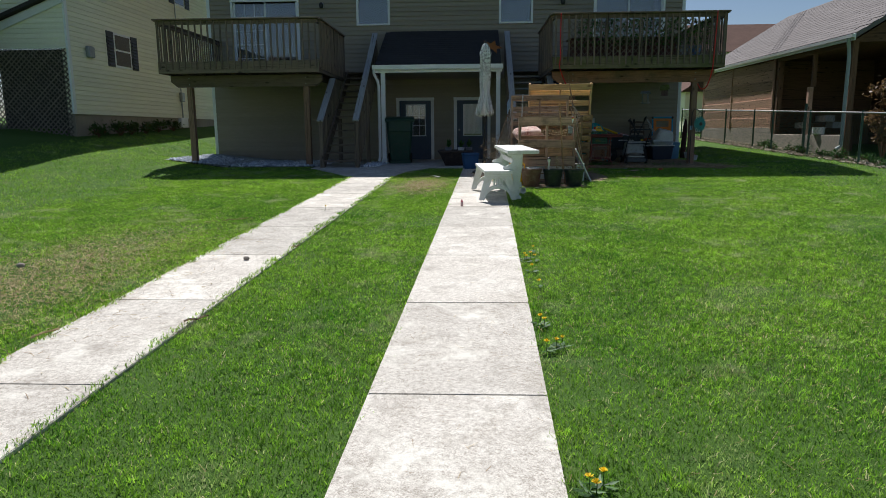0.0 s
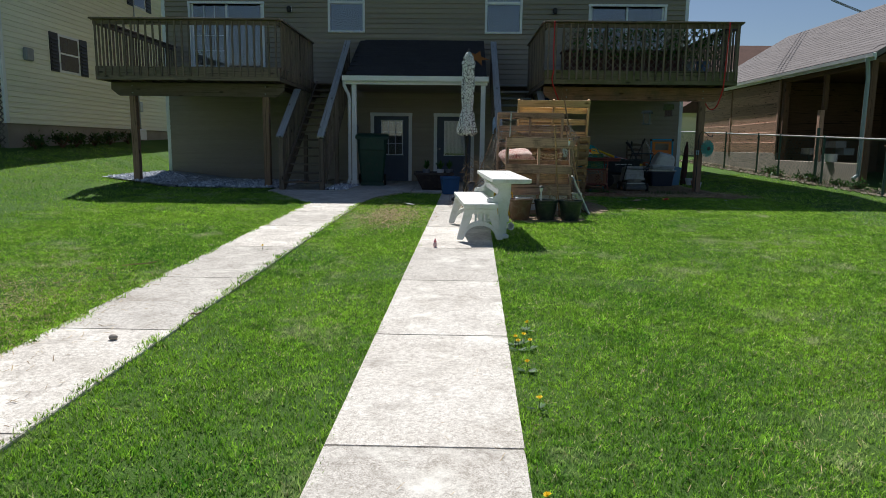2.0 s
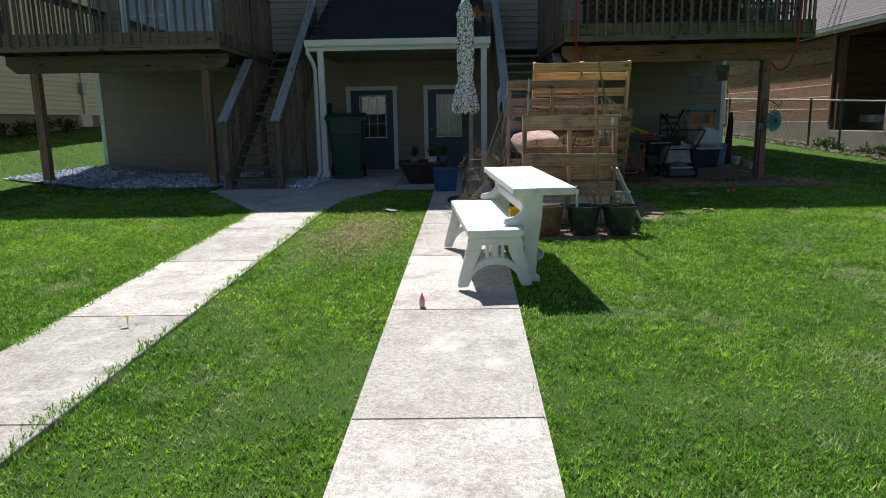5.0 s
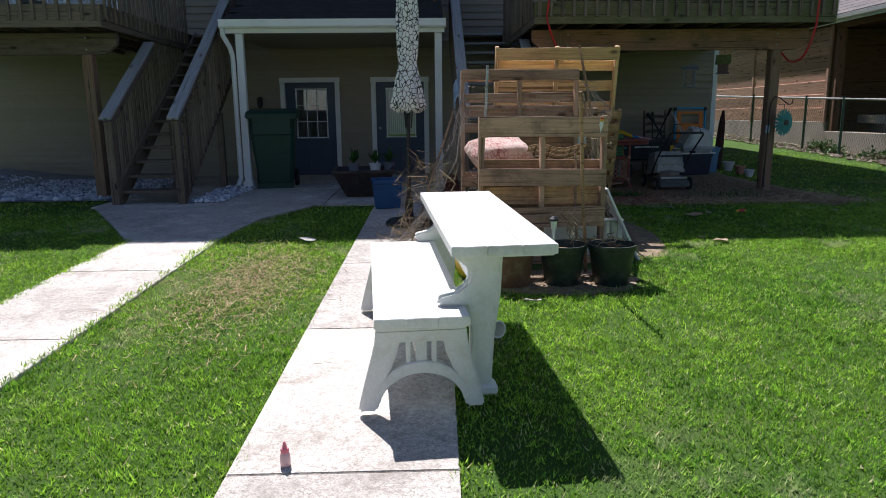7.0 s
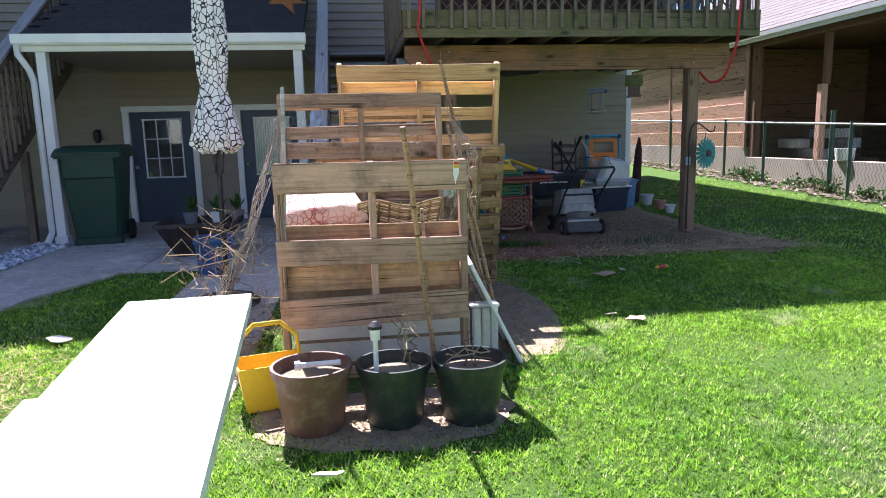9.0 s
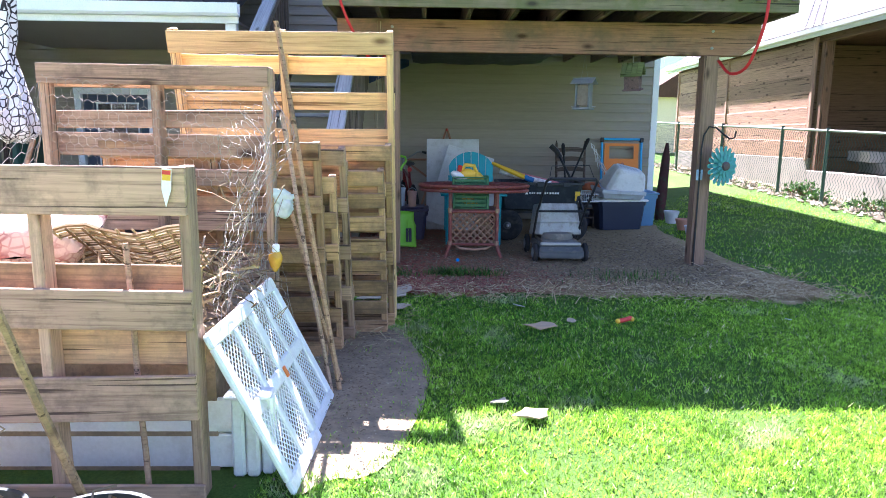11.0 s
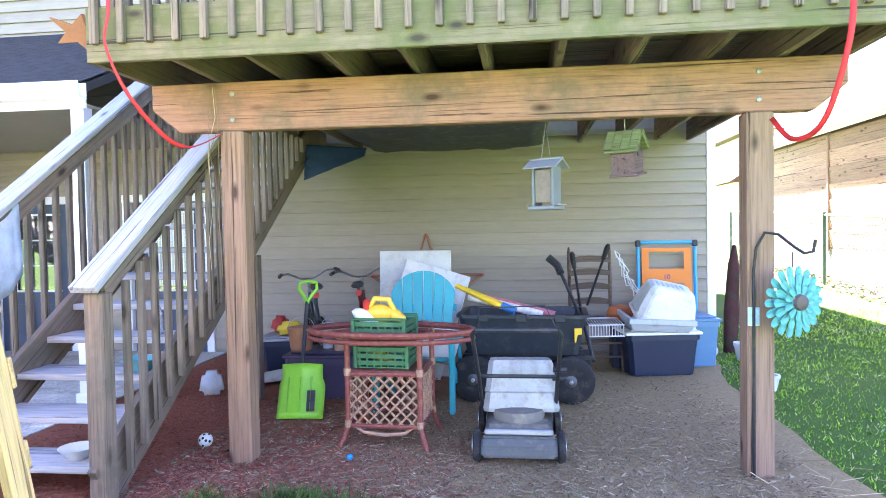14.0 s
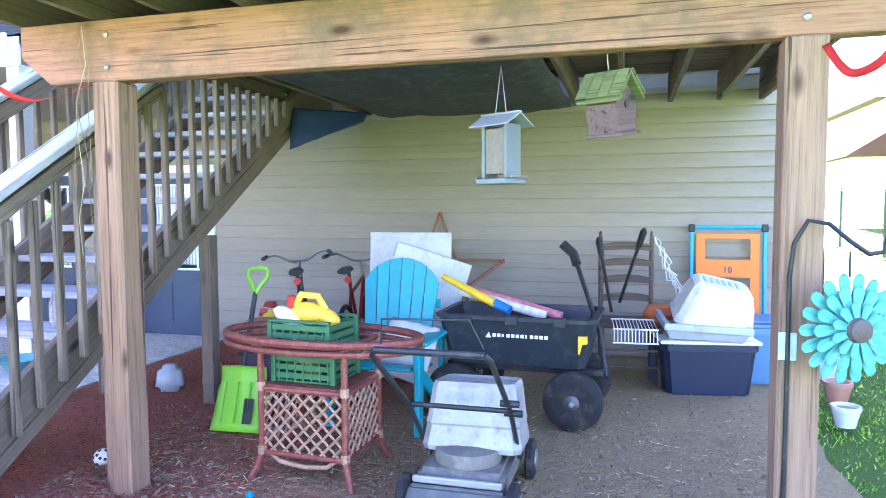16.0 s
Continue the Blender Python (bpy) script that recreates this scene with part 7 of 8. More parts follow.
# ball-toss target
M_ORANGE = plain("orange_nylon_sheet", (0.75, 0.22, 0.03), 0.6, var=0.08)
M_SKYBLUE = plain("sky_blue_pipe", (0.02, 0.36, 0.68), 0.4, var=0.06)
tg = thing("toss_target", "orange nylon ball-toss target in a blue pipe frame", "game")
TW, TH = 0.58, 1.2
hl = [(0.11, 0.47, 0.92, 1.1), (0.11, 0.47, 0.52, 0.77), (0.11, 0.47, 0.14, 0.4)]
xs, zs = sorted({0.04, TW - 0.04, 0.11, 0.47}), sorted({0.08, TH - 0.06, *[v for h in hl for v in h[2:]]})
bm = bmesh.new()
for a, b in zip(xs, xs[1:]):
    for c2, d2 in zip(zs, zs[1:]):
        if not any(h[0] < (a + b) / 2 < h[1] and h[2] < (c2 + d2) / 2 < h[3] for h in hl):
            add_box(bm, a, b, -0.004, 0.004, c2, d2)
bmesh.ops.remove_doubles(bm, verts=bm.verts[:], dist=0.0005)
part("sheet", bm, M_ORANGE, tg)
for x in (0, TW):
    bm = bmesh.new()
    tube(bm, [(x, 0, 0), (x, 0, TH - 0.03)], 0.017, 10)
    part("upright", bm, M_SKYBLUE, tg, smooth=True)
    block("elbow", x - 0.026, x + 0.026, -0.026, 0.026, TH - 0.045, TH + 0.022, M_BLACK, tg, 0.008)
    block("elbow", x - 0.026, x + 0.026, -0.026, 0.026, 0.0, 0.06, M_BLACK, tg, 0.008)
for z in (TH, 0.04):
    bm = bmesh.new()
    tube(bm, [(0.02, 0, z), (TW - 0.02, 0, z)], 0.017, 10)
    part("crossbar", bm, M_SKYBLUE, tg, smooth=True)
for txt, z in (("10", 0.81),):
    cu = bpy.data.curves.new("score", "FONT")
    cu.body, cu.size, cu.align_x, cu.extrude = txt, 0.075, "CENTER", 0.001
    tmp = bpy.data.objects.new("score", cu)
    me = bpy.data.meshes.new_from_object(tmp)
    me.materials.append(plain("dark_blue_print", (0.02, 0.05, 0.2), 0.6))
    put("score_number", me, pose(TW / 2, -0.006, z, 90), tg)
tg.matrix_basis = pose(5.31, 20.3, GB + 0.01, -4, 0, 0)

# wooden star
M_STARW = timber("red_brown_star_lath", (0.36, 0.18, 0.1), (0.2, 0.09, 0.05))
star = thing("wooden_star", "large lath star with red berries on the siding", "ornament")
pts = [(0.66 * math.sin(2 * math.pi * k / 5), 0.66 * math.cos(2 * math.pi * k / 5)) for k in range(5)]
for k in range(5):
    p, q = pts[k], pts[(k + 2) % 5]
    board("lath", (p[0], -0.006 * k, p[1]), (q[0], -0.006 * k, q[1]), 0.012, 0.03, M_STARW, star)
for k in range(5):
    bm = bmesh.new()
    bmesh.ops.create_icosphere(bm, subdivisions=1, radius=0.016)
    o = part("berry", bm, M_TOYRED, star)
    o.matrix_basis = Matrix.Translation((pts[k][0] * 0.96, -0.04, pts[k][1] * 0.96))
star.matrix_basis = pose(3.04, 20.43, GB + 0.68, 0, 0, 0)


def bicycle(at, col, label):
    b = thing("bicycle", label, "bicycle", "bicycles")
    m = plain("bike_paint_" + label.split()[0], col, 0.4, 0.3)
    for x in (-0.45, 0.45):
        bm = bmesh.new()
        tube(bm, [(x + 0.28 * math.cos(a), 0, 0.3 + 0.28 * math.sin(a)) for a in (2 * math.pi * k / 30 for k in range(30))], 0.02, 6, closed=True)
        w = part("wheel", bm, M_RUBBER, b, smooth=True)
        bm = bmesh.new()
        for k in range(12):
            a = 2 * math.pi * k / 12
            tube(bm, [(x, 0.01 * (-1) ** k, 0.3), (x + 0.27 * math.cos(a), 0, 0.3 + 0.27 * math.sin(a))], 0.002, 3)
        part("spokes", bm, M_STEEL, w)
    bm = bmesh.new()
    for p, q in (((-0.45, 0, 0.3), (-0.05, 0, 0.32)), ((-0.45, 0, 0.3), (-0.18, 0, 0.68)), ((-0.05, 0, 0.32), (-0.18, 0, 0.68)), ((-0.05, 0, 0.32), (0.3, 0, 0.7)), ((-0.18, 0, 0.66), (0.3, 0, 0.74)), ((0.3, 0, 0.78), (0.45, 0, 0.3)), ((-0.18, 0, 0.66), (-0.21, 0, 0.84))):
        tube(bm, [p, q], 0.016, 6)
    part("frame", bm, m, b, smooth=True)
    bm = bmesh.new()
    tube(bm, [(-0.36, 0, 0.86), (-0.26, 0, 0.87), (-0.1, 0, 0.85)], [0.06, 0.06, 0.02], 8, flat=0.45)
    part("saddle", bm, M_BLACK, b, smooth=True)
    bm = bmesh.new()
    tube(bm, [(0.3, 0, 0.76), (0.28, 0, 0.9)], 0.014, 6)
    tube(bm, [(0.18, -0.28, 0.97), (0.24, -0.2, 0.98), (0.29, -0.06, 0.9), (0.29, 0.06, 0.9), (0.24, 0.2, 0.98), (0.18, 0.28, 0.97)], 0.012, 6)
    part("handlebar", bm, M_STEEL, b, smooth=True)
    for s in (-1, 1):
        bm = bmesh.new()
        tube(bm, [(0.1, 0.29 * s, 0.965), (0.2, 0.27 * s, 0.975)], 0.018, 8)
        part("grip", bm, M_BLACK, b, smooth=True)
    bm = bmesh.new()
    lathe(bm, [(0.1, -0.008), (0.1, 0.008)], 20, m=pose(-0.05, -0.03, 0.32, 90))
    part("chainring", bm, M_STEEL, b)
    bm = bmesh.new()
    lathe(bm, [(0.03, 0), (0.03, 0.02)], 10, m=pose(-0.24, 0, 0.78, 0, -90, 0))
    part("reflector", bm, M_TOYRED, b)
    b.matrix_basis = at
    return b


bicycle(pose(2.12, 19.45, GB + 0.01, -5, 0, 115), (0.04, 0.05, 0.06), "dark bicycle parked against the siding")
bicycle(pose(2.55, 19.65, GB + 0.01, -5, 0, 100), (0.2, 0.02, 0.02), "red child bicycle parked behind boards")

# pots and pails on the purple tote
for x, y, r, h, col, lab in ((2.25, 18.5, 0.11, 0.18, (0.35, 0.16, 0.08), "terracotta coloured pail on the tote"), (2.58, 18.5, 0.055, 0.17, (0.45, 0.25, 0.18), "tall pink and brown cup on the tote"), (2.45, 18.6, 0.05, 0.2, (0.5, 0.55, 0.58), "clear plastic jug on the tote")):
    p = thing("pail", lab, "container", "containers on the tote")
    bm = bmesh.new()
    lathe(bm, [(r * 0.8, 0), (r, h), (r * 1.06, h), (r * 1.06, h + 0.012), (r * 0.93, h + 0.012), (r * 0.75, 0.02)], 18)
    part("cup", bm, plain("pail_" + lab.split()[0], col, 0.5, var=0.25, scale=12), p, smooth=True)
    bm = bmesh.new()
    tube(bm, [(r * math.cos(a), 0, h + r * 0.9 * math.sin(a)) for a in (math.pi * k / 10 for k in range(11))], 0.004, 5)
    part("handle", bm, M_STEEL, p, smooth=True)
    p.matrix_basis = pose(x, y, GB + 0.012 + 0.385, 0, 0, 30)
for x, y, z, sx, sy, sz, col, lab in ((1.72, 18.65, 0, 0.16, 0.12, 0.24, (0.7, 0.45, 0.03), "yellow jug under the stairs"), (1.78, 19.55, 0.355, 0.3, 0.2, 0.12, (0.75, 0.55, 0.05), "yellow toy tray on a tote"), (1.62, 19.7, 0.355, 0.2, 0.2, 0.16, (0.5, 0.06, 0.05), "red plastic toy on a tote"), (2.05, 20.2, 0, 0.3, 0.2, 0.3, (0.05, 0.05, 0.06), "dark box by the siding"), (1.45, 18.5, 0, 0.2, 0.16, 0.2, (0.5, 0.52, 0.55), "grey plastic bag of oddments under the stairs")):
    bm = bmesh.new()
    bmesh.ops.create_cube(bm, size=1)
    bmesh.ops.scale(bm, vec=(sx, sy, sz), verts=bm.verts)
    bmesh.ops.bevel(bm, geom=bm.edges[:], offset=0.04, segments=3, affect="EDGES")
    for v in bm.verts:
        v.co.x *= 1 - 0.25 * (v.co.z / sz + 0.5)
        v.co += 0.012 * Vector((noise.noise(v.co * 9), noise.noise(v.co * 9 + Vector((5, 0, 0))), 0))
    o = part("jug", bm, plain("plastic_" + lab.split()[0] + lab.split()[1], col, 0.45), smooth="all")
    o.matrix_basis = pose(x, y, GB + 0.012 + z + sz / 2, 0, 0, 20)
    tagged(o, lab, "container", "oddments by the stairs")

# sled lying below the stairs
bm = bmesh.new()
extrude_poly(bm, [(-0.3, 0), (0.35, 0), (0.45, 0.06), (0.45, 0.08), (-0.3, 0.03)], "y", -0.18, 0.18)
o = part("board_scrap", softened(bm, 0.008, 1), M_FOAM)
o.matrix_basis = pose(2.0, 19.0, GB + 0.07, 0, -6, 10)
tagged(o, "pale plastic sled propped under the stairs", "sled")
block("log", 1.75, 2.25, 18.95, 19.1, GB + 0.0, GB + 0.075, M_SHEDDARK, None, 0.02)
tagged(bpy.data.objects["log"], "dark timber offcut under the sled", "timber")

# bird feeder and birdhouse on the beam
M_SLATE = plain("slate_grey_paint", (0.16, 0.18, 0.19), 0.6, var=0.1)
fd = thing("bird_feeder", "grey metal house-shaped bird feeder hanging from the beam", "bird feeder")
for s in (-1, 1):
    board("roof_panel", (-0.13, 0.0 + 0.045 * s, 0.2), (0.13, 0.0 + 0.045 * s, 0.2), 0.13, 0.008, plain("pale_grey_roof", (0.32, 0.34, 0.36), 0.5, 0.3), fd, up=(0, 0.55 * s, 1))
for x in (-0.075, 0.075):
    block("end_panel", x - 0.01, x + 0.01, -0.055, 0.055, -0.06, 0.18, M_SLATE, fd)
for y in (-0.045, 0.045):
    block("side_window", -0.06, 0.06, y - 0.002, y + 0.002, -0.04, 0.16, plain("seed_behind_plastic", (0.17, 0.14, 0.1), 0.45, var=0.3, scale=25), fd)
block("tray", -0.1, 0.1, -0.08, 0.08, -0.085, -0.062, M_SLATE, fd)
for s in (-1, 1):
    bm = bmesh.new()
    tube(bm, [(0.12 * s, -0.06, -0.055), (0.12 * s, 0.06, -0.055)], 0.005, 6)
    part("perch", bm, M_STEEL, fd)
bm = bmesh.new()
tube(bm, [(-0.04, 0, 0.21), (0, 0, 0.44), (0.04, 0, 0.21)], 0.003, 5)
part("hanger", bm, M_STEEL, fd)
fd.matrix_basis = pose(4.25, 17.08, 2.13, 0, 0, -32) @ Matrix.Diagonal((0.85, 0.85, 0.95, 1))
bh = thing("birdhouse", "small wooden birdhouse with mossy green roof", "birdhouse")
M_MOSSY = timber("mossy_green_board", (0.14, 0.165, 0.06), (0.07, 0.08, 0.03), rand=0.15)
M_PLUM = timber("worn_plum_board", (0.17, 0.105, 0.1), (0.09, 0.055, 0.05))
for s in (-1, 1):
    board("roof_panel", (0.055 * s, -0.11, 0.17), (0.055 * s, 0.11, 0.17), 0.17, 0.014, M_MOSSY, bh, up=(0.85 * s, 0, 0.8))
    for k in range(4):
        board("shake", (0.055 * s + 0.012 * s, -0.11 + 0.055 * k, 0.185), (0.055 * s + 0.012 * s, -0.0565 + 0.055 * k, 0.185), 0.15, 0.01, M_MOSSY, bh, up=(0.85 * s, 0, 0.8))
bm = bmesh.new()
extrude_poly(bm, [(-0.075, -0.03), (0.075, -0.03), (0.09, 0.1), (0, 0.2), (-0.09, 0.1)], "y", -0.075, 0.075)
part("body", bm, M_PLUM, bh)
bm = bmesh.new()
lathe(bm, [(0.018, 0), (0.018, 0.006), (0.001, 0.006)], 14, m=pose(0, -0.075, 0.09, 90))
part("entrance", bm, M_BLACK, bh)
block("base", -0.09, 0.09, -0.095, 0.095, -0.045, -0.03, M_PLUM, bh)
bm = bmesh.new()
tube(bm, [(0, 0, 0.23), (0, 0, 0.34)], 0.003, 5)
part("hanger", bm, M_STEEL, bh)
bh.matrix_basis = pose(4.71, 17.05, 2.275, 0, -9, 62) @ Matrix.Diagonal((0.9, 0.9, 0.9, 1))

# metal flower on a hook
M_FLOWER = plain("teal_enamel_petal", (0.08, 0.34, 0.32), 0.55, 0.1, var=0.15, dirt=(0.1, 0.3, 0.28))
fl = thing("metal_flower", "teal enamelled metal flower hanging from a hook", "ornament")
for ring_i, (n_p, r0, r1, yy) in enumerate(((18, 0.05, 0.22, 0.012), (15, 0.04, 0.175, -0.008), (11, 0.03, 0.115, -0.026))):
    for k in range(n_p):
        a = 2 * math.pi * (k + 0.5 * (ring_i % 2)) / n_p
        bm = bmesh.new()
        wmax = 0.025 if ring_i < 2 else 0.02
        outline = [(r0, 0.01), (r0 + 0.5 * (r1 - r0), wmax * 0.8), (r0 + 0.8 * (r1 - r0), wmax), (r1 - 0.01, wmax * 0.75), (r1, 0.0)]
        lft = [bm.verts.new((r, yy - 0.005, w)) for r, w in outline]
        rgt = [bm.verts.new((r, yy - 0.005, -w)) for r, w in outline[:-1]]
        cen = [bm.verts.new((r, yy, 0)) for r, w in outline[:-1]]
        for i in range(3):
            bm.faces.new((lft[i], lft[i + 1], cen[i + 1], cen[i]))
            bm.faces.new((cen[i], cen[i + 1], rgt[i + 1], rgt[i]))
        bm.faces.new((lft[3], lft[4], cen[3]))
        bm.faces.new((cen[3], lft[4], rgt[3]))
        bmesh.ops.rotate(bm, cent=(0, 0, 0), matrix=Matrix.Rotation(a, 3, "Y"), verts=bm.verts)
        bmesh.ops.solidify(bm, geom=bm.faces[:], thickness=0.002)
        part("petal", bm, M_FLOWER, fl)
bm = bmesh.new()
lathe(bm, [(0.05, 0.0), (0.045, 0.02), (0.02, 0.03), (0.001, 0.03)], 20, m=pose(0, -0.03, 0, 90))
part("centre", bm, plain("dark_rust_centre", (0.13, 0.1, 0.09), 0.7, 0.3, fine=120, bump=0.5), fl, smooth=True)
bm = bmesh.new()
tube(bm, [(0, 0.015, 0.2), (0, 0.015, 0.3)], 0.004, 5)
part("stem", bm, M_BLACK, fl)
fl.matrix_basis = pose(5.5, 16.74, 1.54, 0, 0, 24) @ Matrix.Diagonal((0.86, 1, 0.86, 1))
bm = bmesh.new()
tube(bm, [(5.33, 16.84, 0.55), (5.33, 16.84, 1.7), (5.34, 16.83, 1.82), (5.38, 16.82, 1.9), (5.44, 16.8, 1.89), (5.5, 16.77, 1.83), (5.55, 16.75, 1.79), (5.59, 16.74, 1.8), (5.6, 16.74, 1.86)], 0.008, 8)
tagged(part("hook", bm, M_BLACK, smooth=True), "black iron shepherd's hook fixed to the deck post", "hook")
block("post_label", 5.3, 5.36, 16.842, 16.848, 1.4, 1.5, plain("pale_blue_label", (0.45, 0.62, 0.75), 0.6, var=0.3, scale=30), None, 0.002)
tagged(bpy.data.objects["post_label"], "pale blue paper label stapled to the deck post", "label")

# red straps
def strap(pts, label):
    sm = []
    for i in range(len(pts) - 1):
        p0, p1, p2, p3 = (Vector(pts[max(0, min(len(pts) - 1, i + d))]) for d in (-1, 0, 1, 2))
        for k in range(6):
            t = k / 6
            sm.append(0.5 * ((2 * p1) + (p2 - p0) * t + (2 * p0 - 5 * p1 + 4 * p2 - p3) * t * t + (3 * p1 - p0 - 3 * p2 + p3) * t ** 3))
    sm.append(Vector(pts[-1]))
    bm = bmesh.new()
    prev = None
    for i, p in enumerate(sm):
        d = (sm[min(i + 1, len(sm) - 1)] - sm[max(i - 1, 0)]).normalized()
        s = d.cross(Vector((0.3, 1, 0))).normalized()
        s = (s + 0.35 * math.sin(i * 0.25) * Vector((0, 1, 0))).normalized() * 0.013
        pair = (bm.verts.new(p - s), bm.verts.new(p + s))
        if prev:
            bm.faces.new((prev[0], prev[1], pair[1], pair[0]))
        prev = pair
    o = part("strap", bm, M_RED, smooth="all")
    o.modifiers.new("thick", "SOLIDIFY").thickness = 0.002
    return tagged(o, label, "strap", "red straps")


strap([(2.04, 16.24, 4.08), (2.04, 16.28, 3.5), (2.05, 16.29, 3.1), (2.03, 16.29, 2.9), (2.14, 16.35, 2.62), (2.28, 16.55, 2.42), (2.38, 16.83, 2.52)], "red webbing strap drooping from deck rail to post")
strap([(5.6, 16.24, 4.08), (5.59, 16.28, 3.4), (5.58, 16.29, 3.05), (5.56, 16.29, 2.75), (5.5, 16.4, 2.42), (5.44, 16.6, 2.36), (5.42, 16.83, 2.5)], "red webbing strap hanging from deck to post")

# tarp and bag below the joists
bm = bmesh.new()
tvv = [[bm.verts.new((2.55 + 1.75 * i / 14, 17.35 + 2.75 * j / 14, 2.8 - 0.06 * math.sin(math.pi * i / 14) ** 0.5 * (0.55 + 0.45 * math.sin(math.pi * j / 14)) + 0.025 * noise.noise((i * 0.6, j * 0.6, 2)))) for i in range(15)] for j in range(15)]
for j in range(14):
    for i in range(14):
        bm.faces.new((tvv[j][i], tvv[j][i + 1], tvv[j + 1][i + 1], tvv[j + 1][i]))
o = part("tarp", bm, plain("black_green_tarp", (0.02, 0.035, 0.035), 0.6, var=0.3, dirt=(0.1, 0.12, 0.12)), smooth="all")
o.modifiers.new("thick", "SOLIDIFY").thickness = 0.006
tagged(o, "sagging dark tarpaulin slung under the deck joists", "tarpaulin")
bm = bmesh.new()
NB = 10
bv = [[bm.verts.new((2.0 + 0.5 * i / NB + 0.02 * noise.noise((i, j, 5)), 19.5 + 0.45 * i / NB - 0.1 * j / NB + 0.05 * noise.noise((i * 0.7, j * 0.7, 3)), 2.8 - 0.36 * (j / NB) * (1 - 0.75 * i / NB))) for i in range(NB + 1)] for j in range(NB + 1)]
for j in range(NB):
    for i in range(NB):
        bm.faces.new((bv[j][i], bv[j][i + 1], bv[j + 1][i + 1], bv[j + 1][i]))
o = part("tarp_corner", bm, plain("blue_tarp_cloth", (0.02, 0.045, 0.16), 0.6, var=0.3), smooth="all")
o.modifiers.new("thick", "SOLIDIFY").thickness = 0.004
tagged(o, "blue tarp corner drooping below the deck", "tarpaulin")
bm = bmesh.new()
rng = random.Random(8)
for k in range(4):
    x = 2.3 + 0.012 * k
    tube(bm, bent((x, 16.84, 2.8), (x + rng.uniform(-0.04, 0.04), 16.83, 2.0 - rng.uniform(0, 0.35)), 6, 0.03, rng), 0.002, 4)
tagged(part("hanging_vine", bm, M_STALK), "dry vine stems dangling from the deck beam", "plants", kind="stuff")

# things along the deck front
tl = thing("trellis", "crossed wooden lattice panel behind the deck balusters", "trellis")
for k in range(4):
    part("lattice", lattice_wires(bmesh.new(), 2.3 + 0.85 * k, 3.14 + 0.85 * k, 3.13, 3.95, 0.14, 0.009, 16.62), M_DECK, tl)
for k in range(5):
    block("upright", 2.28 + 0.85 * k, 2.31 + 0.85 * k, 16.6, 16.63, 3.12, 3.98, M_DECK, tl)


def leaf_mass(name, n, lo, hi, size, m, label, seed, parent=None):
    rng = np.random.default_rng(seed)
    verts, faces = [], []
    for _ in range(n):
        c = Vector([rng.uniform(a, b) for a, b in zip(lo, hi)])
        d = Vector(rng.normal(0, 1, 3)).normalized()
        s = d.cross(Vector(rng.normal(0, 1, 3))).normalized()
        l = size * rng.uniform(0.5, 1.3)
        k = len(verts)
        verts += [tuple(c - d * l), tuple(c + s * l * 0.4), tuple(c + d * l), tuple(c - s * l * 0.4)]
        faces += [(k, k + 1, k + 2, k + 3)]
    o = raw(name, verts, faces, m, parent)
    return tagged(o, label, "plants", kind="stuff") if not parent else o


leaf_mass("ivy_screen", 1400, (2.5, 16.6, 3.4), (5.6, 16.72, 4.0), 0.05, M_LEAF, "dark ivy leaves trailing through the trellis", 61)
M_DECKBOX = plain("dark_red_brown_box", (0.1, 0.04, 0.035), 0.7)
chest = thing("deck_chest", "long dark red storage chest on the deck", "chest")
block("body", 2.35, 4.9, 16.95, 17.35, 3.126, 3.56, M_DECKBOX, chest, 0.02)
block("lid", 2.32, 4.93, 16.92, 17.38, 3.565, 3.62, M_DECKBOX, chest, 0.015)
for x, col in ((5.1, (0.5, 0.52, 0.56)), (5.4, (0.12, 0.2, 0.4))):
    bm = bmesh.new()
    lathe(bm, [(0.1, 0), (0.14, 0.25), (0.15, 0.28), (0.12, 0.28)], 16)
    o = part("planter_pot", bm, plain("deck_pot", col, 0.6), smooth=True)
    o.matrix_basis = pose(x, 17.1, 3.126)
    tagged(o, "round pot standing on the raised deck", "pot", "deck pots")

# by the house corner
for x, y, r, h, col, lab in ((6.1, 18.85, 0.08, 0.13, (0.6, 0.62, 0.62), "white ceramic pot beside the deck post"), (6.2, 19.4, 0.09, 0.15, (0.42, 0.2, 0.13), "clay pot beside the house corner"), (6.3, 20.1, 0.1, 0.18, (0.55, 0.55, 0.53), "pale pot by the downspout")):
    p = thing("flower_pot", lab, "pot", "pots by the corner")
    bm = bmesh.new()
    lathe(bm, [(r * 0.7, 0), (r, h * 0.8), (r * 1.08, h * 0.82), (r * 1.08, h), (r * 0.9, h), (r * 0.6, 0.03)], 18)
    part("pot", bm, plain("pot_" + lab.split()[0] + lab.split()[1], col, 0.6), p, smooth=True)
    bm = bmesh.new()
    lathe(bm, [(r * 0.9, h * 0.85), (0.001, h * 0.87)], 14, caps=False)
    part("soil", bm, M_DIRT, p)
    p.matrix_basis = pose(x, y, gz(x, y) + 0.015)
bm = bmesh.new()
tube(bm, [(6.32, 20.65, 0.55), (6.33, 20.63, 1.0), (6.35, 20.62, 1.5), (6.36, 20.62, 1.72)], [0.07, 0.08, 0.06, 0.02], 12)
tagged(part("closed_umbrella", bm, plain("dark_red_green_cloth", (0.06, 0.02, 0.02), 0.9, var=0.6, scale=4, dirt=(0.02, 0.07, 0.03)), smooth=True), "dark red and green furled cloth bundle at the house corner", "umbrella")
bm = bmesh.new()
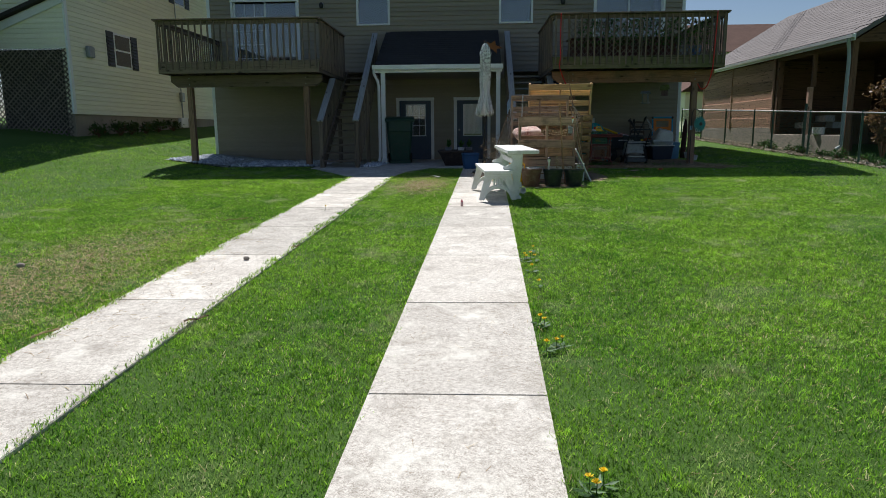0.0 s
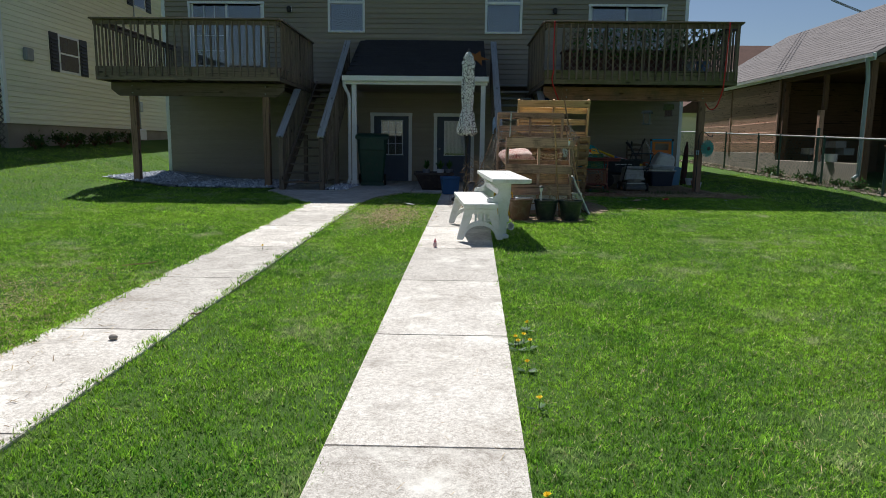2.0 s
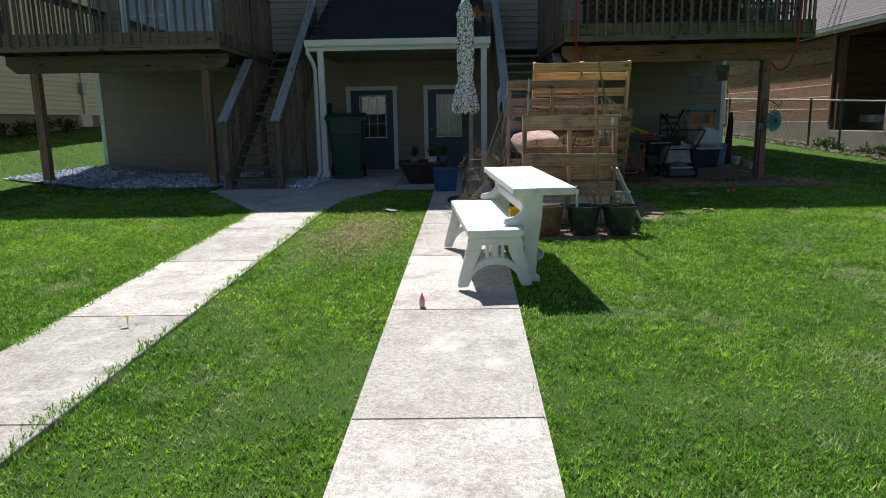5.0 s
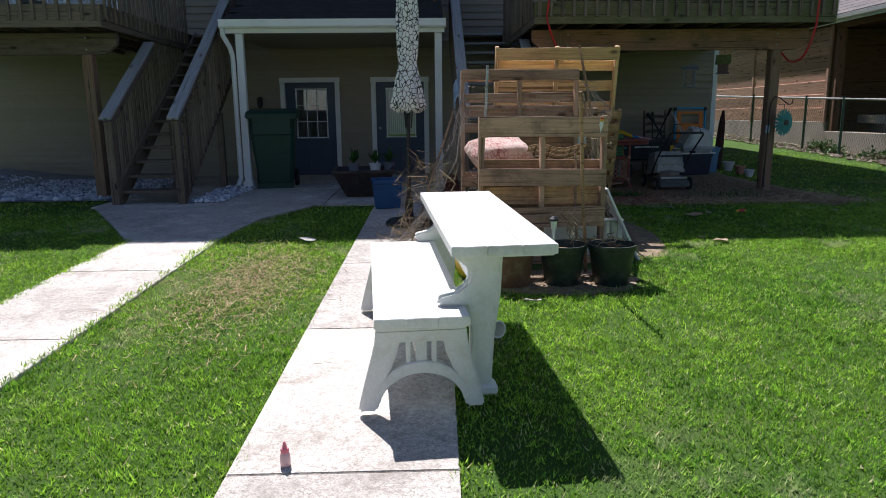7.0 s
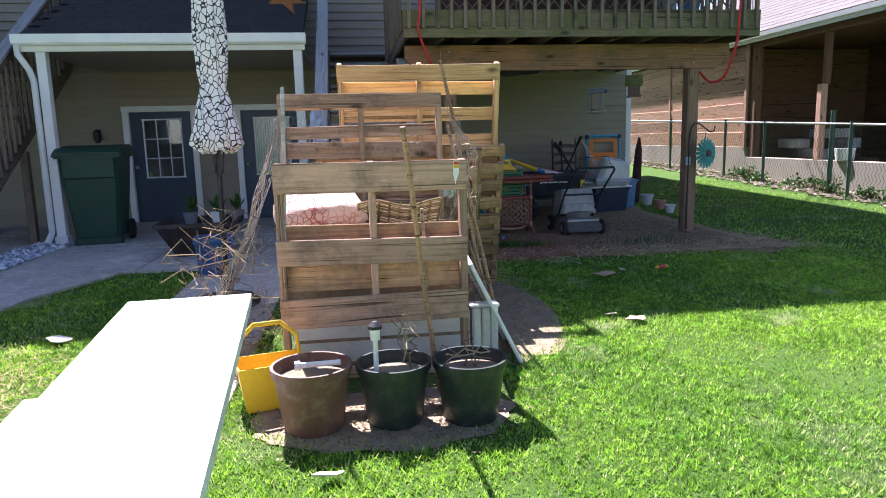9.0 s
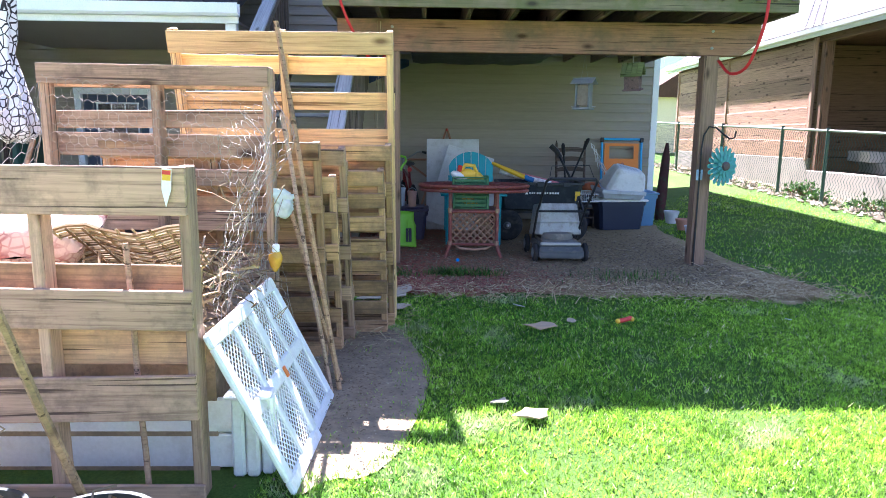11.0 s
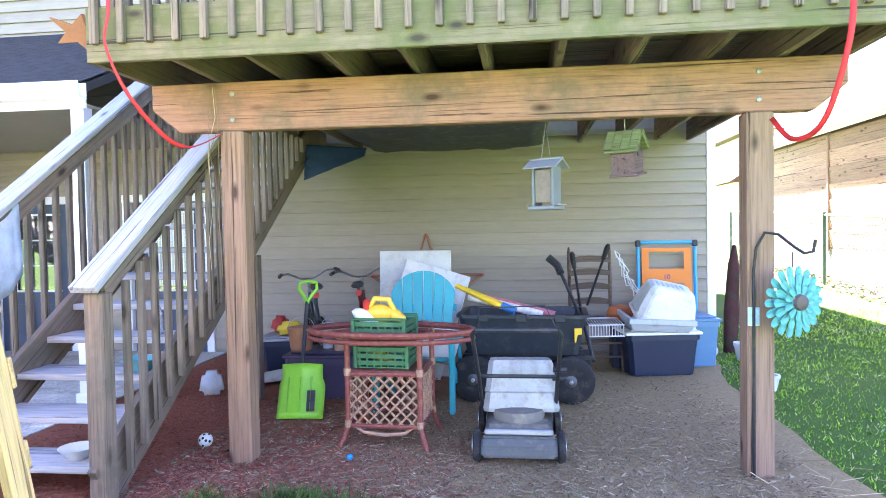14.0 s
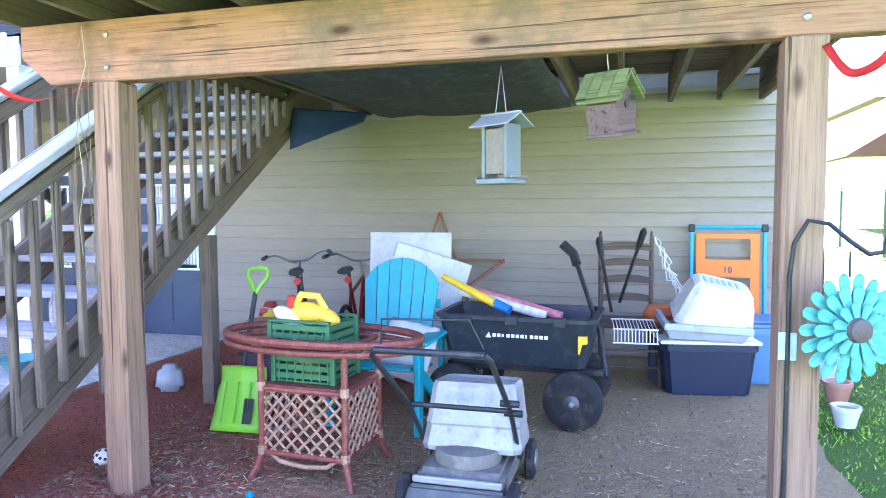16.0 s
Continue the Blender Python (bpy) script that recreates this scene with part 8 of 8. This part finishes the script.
lathe(bm, [(0.06, 0), (0.07, 0.02), (0.07, 0.1), (0.05, 0.14), (0.03, 0.16)], 14, m=pose(6.02, 20.36, GB + 0.08, 90))
tagged(part("drain_cap", bm, M_PLASTIC, smooth=True), "white drain fitting at the foot of the wall", "drain")

# on the stairs
def bowl(x, y, z, r, col, lab):
    bm = bmesh.new()
    lathe(bm, [(r * 0.5, 0), (r * 0.55, 0.01), (r * 0.9, r * 0.5), (r, r * 0.62), (r * 0.92, r * 0.62), (r * 0.5, 0.03)], 22)
    o = part("bowl", bm, plain("bowl_" + lab.split()[0] + lab.split()[1], col, 0.4), smooth=True)
    o.matrix_basis = pose(x, y, z)
    return tagged(o, lab, "bowl", "bowls on the stairs")


SB = gz(0, 17)
bowl(1.7, 16.43, SB + 0.183, 0.1, (0.7, 0.7, 0.68), "white enamel bowl on the lowest step")
bowl(1.75, 16.97, SB + 0.183 * 3, 0.12, (0.1, 0.32, 0.33), "teal enamel pan on the stairs")
bm = bmesh.new()
lathe(bm, [(0.035, 0), (0.036, 0.12), (0.032, 0.15), (0.014, 0.19), (0.014, 0.21)], 14)
n = Nodes("clear_bottle_plastic", 0.12)
n.b.inputs["Transmission Weight"].default_value = 0.85
o = part("water_bottle", bm, n.done((0.85, 0.9, 0.95)), smooth=True)
o.matrix_basis = pose(1.72, 17.22, SB + 0.183 * 4)
tagged(o, "clear plastic water bottle on the stairs", "bottle")

# ---- things on the lawn and paths ----
bt = thing("toy_bottle", "small pink toy bottle standing on the path", "bottle")
M_PINK = plain("pink_plastic", (0.75, 0.2, 0.24), 0.4)
for name, prof, m in (("body", [(0.022, 0), (0.026, 0.01), (0.026, 0.07), (0.018, 0.085)], plain("pale_pink_plastic", (0.75, 0.5, 0.5), 0.35)), ("collar", [(0.02, 0.085), (0.022, 0.1), (0.018, 0.11)], M_PINK), ("teat", [(0.013, 0.11), (0.008, 0.135), (0.004, 0.15)], M_PINK)):
    bm = bmesh.new()
    lathe(bm, prof, 16)
    part(name, bm, m, bt, smooth=True)
bt.matrix_basis = pose(-0.16, 9.74, gz(0, 9.74) + 0.013) @ Matrix.Diagonal((0.8, 0.8, 0.68, 1))


def stone(x, y, s, label, z=0.012):
    bm = bmesh.new()
    bmesh.ops.create_icosphere(bm, subdivisions=2, radius=s)
    for v in bm.verts:
        v.co = Vector((v.co.x * 1.1, v.co.y * 0.9, v.co.z * 0.75)) * (1 + 0.3 * noise.noise(v.co * 16))
    o = part("stone", bm, M_FOUND)
    o.matrix_basis = pose(x, y, gz(x, y) + z + s * 0.6)
    return tagged(o, label, "stone")


stone(-2.18, 6.22, 0.028, "rounded grey-brown stone on the side path")
stone(-4.2, 5.9, 0.035, "dark stone lying in the lawn")


def scrap(x, y, w, d, col, rot, label, seed):
    bm = bmesh.new()
    rng = random.Random(seed)
    n_pt = 11
    ring = [(w * (0.55 + 0.6 * rng.random()) * math.cos(a), d * (0.75 + 0.4 * rng.random()) * math.sin(a)) for a in (2 * math.pi * k / n_pt for k in range(n_pt))]
    extrude_poly(bm, ring, "z", 0, 0.006)
    for v in bm.verts:
        v.co.z += 0.03 * noise.noise((v.co.x * 8, v.co.y * 8, seed)) + 0.008
    o = part("cardboard_scrap", bm, plain("torn_cardboard_" + str(seed), col, 0.9, var=0.2))
    o.matrix_basis = pose(x, y, gz(x, y) + 0.015, 0, 0, rot)
    return tagged(o, label, "cardboard", "cardboard scraps")


scrap(3.27, 13.55, 0.11, 0.06, (0.42, 0.31, 0.2), 20, "torn tan cardboard scrap on the sunny lawn", 1)
scrap(3.12, 13.68, 0.06, 0.05, (0.6, 0.48, 0.34), 60, "small tan cardboard scrap on the lawn", 2)
scrap(3.54, 14.88, 0.12, 0.05, (0.46, 0.33, 0.2), -10, "grey torn cardboard on the shaded lawn", 3)
scrap(3.76, 15.0, 0.05, 0.03, (0.4, 0.32, 0.22), 40, "small torn cardboard beside another", 4)
scrap(2.42, 15.6, 0.2, 0.1, (0.42, 0.35, 0.25), 15, "flattened wet cardboard by the pallets", 5)
scrap(2.55, 15.78, 0.09, 0.2, (0.42, 0.35, 0.25), -20, "bent cardboard strip standing by the mulch", 6)
scrap(2.5, 15.32, 0.16, 0.07, (0.42, 0.34, 0.24), 30, "ragged cardboard piece on the grass", 7)
scrap(5.3, 15.04, 0.03, 0.02, (0.65, 0.66, 0.68), 0, "scrap of white paper on the lawn", 8)
scrap(3.44, 15.36, 0.06, 0.04, (0.45, 0.42, 0.38), 50, "small grey paper scrap on the grass", 9)
scrap(1.15, 12.0 - 0.25, 0.07, 0.03, (0.5, 0.45, 0.38), 10, "pale dry scrap before the pots", 10)
scrap(-0.75, 13.85, 0.1, 0.06, (0.7, 0.66, 0.58), 10, "pale paper scrap at the shadow's edge", 12)
ty = thing("toy", "red and yellow plastic toy dropped on the lawn", "toy")
bm = bmesh.new()
tube(bm, [(-0.07, 0, 0.03), (0.0, 0, 0.035), (0.08, 0.01, 0.04)], 0.022, 8)
part("body", bm, M_TOYRED, ty, smooth=True)
for x in (-0.08, 0.085):
    bm = bmesh.new()
    bmesh.ops.create_icosphere(bm, subdivisions=2, radius=0.024)
    o = part("end", bm, M_TOY, ty, smooth="all")
    o.matrix_basis = Matrix.Translation((x, 0, 0.032))
ty.matrix_basis = pose(4.11, 14.94, gz(4, 15) + 0.02, 0, 0, 25) @ Matrix.Diagonal((0.75, 0.75, 0.75, 1))
bm = bmesh.new()
bmesh.ops.create_icosphere(bm, subdivisions=2, radius=0.02)
o = part("toy", bm, plain("bright_blue_toy", (0.0, 0.25, 0.7), 0.4), smooth="all")
o.matrix_basis = pose(3.06, 16.98, GB + 0.03)
tagged(o, "tiny blue plastic toy on the mulch", "toy")
for p, q, lab in (((-1.96, 4.3), (-1.84, 4.42), "short reddish stick on the side path"), ((-2.8, 3.95), (-2.72, 4.12), "pale dry stalk beside the side path"), ((-1.88, 6.78), (-1.82, 6.82), "brown stick on the path edge"), ((-3.2, 8.4), (-2.95, 8.6), "pale stick in the lawn")):
    bm = bmesh.new()
    rng = random.Random(int(p[1] * 100))
    tube(bm, bent((p[0], p[1], gz(*p) + 0.03), (q[0], q[1], gz(*q) + 0.035), 4, 0.01, rng), 0.007, 5)
    tagged(part("stick", bm, M_SHEDW if "red" in lab or "brown" in lab else M_STRAW), lab, "stick", "sticks on the lawn")

# dandelions
M_DAND = plain("dandelion_yellow", (0.92, 0.66, 0.015), 0.6, var=0.15, scale=60)
for k, (x, y) in enumerate(((0.44, 2.36), (0.5, 2.4), (0.46, 2.32), (0.44, 3.85), (0.54, 3.92), (0.5, 3.88), (0.47, 4.28), (0.45, 4.35), (0.53, 5.27), (0.52, 5.8), (0.58, 6.2), (0.5, 6.18), (0.55, 6.32), (0.49, 6.27), (-2.1, 9.4), (0.6, 6.6))):
    f = thing("dandelion", "yellow dandelion flowering at the path edge", "flower", "dandelions")
    bm = bmesh.new()
    rng = random.Random(k)
    for i in range(26):
        a, t = rng.uniform(0, 6.28), rng.uniform(0.1, 1)
        d = Vector((math.cos(a) * t, math.sin(a) * t, 0.45)).normalized() * 0.02
        s = Vector((-math.sin(a), math.cos(a), 0)) * 0.0035
        b0 = Vector((0, 0, 0.06))
        bm.faces.new([bm.verts.new(p) for p in (b0 - s * 0.4, b0 + d - s, b0 + d + s, b0 + s * 0.4)])
    part("bloom", bm, M_DAND, f)
    bm = bmesh.new()
    tube(bm, [(0, 0, 0), (0.003, 0, 0.06)], 0.002, 5)
    part("stalk", bm, M_LEAF, f)
    bm = bmesh.new()
    for i in range(6):
        a = rng.uniform(0, 6.28)
        d, s = Vector((math.cos(a), math.sin(a), 0.25)) * 0.07, Vector((-math.sin(a), math.cos(a), 0)) * 0.012
        bm.faces.new([bm.verts.new(p) for p in (Vector((0, 0, 0.005)), d * 0.6 + s, d, d * 0.6 - s)])
    part("leaves", bm, M_LEAF, f)
    f.matrix_basis = pose(x, y, gz(x, y) + 0.0)

# ---- shrubs and edging ----
def shrub(x, y, r, h, n, m, label, seed, size=0.05):
    s = thing("shrub", label, "shrub", "shrubs")
    rng = np.random.default_rng(seed)
    bm = bmesh.new()
    pr = random.Random(seed)
    for k in range(9):
        a = pr.uniform(0, 6.28)
        tube(bm, bent((0, 0, 0), (r * 0.6 * math.cos(a), r * 0.6 * math.sin(a), h * pr.uniform(0.5, 0.9)), 4, 0.05, pr), [0.02, 0.015, 0.012, 0.008, 0.004], 5)
    part("stem", bm, M_SHEDDARK, s)
    verts, faces = [], []
    cl = [(Vector((pr.uniform(-r, r) * 0.7, pr.uniform(-r, r) * 0.7, h * pr.uniform(0.3, 0.95))), r * pr.uniform(0.25, 0.45)) for _ in range(14)]
    for i in range(n):
        c, cr2 = cl[i % 14]
        p = c + Vector(rng.normal(0, 0.55, 3)) * cr2
        d = Vector(rng.normal(0, 1, 3)).normalized()
        t = d.cross(Vector(rng.normal(0, 1, 3))).normalized()
        l = size * rng.uniform(0.5, 1.2)
        k = len(verts)
        verts += [tuple(p - d * l), tuple(p + t * l * 0.45), tuple(p + d * l), tuple(p - t * l * 0.45)]
        faces += [(k, k + 1, k + 2, k + 3)]
    raw("foliage", verts, faces, m, s)
    s.matrix_basis = pose(x, y, gz(x, y))
    return s


M_SHRUB = blade_material("shrub_leaf", (0.03, 0.07, 0.015), (0.07, 0.13, 0.03), (0.2, 0.1, 0.06))
M_EVERGREEN = blade_material("evergreen_needles", (0.012, 0.03, 0.01), (0.025, 0.05, 0.015), (0.05, 0.05, 0.02))
M_SHRUBR = blade_material("bronze_shrub_leaf", (0.12, 0.05, 0.03), (0.2, 0.12, 0.06), (0.3, 0.2, 0.12))
shrub(10.15, 17.2, 0.55, 2.0, 1500, M_SHRUBR, "tall bronze-leaved shrub beyond the fence", 81, 0.06)
shrub(-13.9, 17.6, 0.95, 5.2, 7000, M_EVERGREEN, "tall dark evergreen beside the neighbouring porch", 82, 0.09)
for k, y in enumerate((19.4, 20.6, 21.3, 22.3, 23.2, 24.4)):
    shrub(-10.95, y, 0.3, 0.35, 380, M_SHRUB, "low dark shrub along the foundation", 90 + k)
for k in range(14):
    y = 14.4 + 0.66 * k
    shrub(9.5 + 0.15 * math.sin(k * 2.1), y, 0.22, 0.17 + 0.07 * math.sin(k * 1.7), 150, M_LEAF, "low green weeds at the fence foot", 110 + k, 0.04)
gravel("edging_stones", 1500, 9.0, 9.9, 15.0, 30.0, "tan edging stones half buried along the fence", 55, M_EDGE)


# ---- grass ----
rng = np.random.default_rng(7)


# plant tag stapled to the compost bin
tag = thing("plant_tag", "white pointed plant tag with a coloured top on the pallet", "plant tag")
bm = bmesh.new()
extrude_poly(bm, [(-0.016, 0.0), (0.0, -0.06), (0.016, 0.0), (0.016, 0.07), (-0.016, 0.07)], "y", -0.003, 0.0)
part("card", bm, M_PLASTIC, tag)
block("picture", -0.014, 0.014, -0.0045, -0.0032, 0.03, 0.066, M_YELLOW, tag, 0)
block("picture", -0.014, 0.014, -0.0055, -0.0046, 0.05, 0.064, M_TOYRED, tag, 0)
tag.matrix_basis = pose(1.87, 12.842, 1.6, 0, 4, 0)

# amber bulb hung on the wire, rag on the pallet, grass tufts in the mulch
bulb = thing("hanging_bulb", "amber glass bulb with pale cap hung on vine", "ornament")
bm = bmesh.new()
lathe(bm, [(0.004, -0.105), (0.012, -0.098), (0.026, -0.07), (0.034, -0.04), (0.033, -0.022), (0.022, -0.004), (0.016, 0.0)], 18)
part("glass", bm, plain("amber_glass", (0.62, 0.33, 0.04), 0.12, var=0.2, scale=20), bulb, smooth="all")
bm = bmesh.new()
lathe(bm, [(0.017, -0.004), (0.0185, 0.004), (0.0165, 0.009), (0.0185, 0.015), (0.0165, 0.02), (0.0185, 0.026), (0.014, 0.034), (0.004, 0.037)], 16)
part("cap", bm, M_WHITE, bulb, "ribbed pale metal cap", smooth="all")
bm = bmesh.new()
tube(bm, [(0, 0, 0.034), (-0.01, 0.03, 0.07), (-0.03, 0.12, 0.13), (-0.03, 0.26, 0.2)], 0.0022, 5)
part("wire", bm, M_WIRE, bulb)
bulb.matrix_basis = pose(2.03, 13.73, 1.235, 6, 5, 0)
bm = bmesh.new()
bmesh.ops.create_icosphere(bm, subdivisions=4, radius=0.06)
for v in bm.verts:
    k = 1 + 0.7 * noise.noise(v.co * 24) + 0.35 * noise.noise(v.co * 60)
    v.co = Vector((v.co.x * 1.1 * k, v.co.y * 0.45 * k, v.co.z * k * (1.15 if v.co.z < 0 else 0.9)))
o = part("rag", bm, plain("pale_rag", (0.72, 0.78, 0.74), 0.9, var=0.15, scale=30, bump=0.4), smooth="all")
o.matrix_basis = pose(2.0, 14.075, 1.44, 0, 20, 10)
tagged(o, "crumpled white rag caught on a pallet post", "rag")


M_TUFT = blade_material("shaded_tuft_blades", (0.03, 0.1, 0.015), (0.08, 0.18, 0.03), (0.2, 0.18, 0.08))


def grass_tuft(x, y, n, r, label):
    """A clump of longer blades growing out of the mulch."""
    rg = random.Random(int(x * 100))
    verts, faces = [], []
    for _ in range(n):
        px, py = x + rg.gauss(0, r), y + rg.gauss(0, r * 0.45)
        a, h, w = rg.uniform(0, 6.28), rg.uniform(0.05, 0.12), rg.uniform(0.0015, 0.003)
        l = h * rg.uniform(0.3, 1.0)
        z = gz(px, py) + 0.005
        dx, dy, k = math.cos(a), math.sin(a), len(verts)
        verts += [(px - dy * w, py + dx * w, z), (px + dy * w, py - dx * w, z), (px + dx * l * 0.4 + dy * w, py + dy * l * 0.4 - dx * w, z + h * 0.65), (px + dx * l * 0.4 - dy * w, py + dy * l * 0.4 + dx * w, z + h * 0.65), (px + dx * l, py + dy * l, z + h)]
        faces += [(k, k + 1, k + 2, k + 3), (k + 3, k + 2, k + 4)]
    tagged(raw("grass_tuft", verts, faces, M_TUFT), label, "grass", kind="stuff")


grass_tuft(2.95, 16.3, 480, 0.1, "tuft of longer grass growing through the mulch")
grass_tuft(3.25, 16.28, 150, 0.09, "thin grass tuft on the mulch bed")
grass_tuft(2.5, 16.25, 160, 0.08, "small grass tuft at the red mulch")
grass_tuft(4.5, 16.2, 160, 0.25, "sparse grass creeping into the mulch")


def grass_patch(name, n, xa, xb, ya, yb, hmin, hmax, label, near, fade=0.9, spear=False):
    """Bent blades of turf, thinned over paving, mulch, gravel and buildings."""
    xs, ys = rng.uniform(xa, xb, n), rng.uniform(ya, yb, n)
    wl = -0.535 + 0.235 * (ys - 3.2) / 9.75
    wr = 0.375 + 0.225 * (ys - 3.2) / 9.75
    sl = -2.78 + 0.18 * (ys - 3.28) / 9.75
    sr = -1.96 + 0.28 * (ys - 3.2) / 9.75
    creep = 0.5 + 0.5 * np.sin(ys * 9.1 + 2.0 * np.sin(ys * 3.7 + xs)) * np.sin(ys * 4.3 + 1.0)
    rag = rng.uniform(-0.045, 0.015, n) - 0.05 * creep * rng.random(n)
    ragged = rng.uniform(-0.05, 0.01, n) - 0.13 * creep ** 2 * rng.random(n)
    keep = ~((xs > wl - rag) & (xs < wr + rag) & (ys < 16.0))
    keep &= ~((xs > sl - ragged) & (xs < sr + ragged) & (ys < 14.05))
    f = np.clip((ys - 14.0) / 2.0, 0, 1)
    keep &= ~((ys > 14.0) & (xs > -2.6 - 1.25 * f) & (xs < -1.67 + 0.6 * f ** 2))
    keep &= ~((ys > 16.0) & (xs > -4.0) & (xs < 2.1))
    keep &= ~((ys > 16.7) & (xs > -7.6) & (xs < 5.5))
    keep &= ~((ys > 20.4) & (xs > -7.9) & (xs < 6.2))
    bed = 15.78 + 0.12 * np.sin(xs * 3.1) + 0.06 * np.sin(xs * 11) - 0.2 * np.clip((xs - 4.9) / 0.6, 0, 1) + 0.3 * np.clip((xs - 5.6) / 0.5, 0, 1)
    bed = bed + 0.22 * np.sin(xs * 5.3 + 1.5 * np.sin(xs * 2.1)) * rng.random(n) + rng.exponential(0.07, n)
    keep &= ~((xs > 2.0) & (xs < 5.62 + 0.4 * rng.random(n) + 0.06 * np.sin(ys * 6) + 0.15 * np.clip((17.0 - ys) / 1.2, 0, 1)) & (ys > bed))
    edge = np.minimum(np.minimum(xs - xa, xb - xs), np.minimum(ys - ya, yb - ys))
    keep &= rng.random(n) < np.clip(edge / fade, 0, 1)
    soil = ((xs - 2.35) / 0.42) ** 2 + ((ys - 14.0) / 1.0) ** 2
    keep &= ~((soil < 0.9) & (rng.random(n) < 0.9))
    keep &= ~((xs > 0.8) & (xs < 2.1) & (ys > 12.2) & (ys < 15.2))
    keep &= ~((((xs - 1.42) / 0.7) ** 2 + ((ys - 12.32) / 0.38) ** 2 < 0.3 + 0.75 * rng.random(n)) & (rng.random(n) < 0.93))
    keep &= ~((((xs + 0.95) / 0.5) ** 2 + ((ys - 12.4) / 1.1) ** 2 < rng.random(n) * 1.3) & (rng.random(n) < 0.55))
    keep &= ~((((xs + 3.75) / 0.9) ** 2 + ((ys - 5.6) / 2.2) ** 2 < rng.random(n)) & (rng.random(n) < 0.4))
    thin = np.sin(xs * 2.3 + 1.2 * np.sin(ys * 1.9)) * np.sin(ys * 2.1 + 0.7 * np.sin(xs * 3.3))
    keep &= ~((thin > 0.55) & (rng.random(n) < 0.5))
    xs, ys = xs[keep], ys[keep]
    n = len(xs)
    over = ((xs > sl[keep]) & (xs < sr[keep])) & (ys < 14.05)
    side = np.clip(np.maximum((xs - 6.3) / 1.7, (-8.0 - xs) / 1.5), 0, 1)
    side = side * side * (3 - 2 * side)
    z = 0.0345 * np.minimum(ys, 16.2) + side * 0.0345 * np.maximum(0, ys - 16.2)
    f = np.clip((ys - 8) / 9.0, 0, 1)
    z += 0.14 * np.maximum(0, np.minimum(-xs, 13) - 6.3) * f * f * (3 - 2 * f) - 0.012 + 0.02 * over
    tuft = 0.75 + 0.5 * (np.sin(xs * 7 + 2 * np.sin(ys * 5)) * np.sin(ys * 8 + 2 * np.sin(xs * 6))) ** 2
    h = rng.uniform(hmin, hmax, n) * tuft
    a = rng.uniform(0, 2 * np.pi, n)
    lean = rng.uniform(0.15, 1.1, n) * h
    w = rng.uniform(0.0014, 0.003, n) * near
    dx, dy = np.cos(a), np.sin(a)
    b = rng.uniform(0, 2 * np.pi, n)
    sx, sy = np.cos(b) * w, np.sin(b) * w
    mx, my, mz = xs + dx * lean * 0.35, ys + dy * lean * 0.35, z + h * 0.62
    tip = np.stack((xs + dx * lean, ys + dy * lean, z + h), 1)
    k, corners, starts = (3, [0, 1, 2], [0]) if spear else (5, [0, 1, 2, 3, 3, 2, 4], [0, 4])
    v = np.empty((n, k, 3), np.float32)
    v[:, 0] = np.stack((xs - sx, ys - sy, z), 1)
    v[:, 1] = np.stack((xs + sx, ys + sy, z), 1)
    if not spear:
        v[:, 2] = np.stack((mx + sx * 0.8, my + sy * 0.8, mz), 1)
        v[:, 3] = np.stack((mx - sx * 0.8, my - sy * 0.8, mz), 1)
    v[:, k - 1] = tip
    me = bpy.data.meshes.new(name)
    me.vertices.add(n * k)
    me.vertices.foreach_set("co", v.ravel())
    me.loops.add(n * len(corners))
    base = (np.arange(n) * k)[:, None]
    me.loops.foreach_set("vertex_index", (base + np.array(corners)).ravel().astype(np.int32))
    me.polygons.add(n * len(starts))
    st = (np.arange(n) * len(corners))[:, None] + np.array(starts)
    me.polygons.foreach_set("loop_start", st.ravel().astype(np.int32))
    me.update(calc_edges=True)
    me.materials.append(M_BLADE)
    return tagged(new(name, me), label, "grass", kind="stuff")


grass_patch("grass", 330000, -4.0, 4.0, 0.6, 7.2, 0.014, 0.036, "short bright green mown grass beside the paths", 1.1)
grass_patch("grass", 850000, -6.8, 6.8, 5.9, 15.9, 0.014, 0.036, "mown green lawn grass with dry tips", 1.7, spear=True)
grass_patch("grass", 400000, -11.0, 9.2, 3.0, 23.0, 0.016, 0.045, "wider lawn grass towards the boundaries", 2.6, spear=True)
grass_patch("grass", 60000, 2.0, 6.6, 12.6, 16.0, 0.016, 0.04, "soft grass in the shade of the house", 1.1, 0.4)
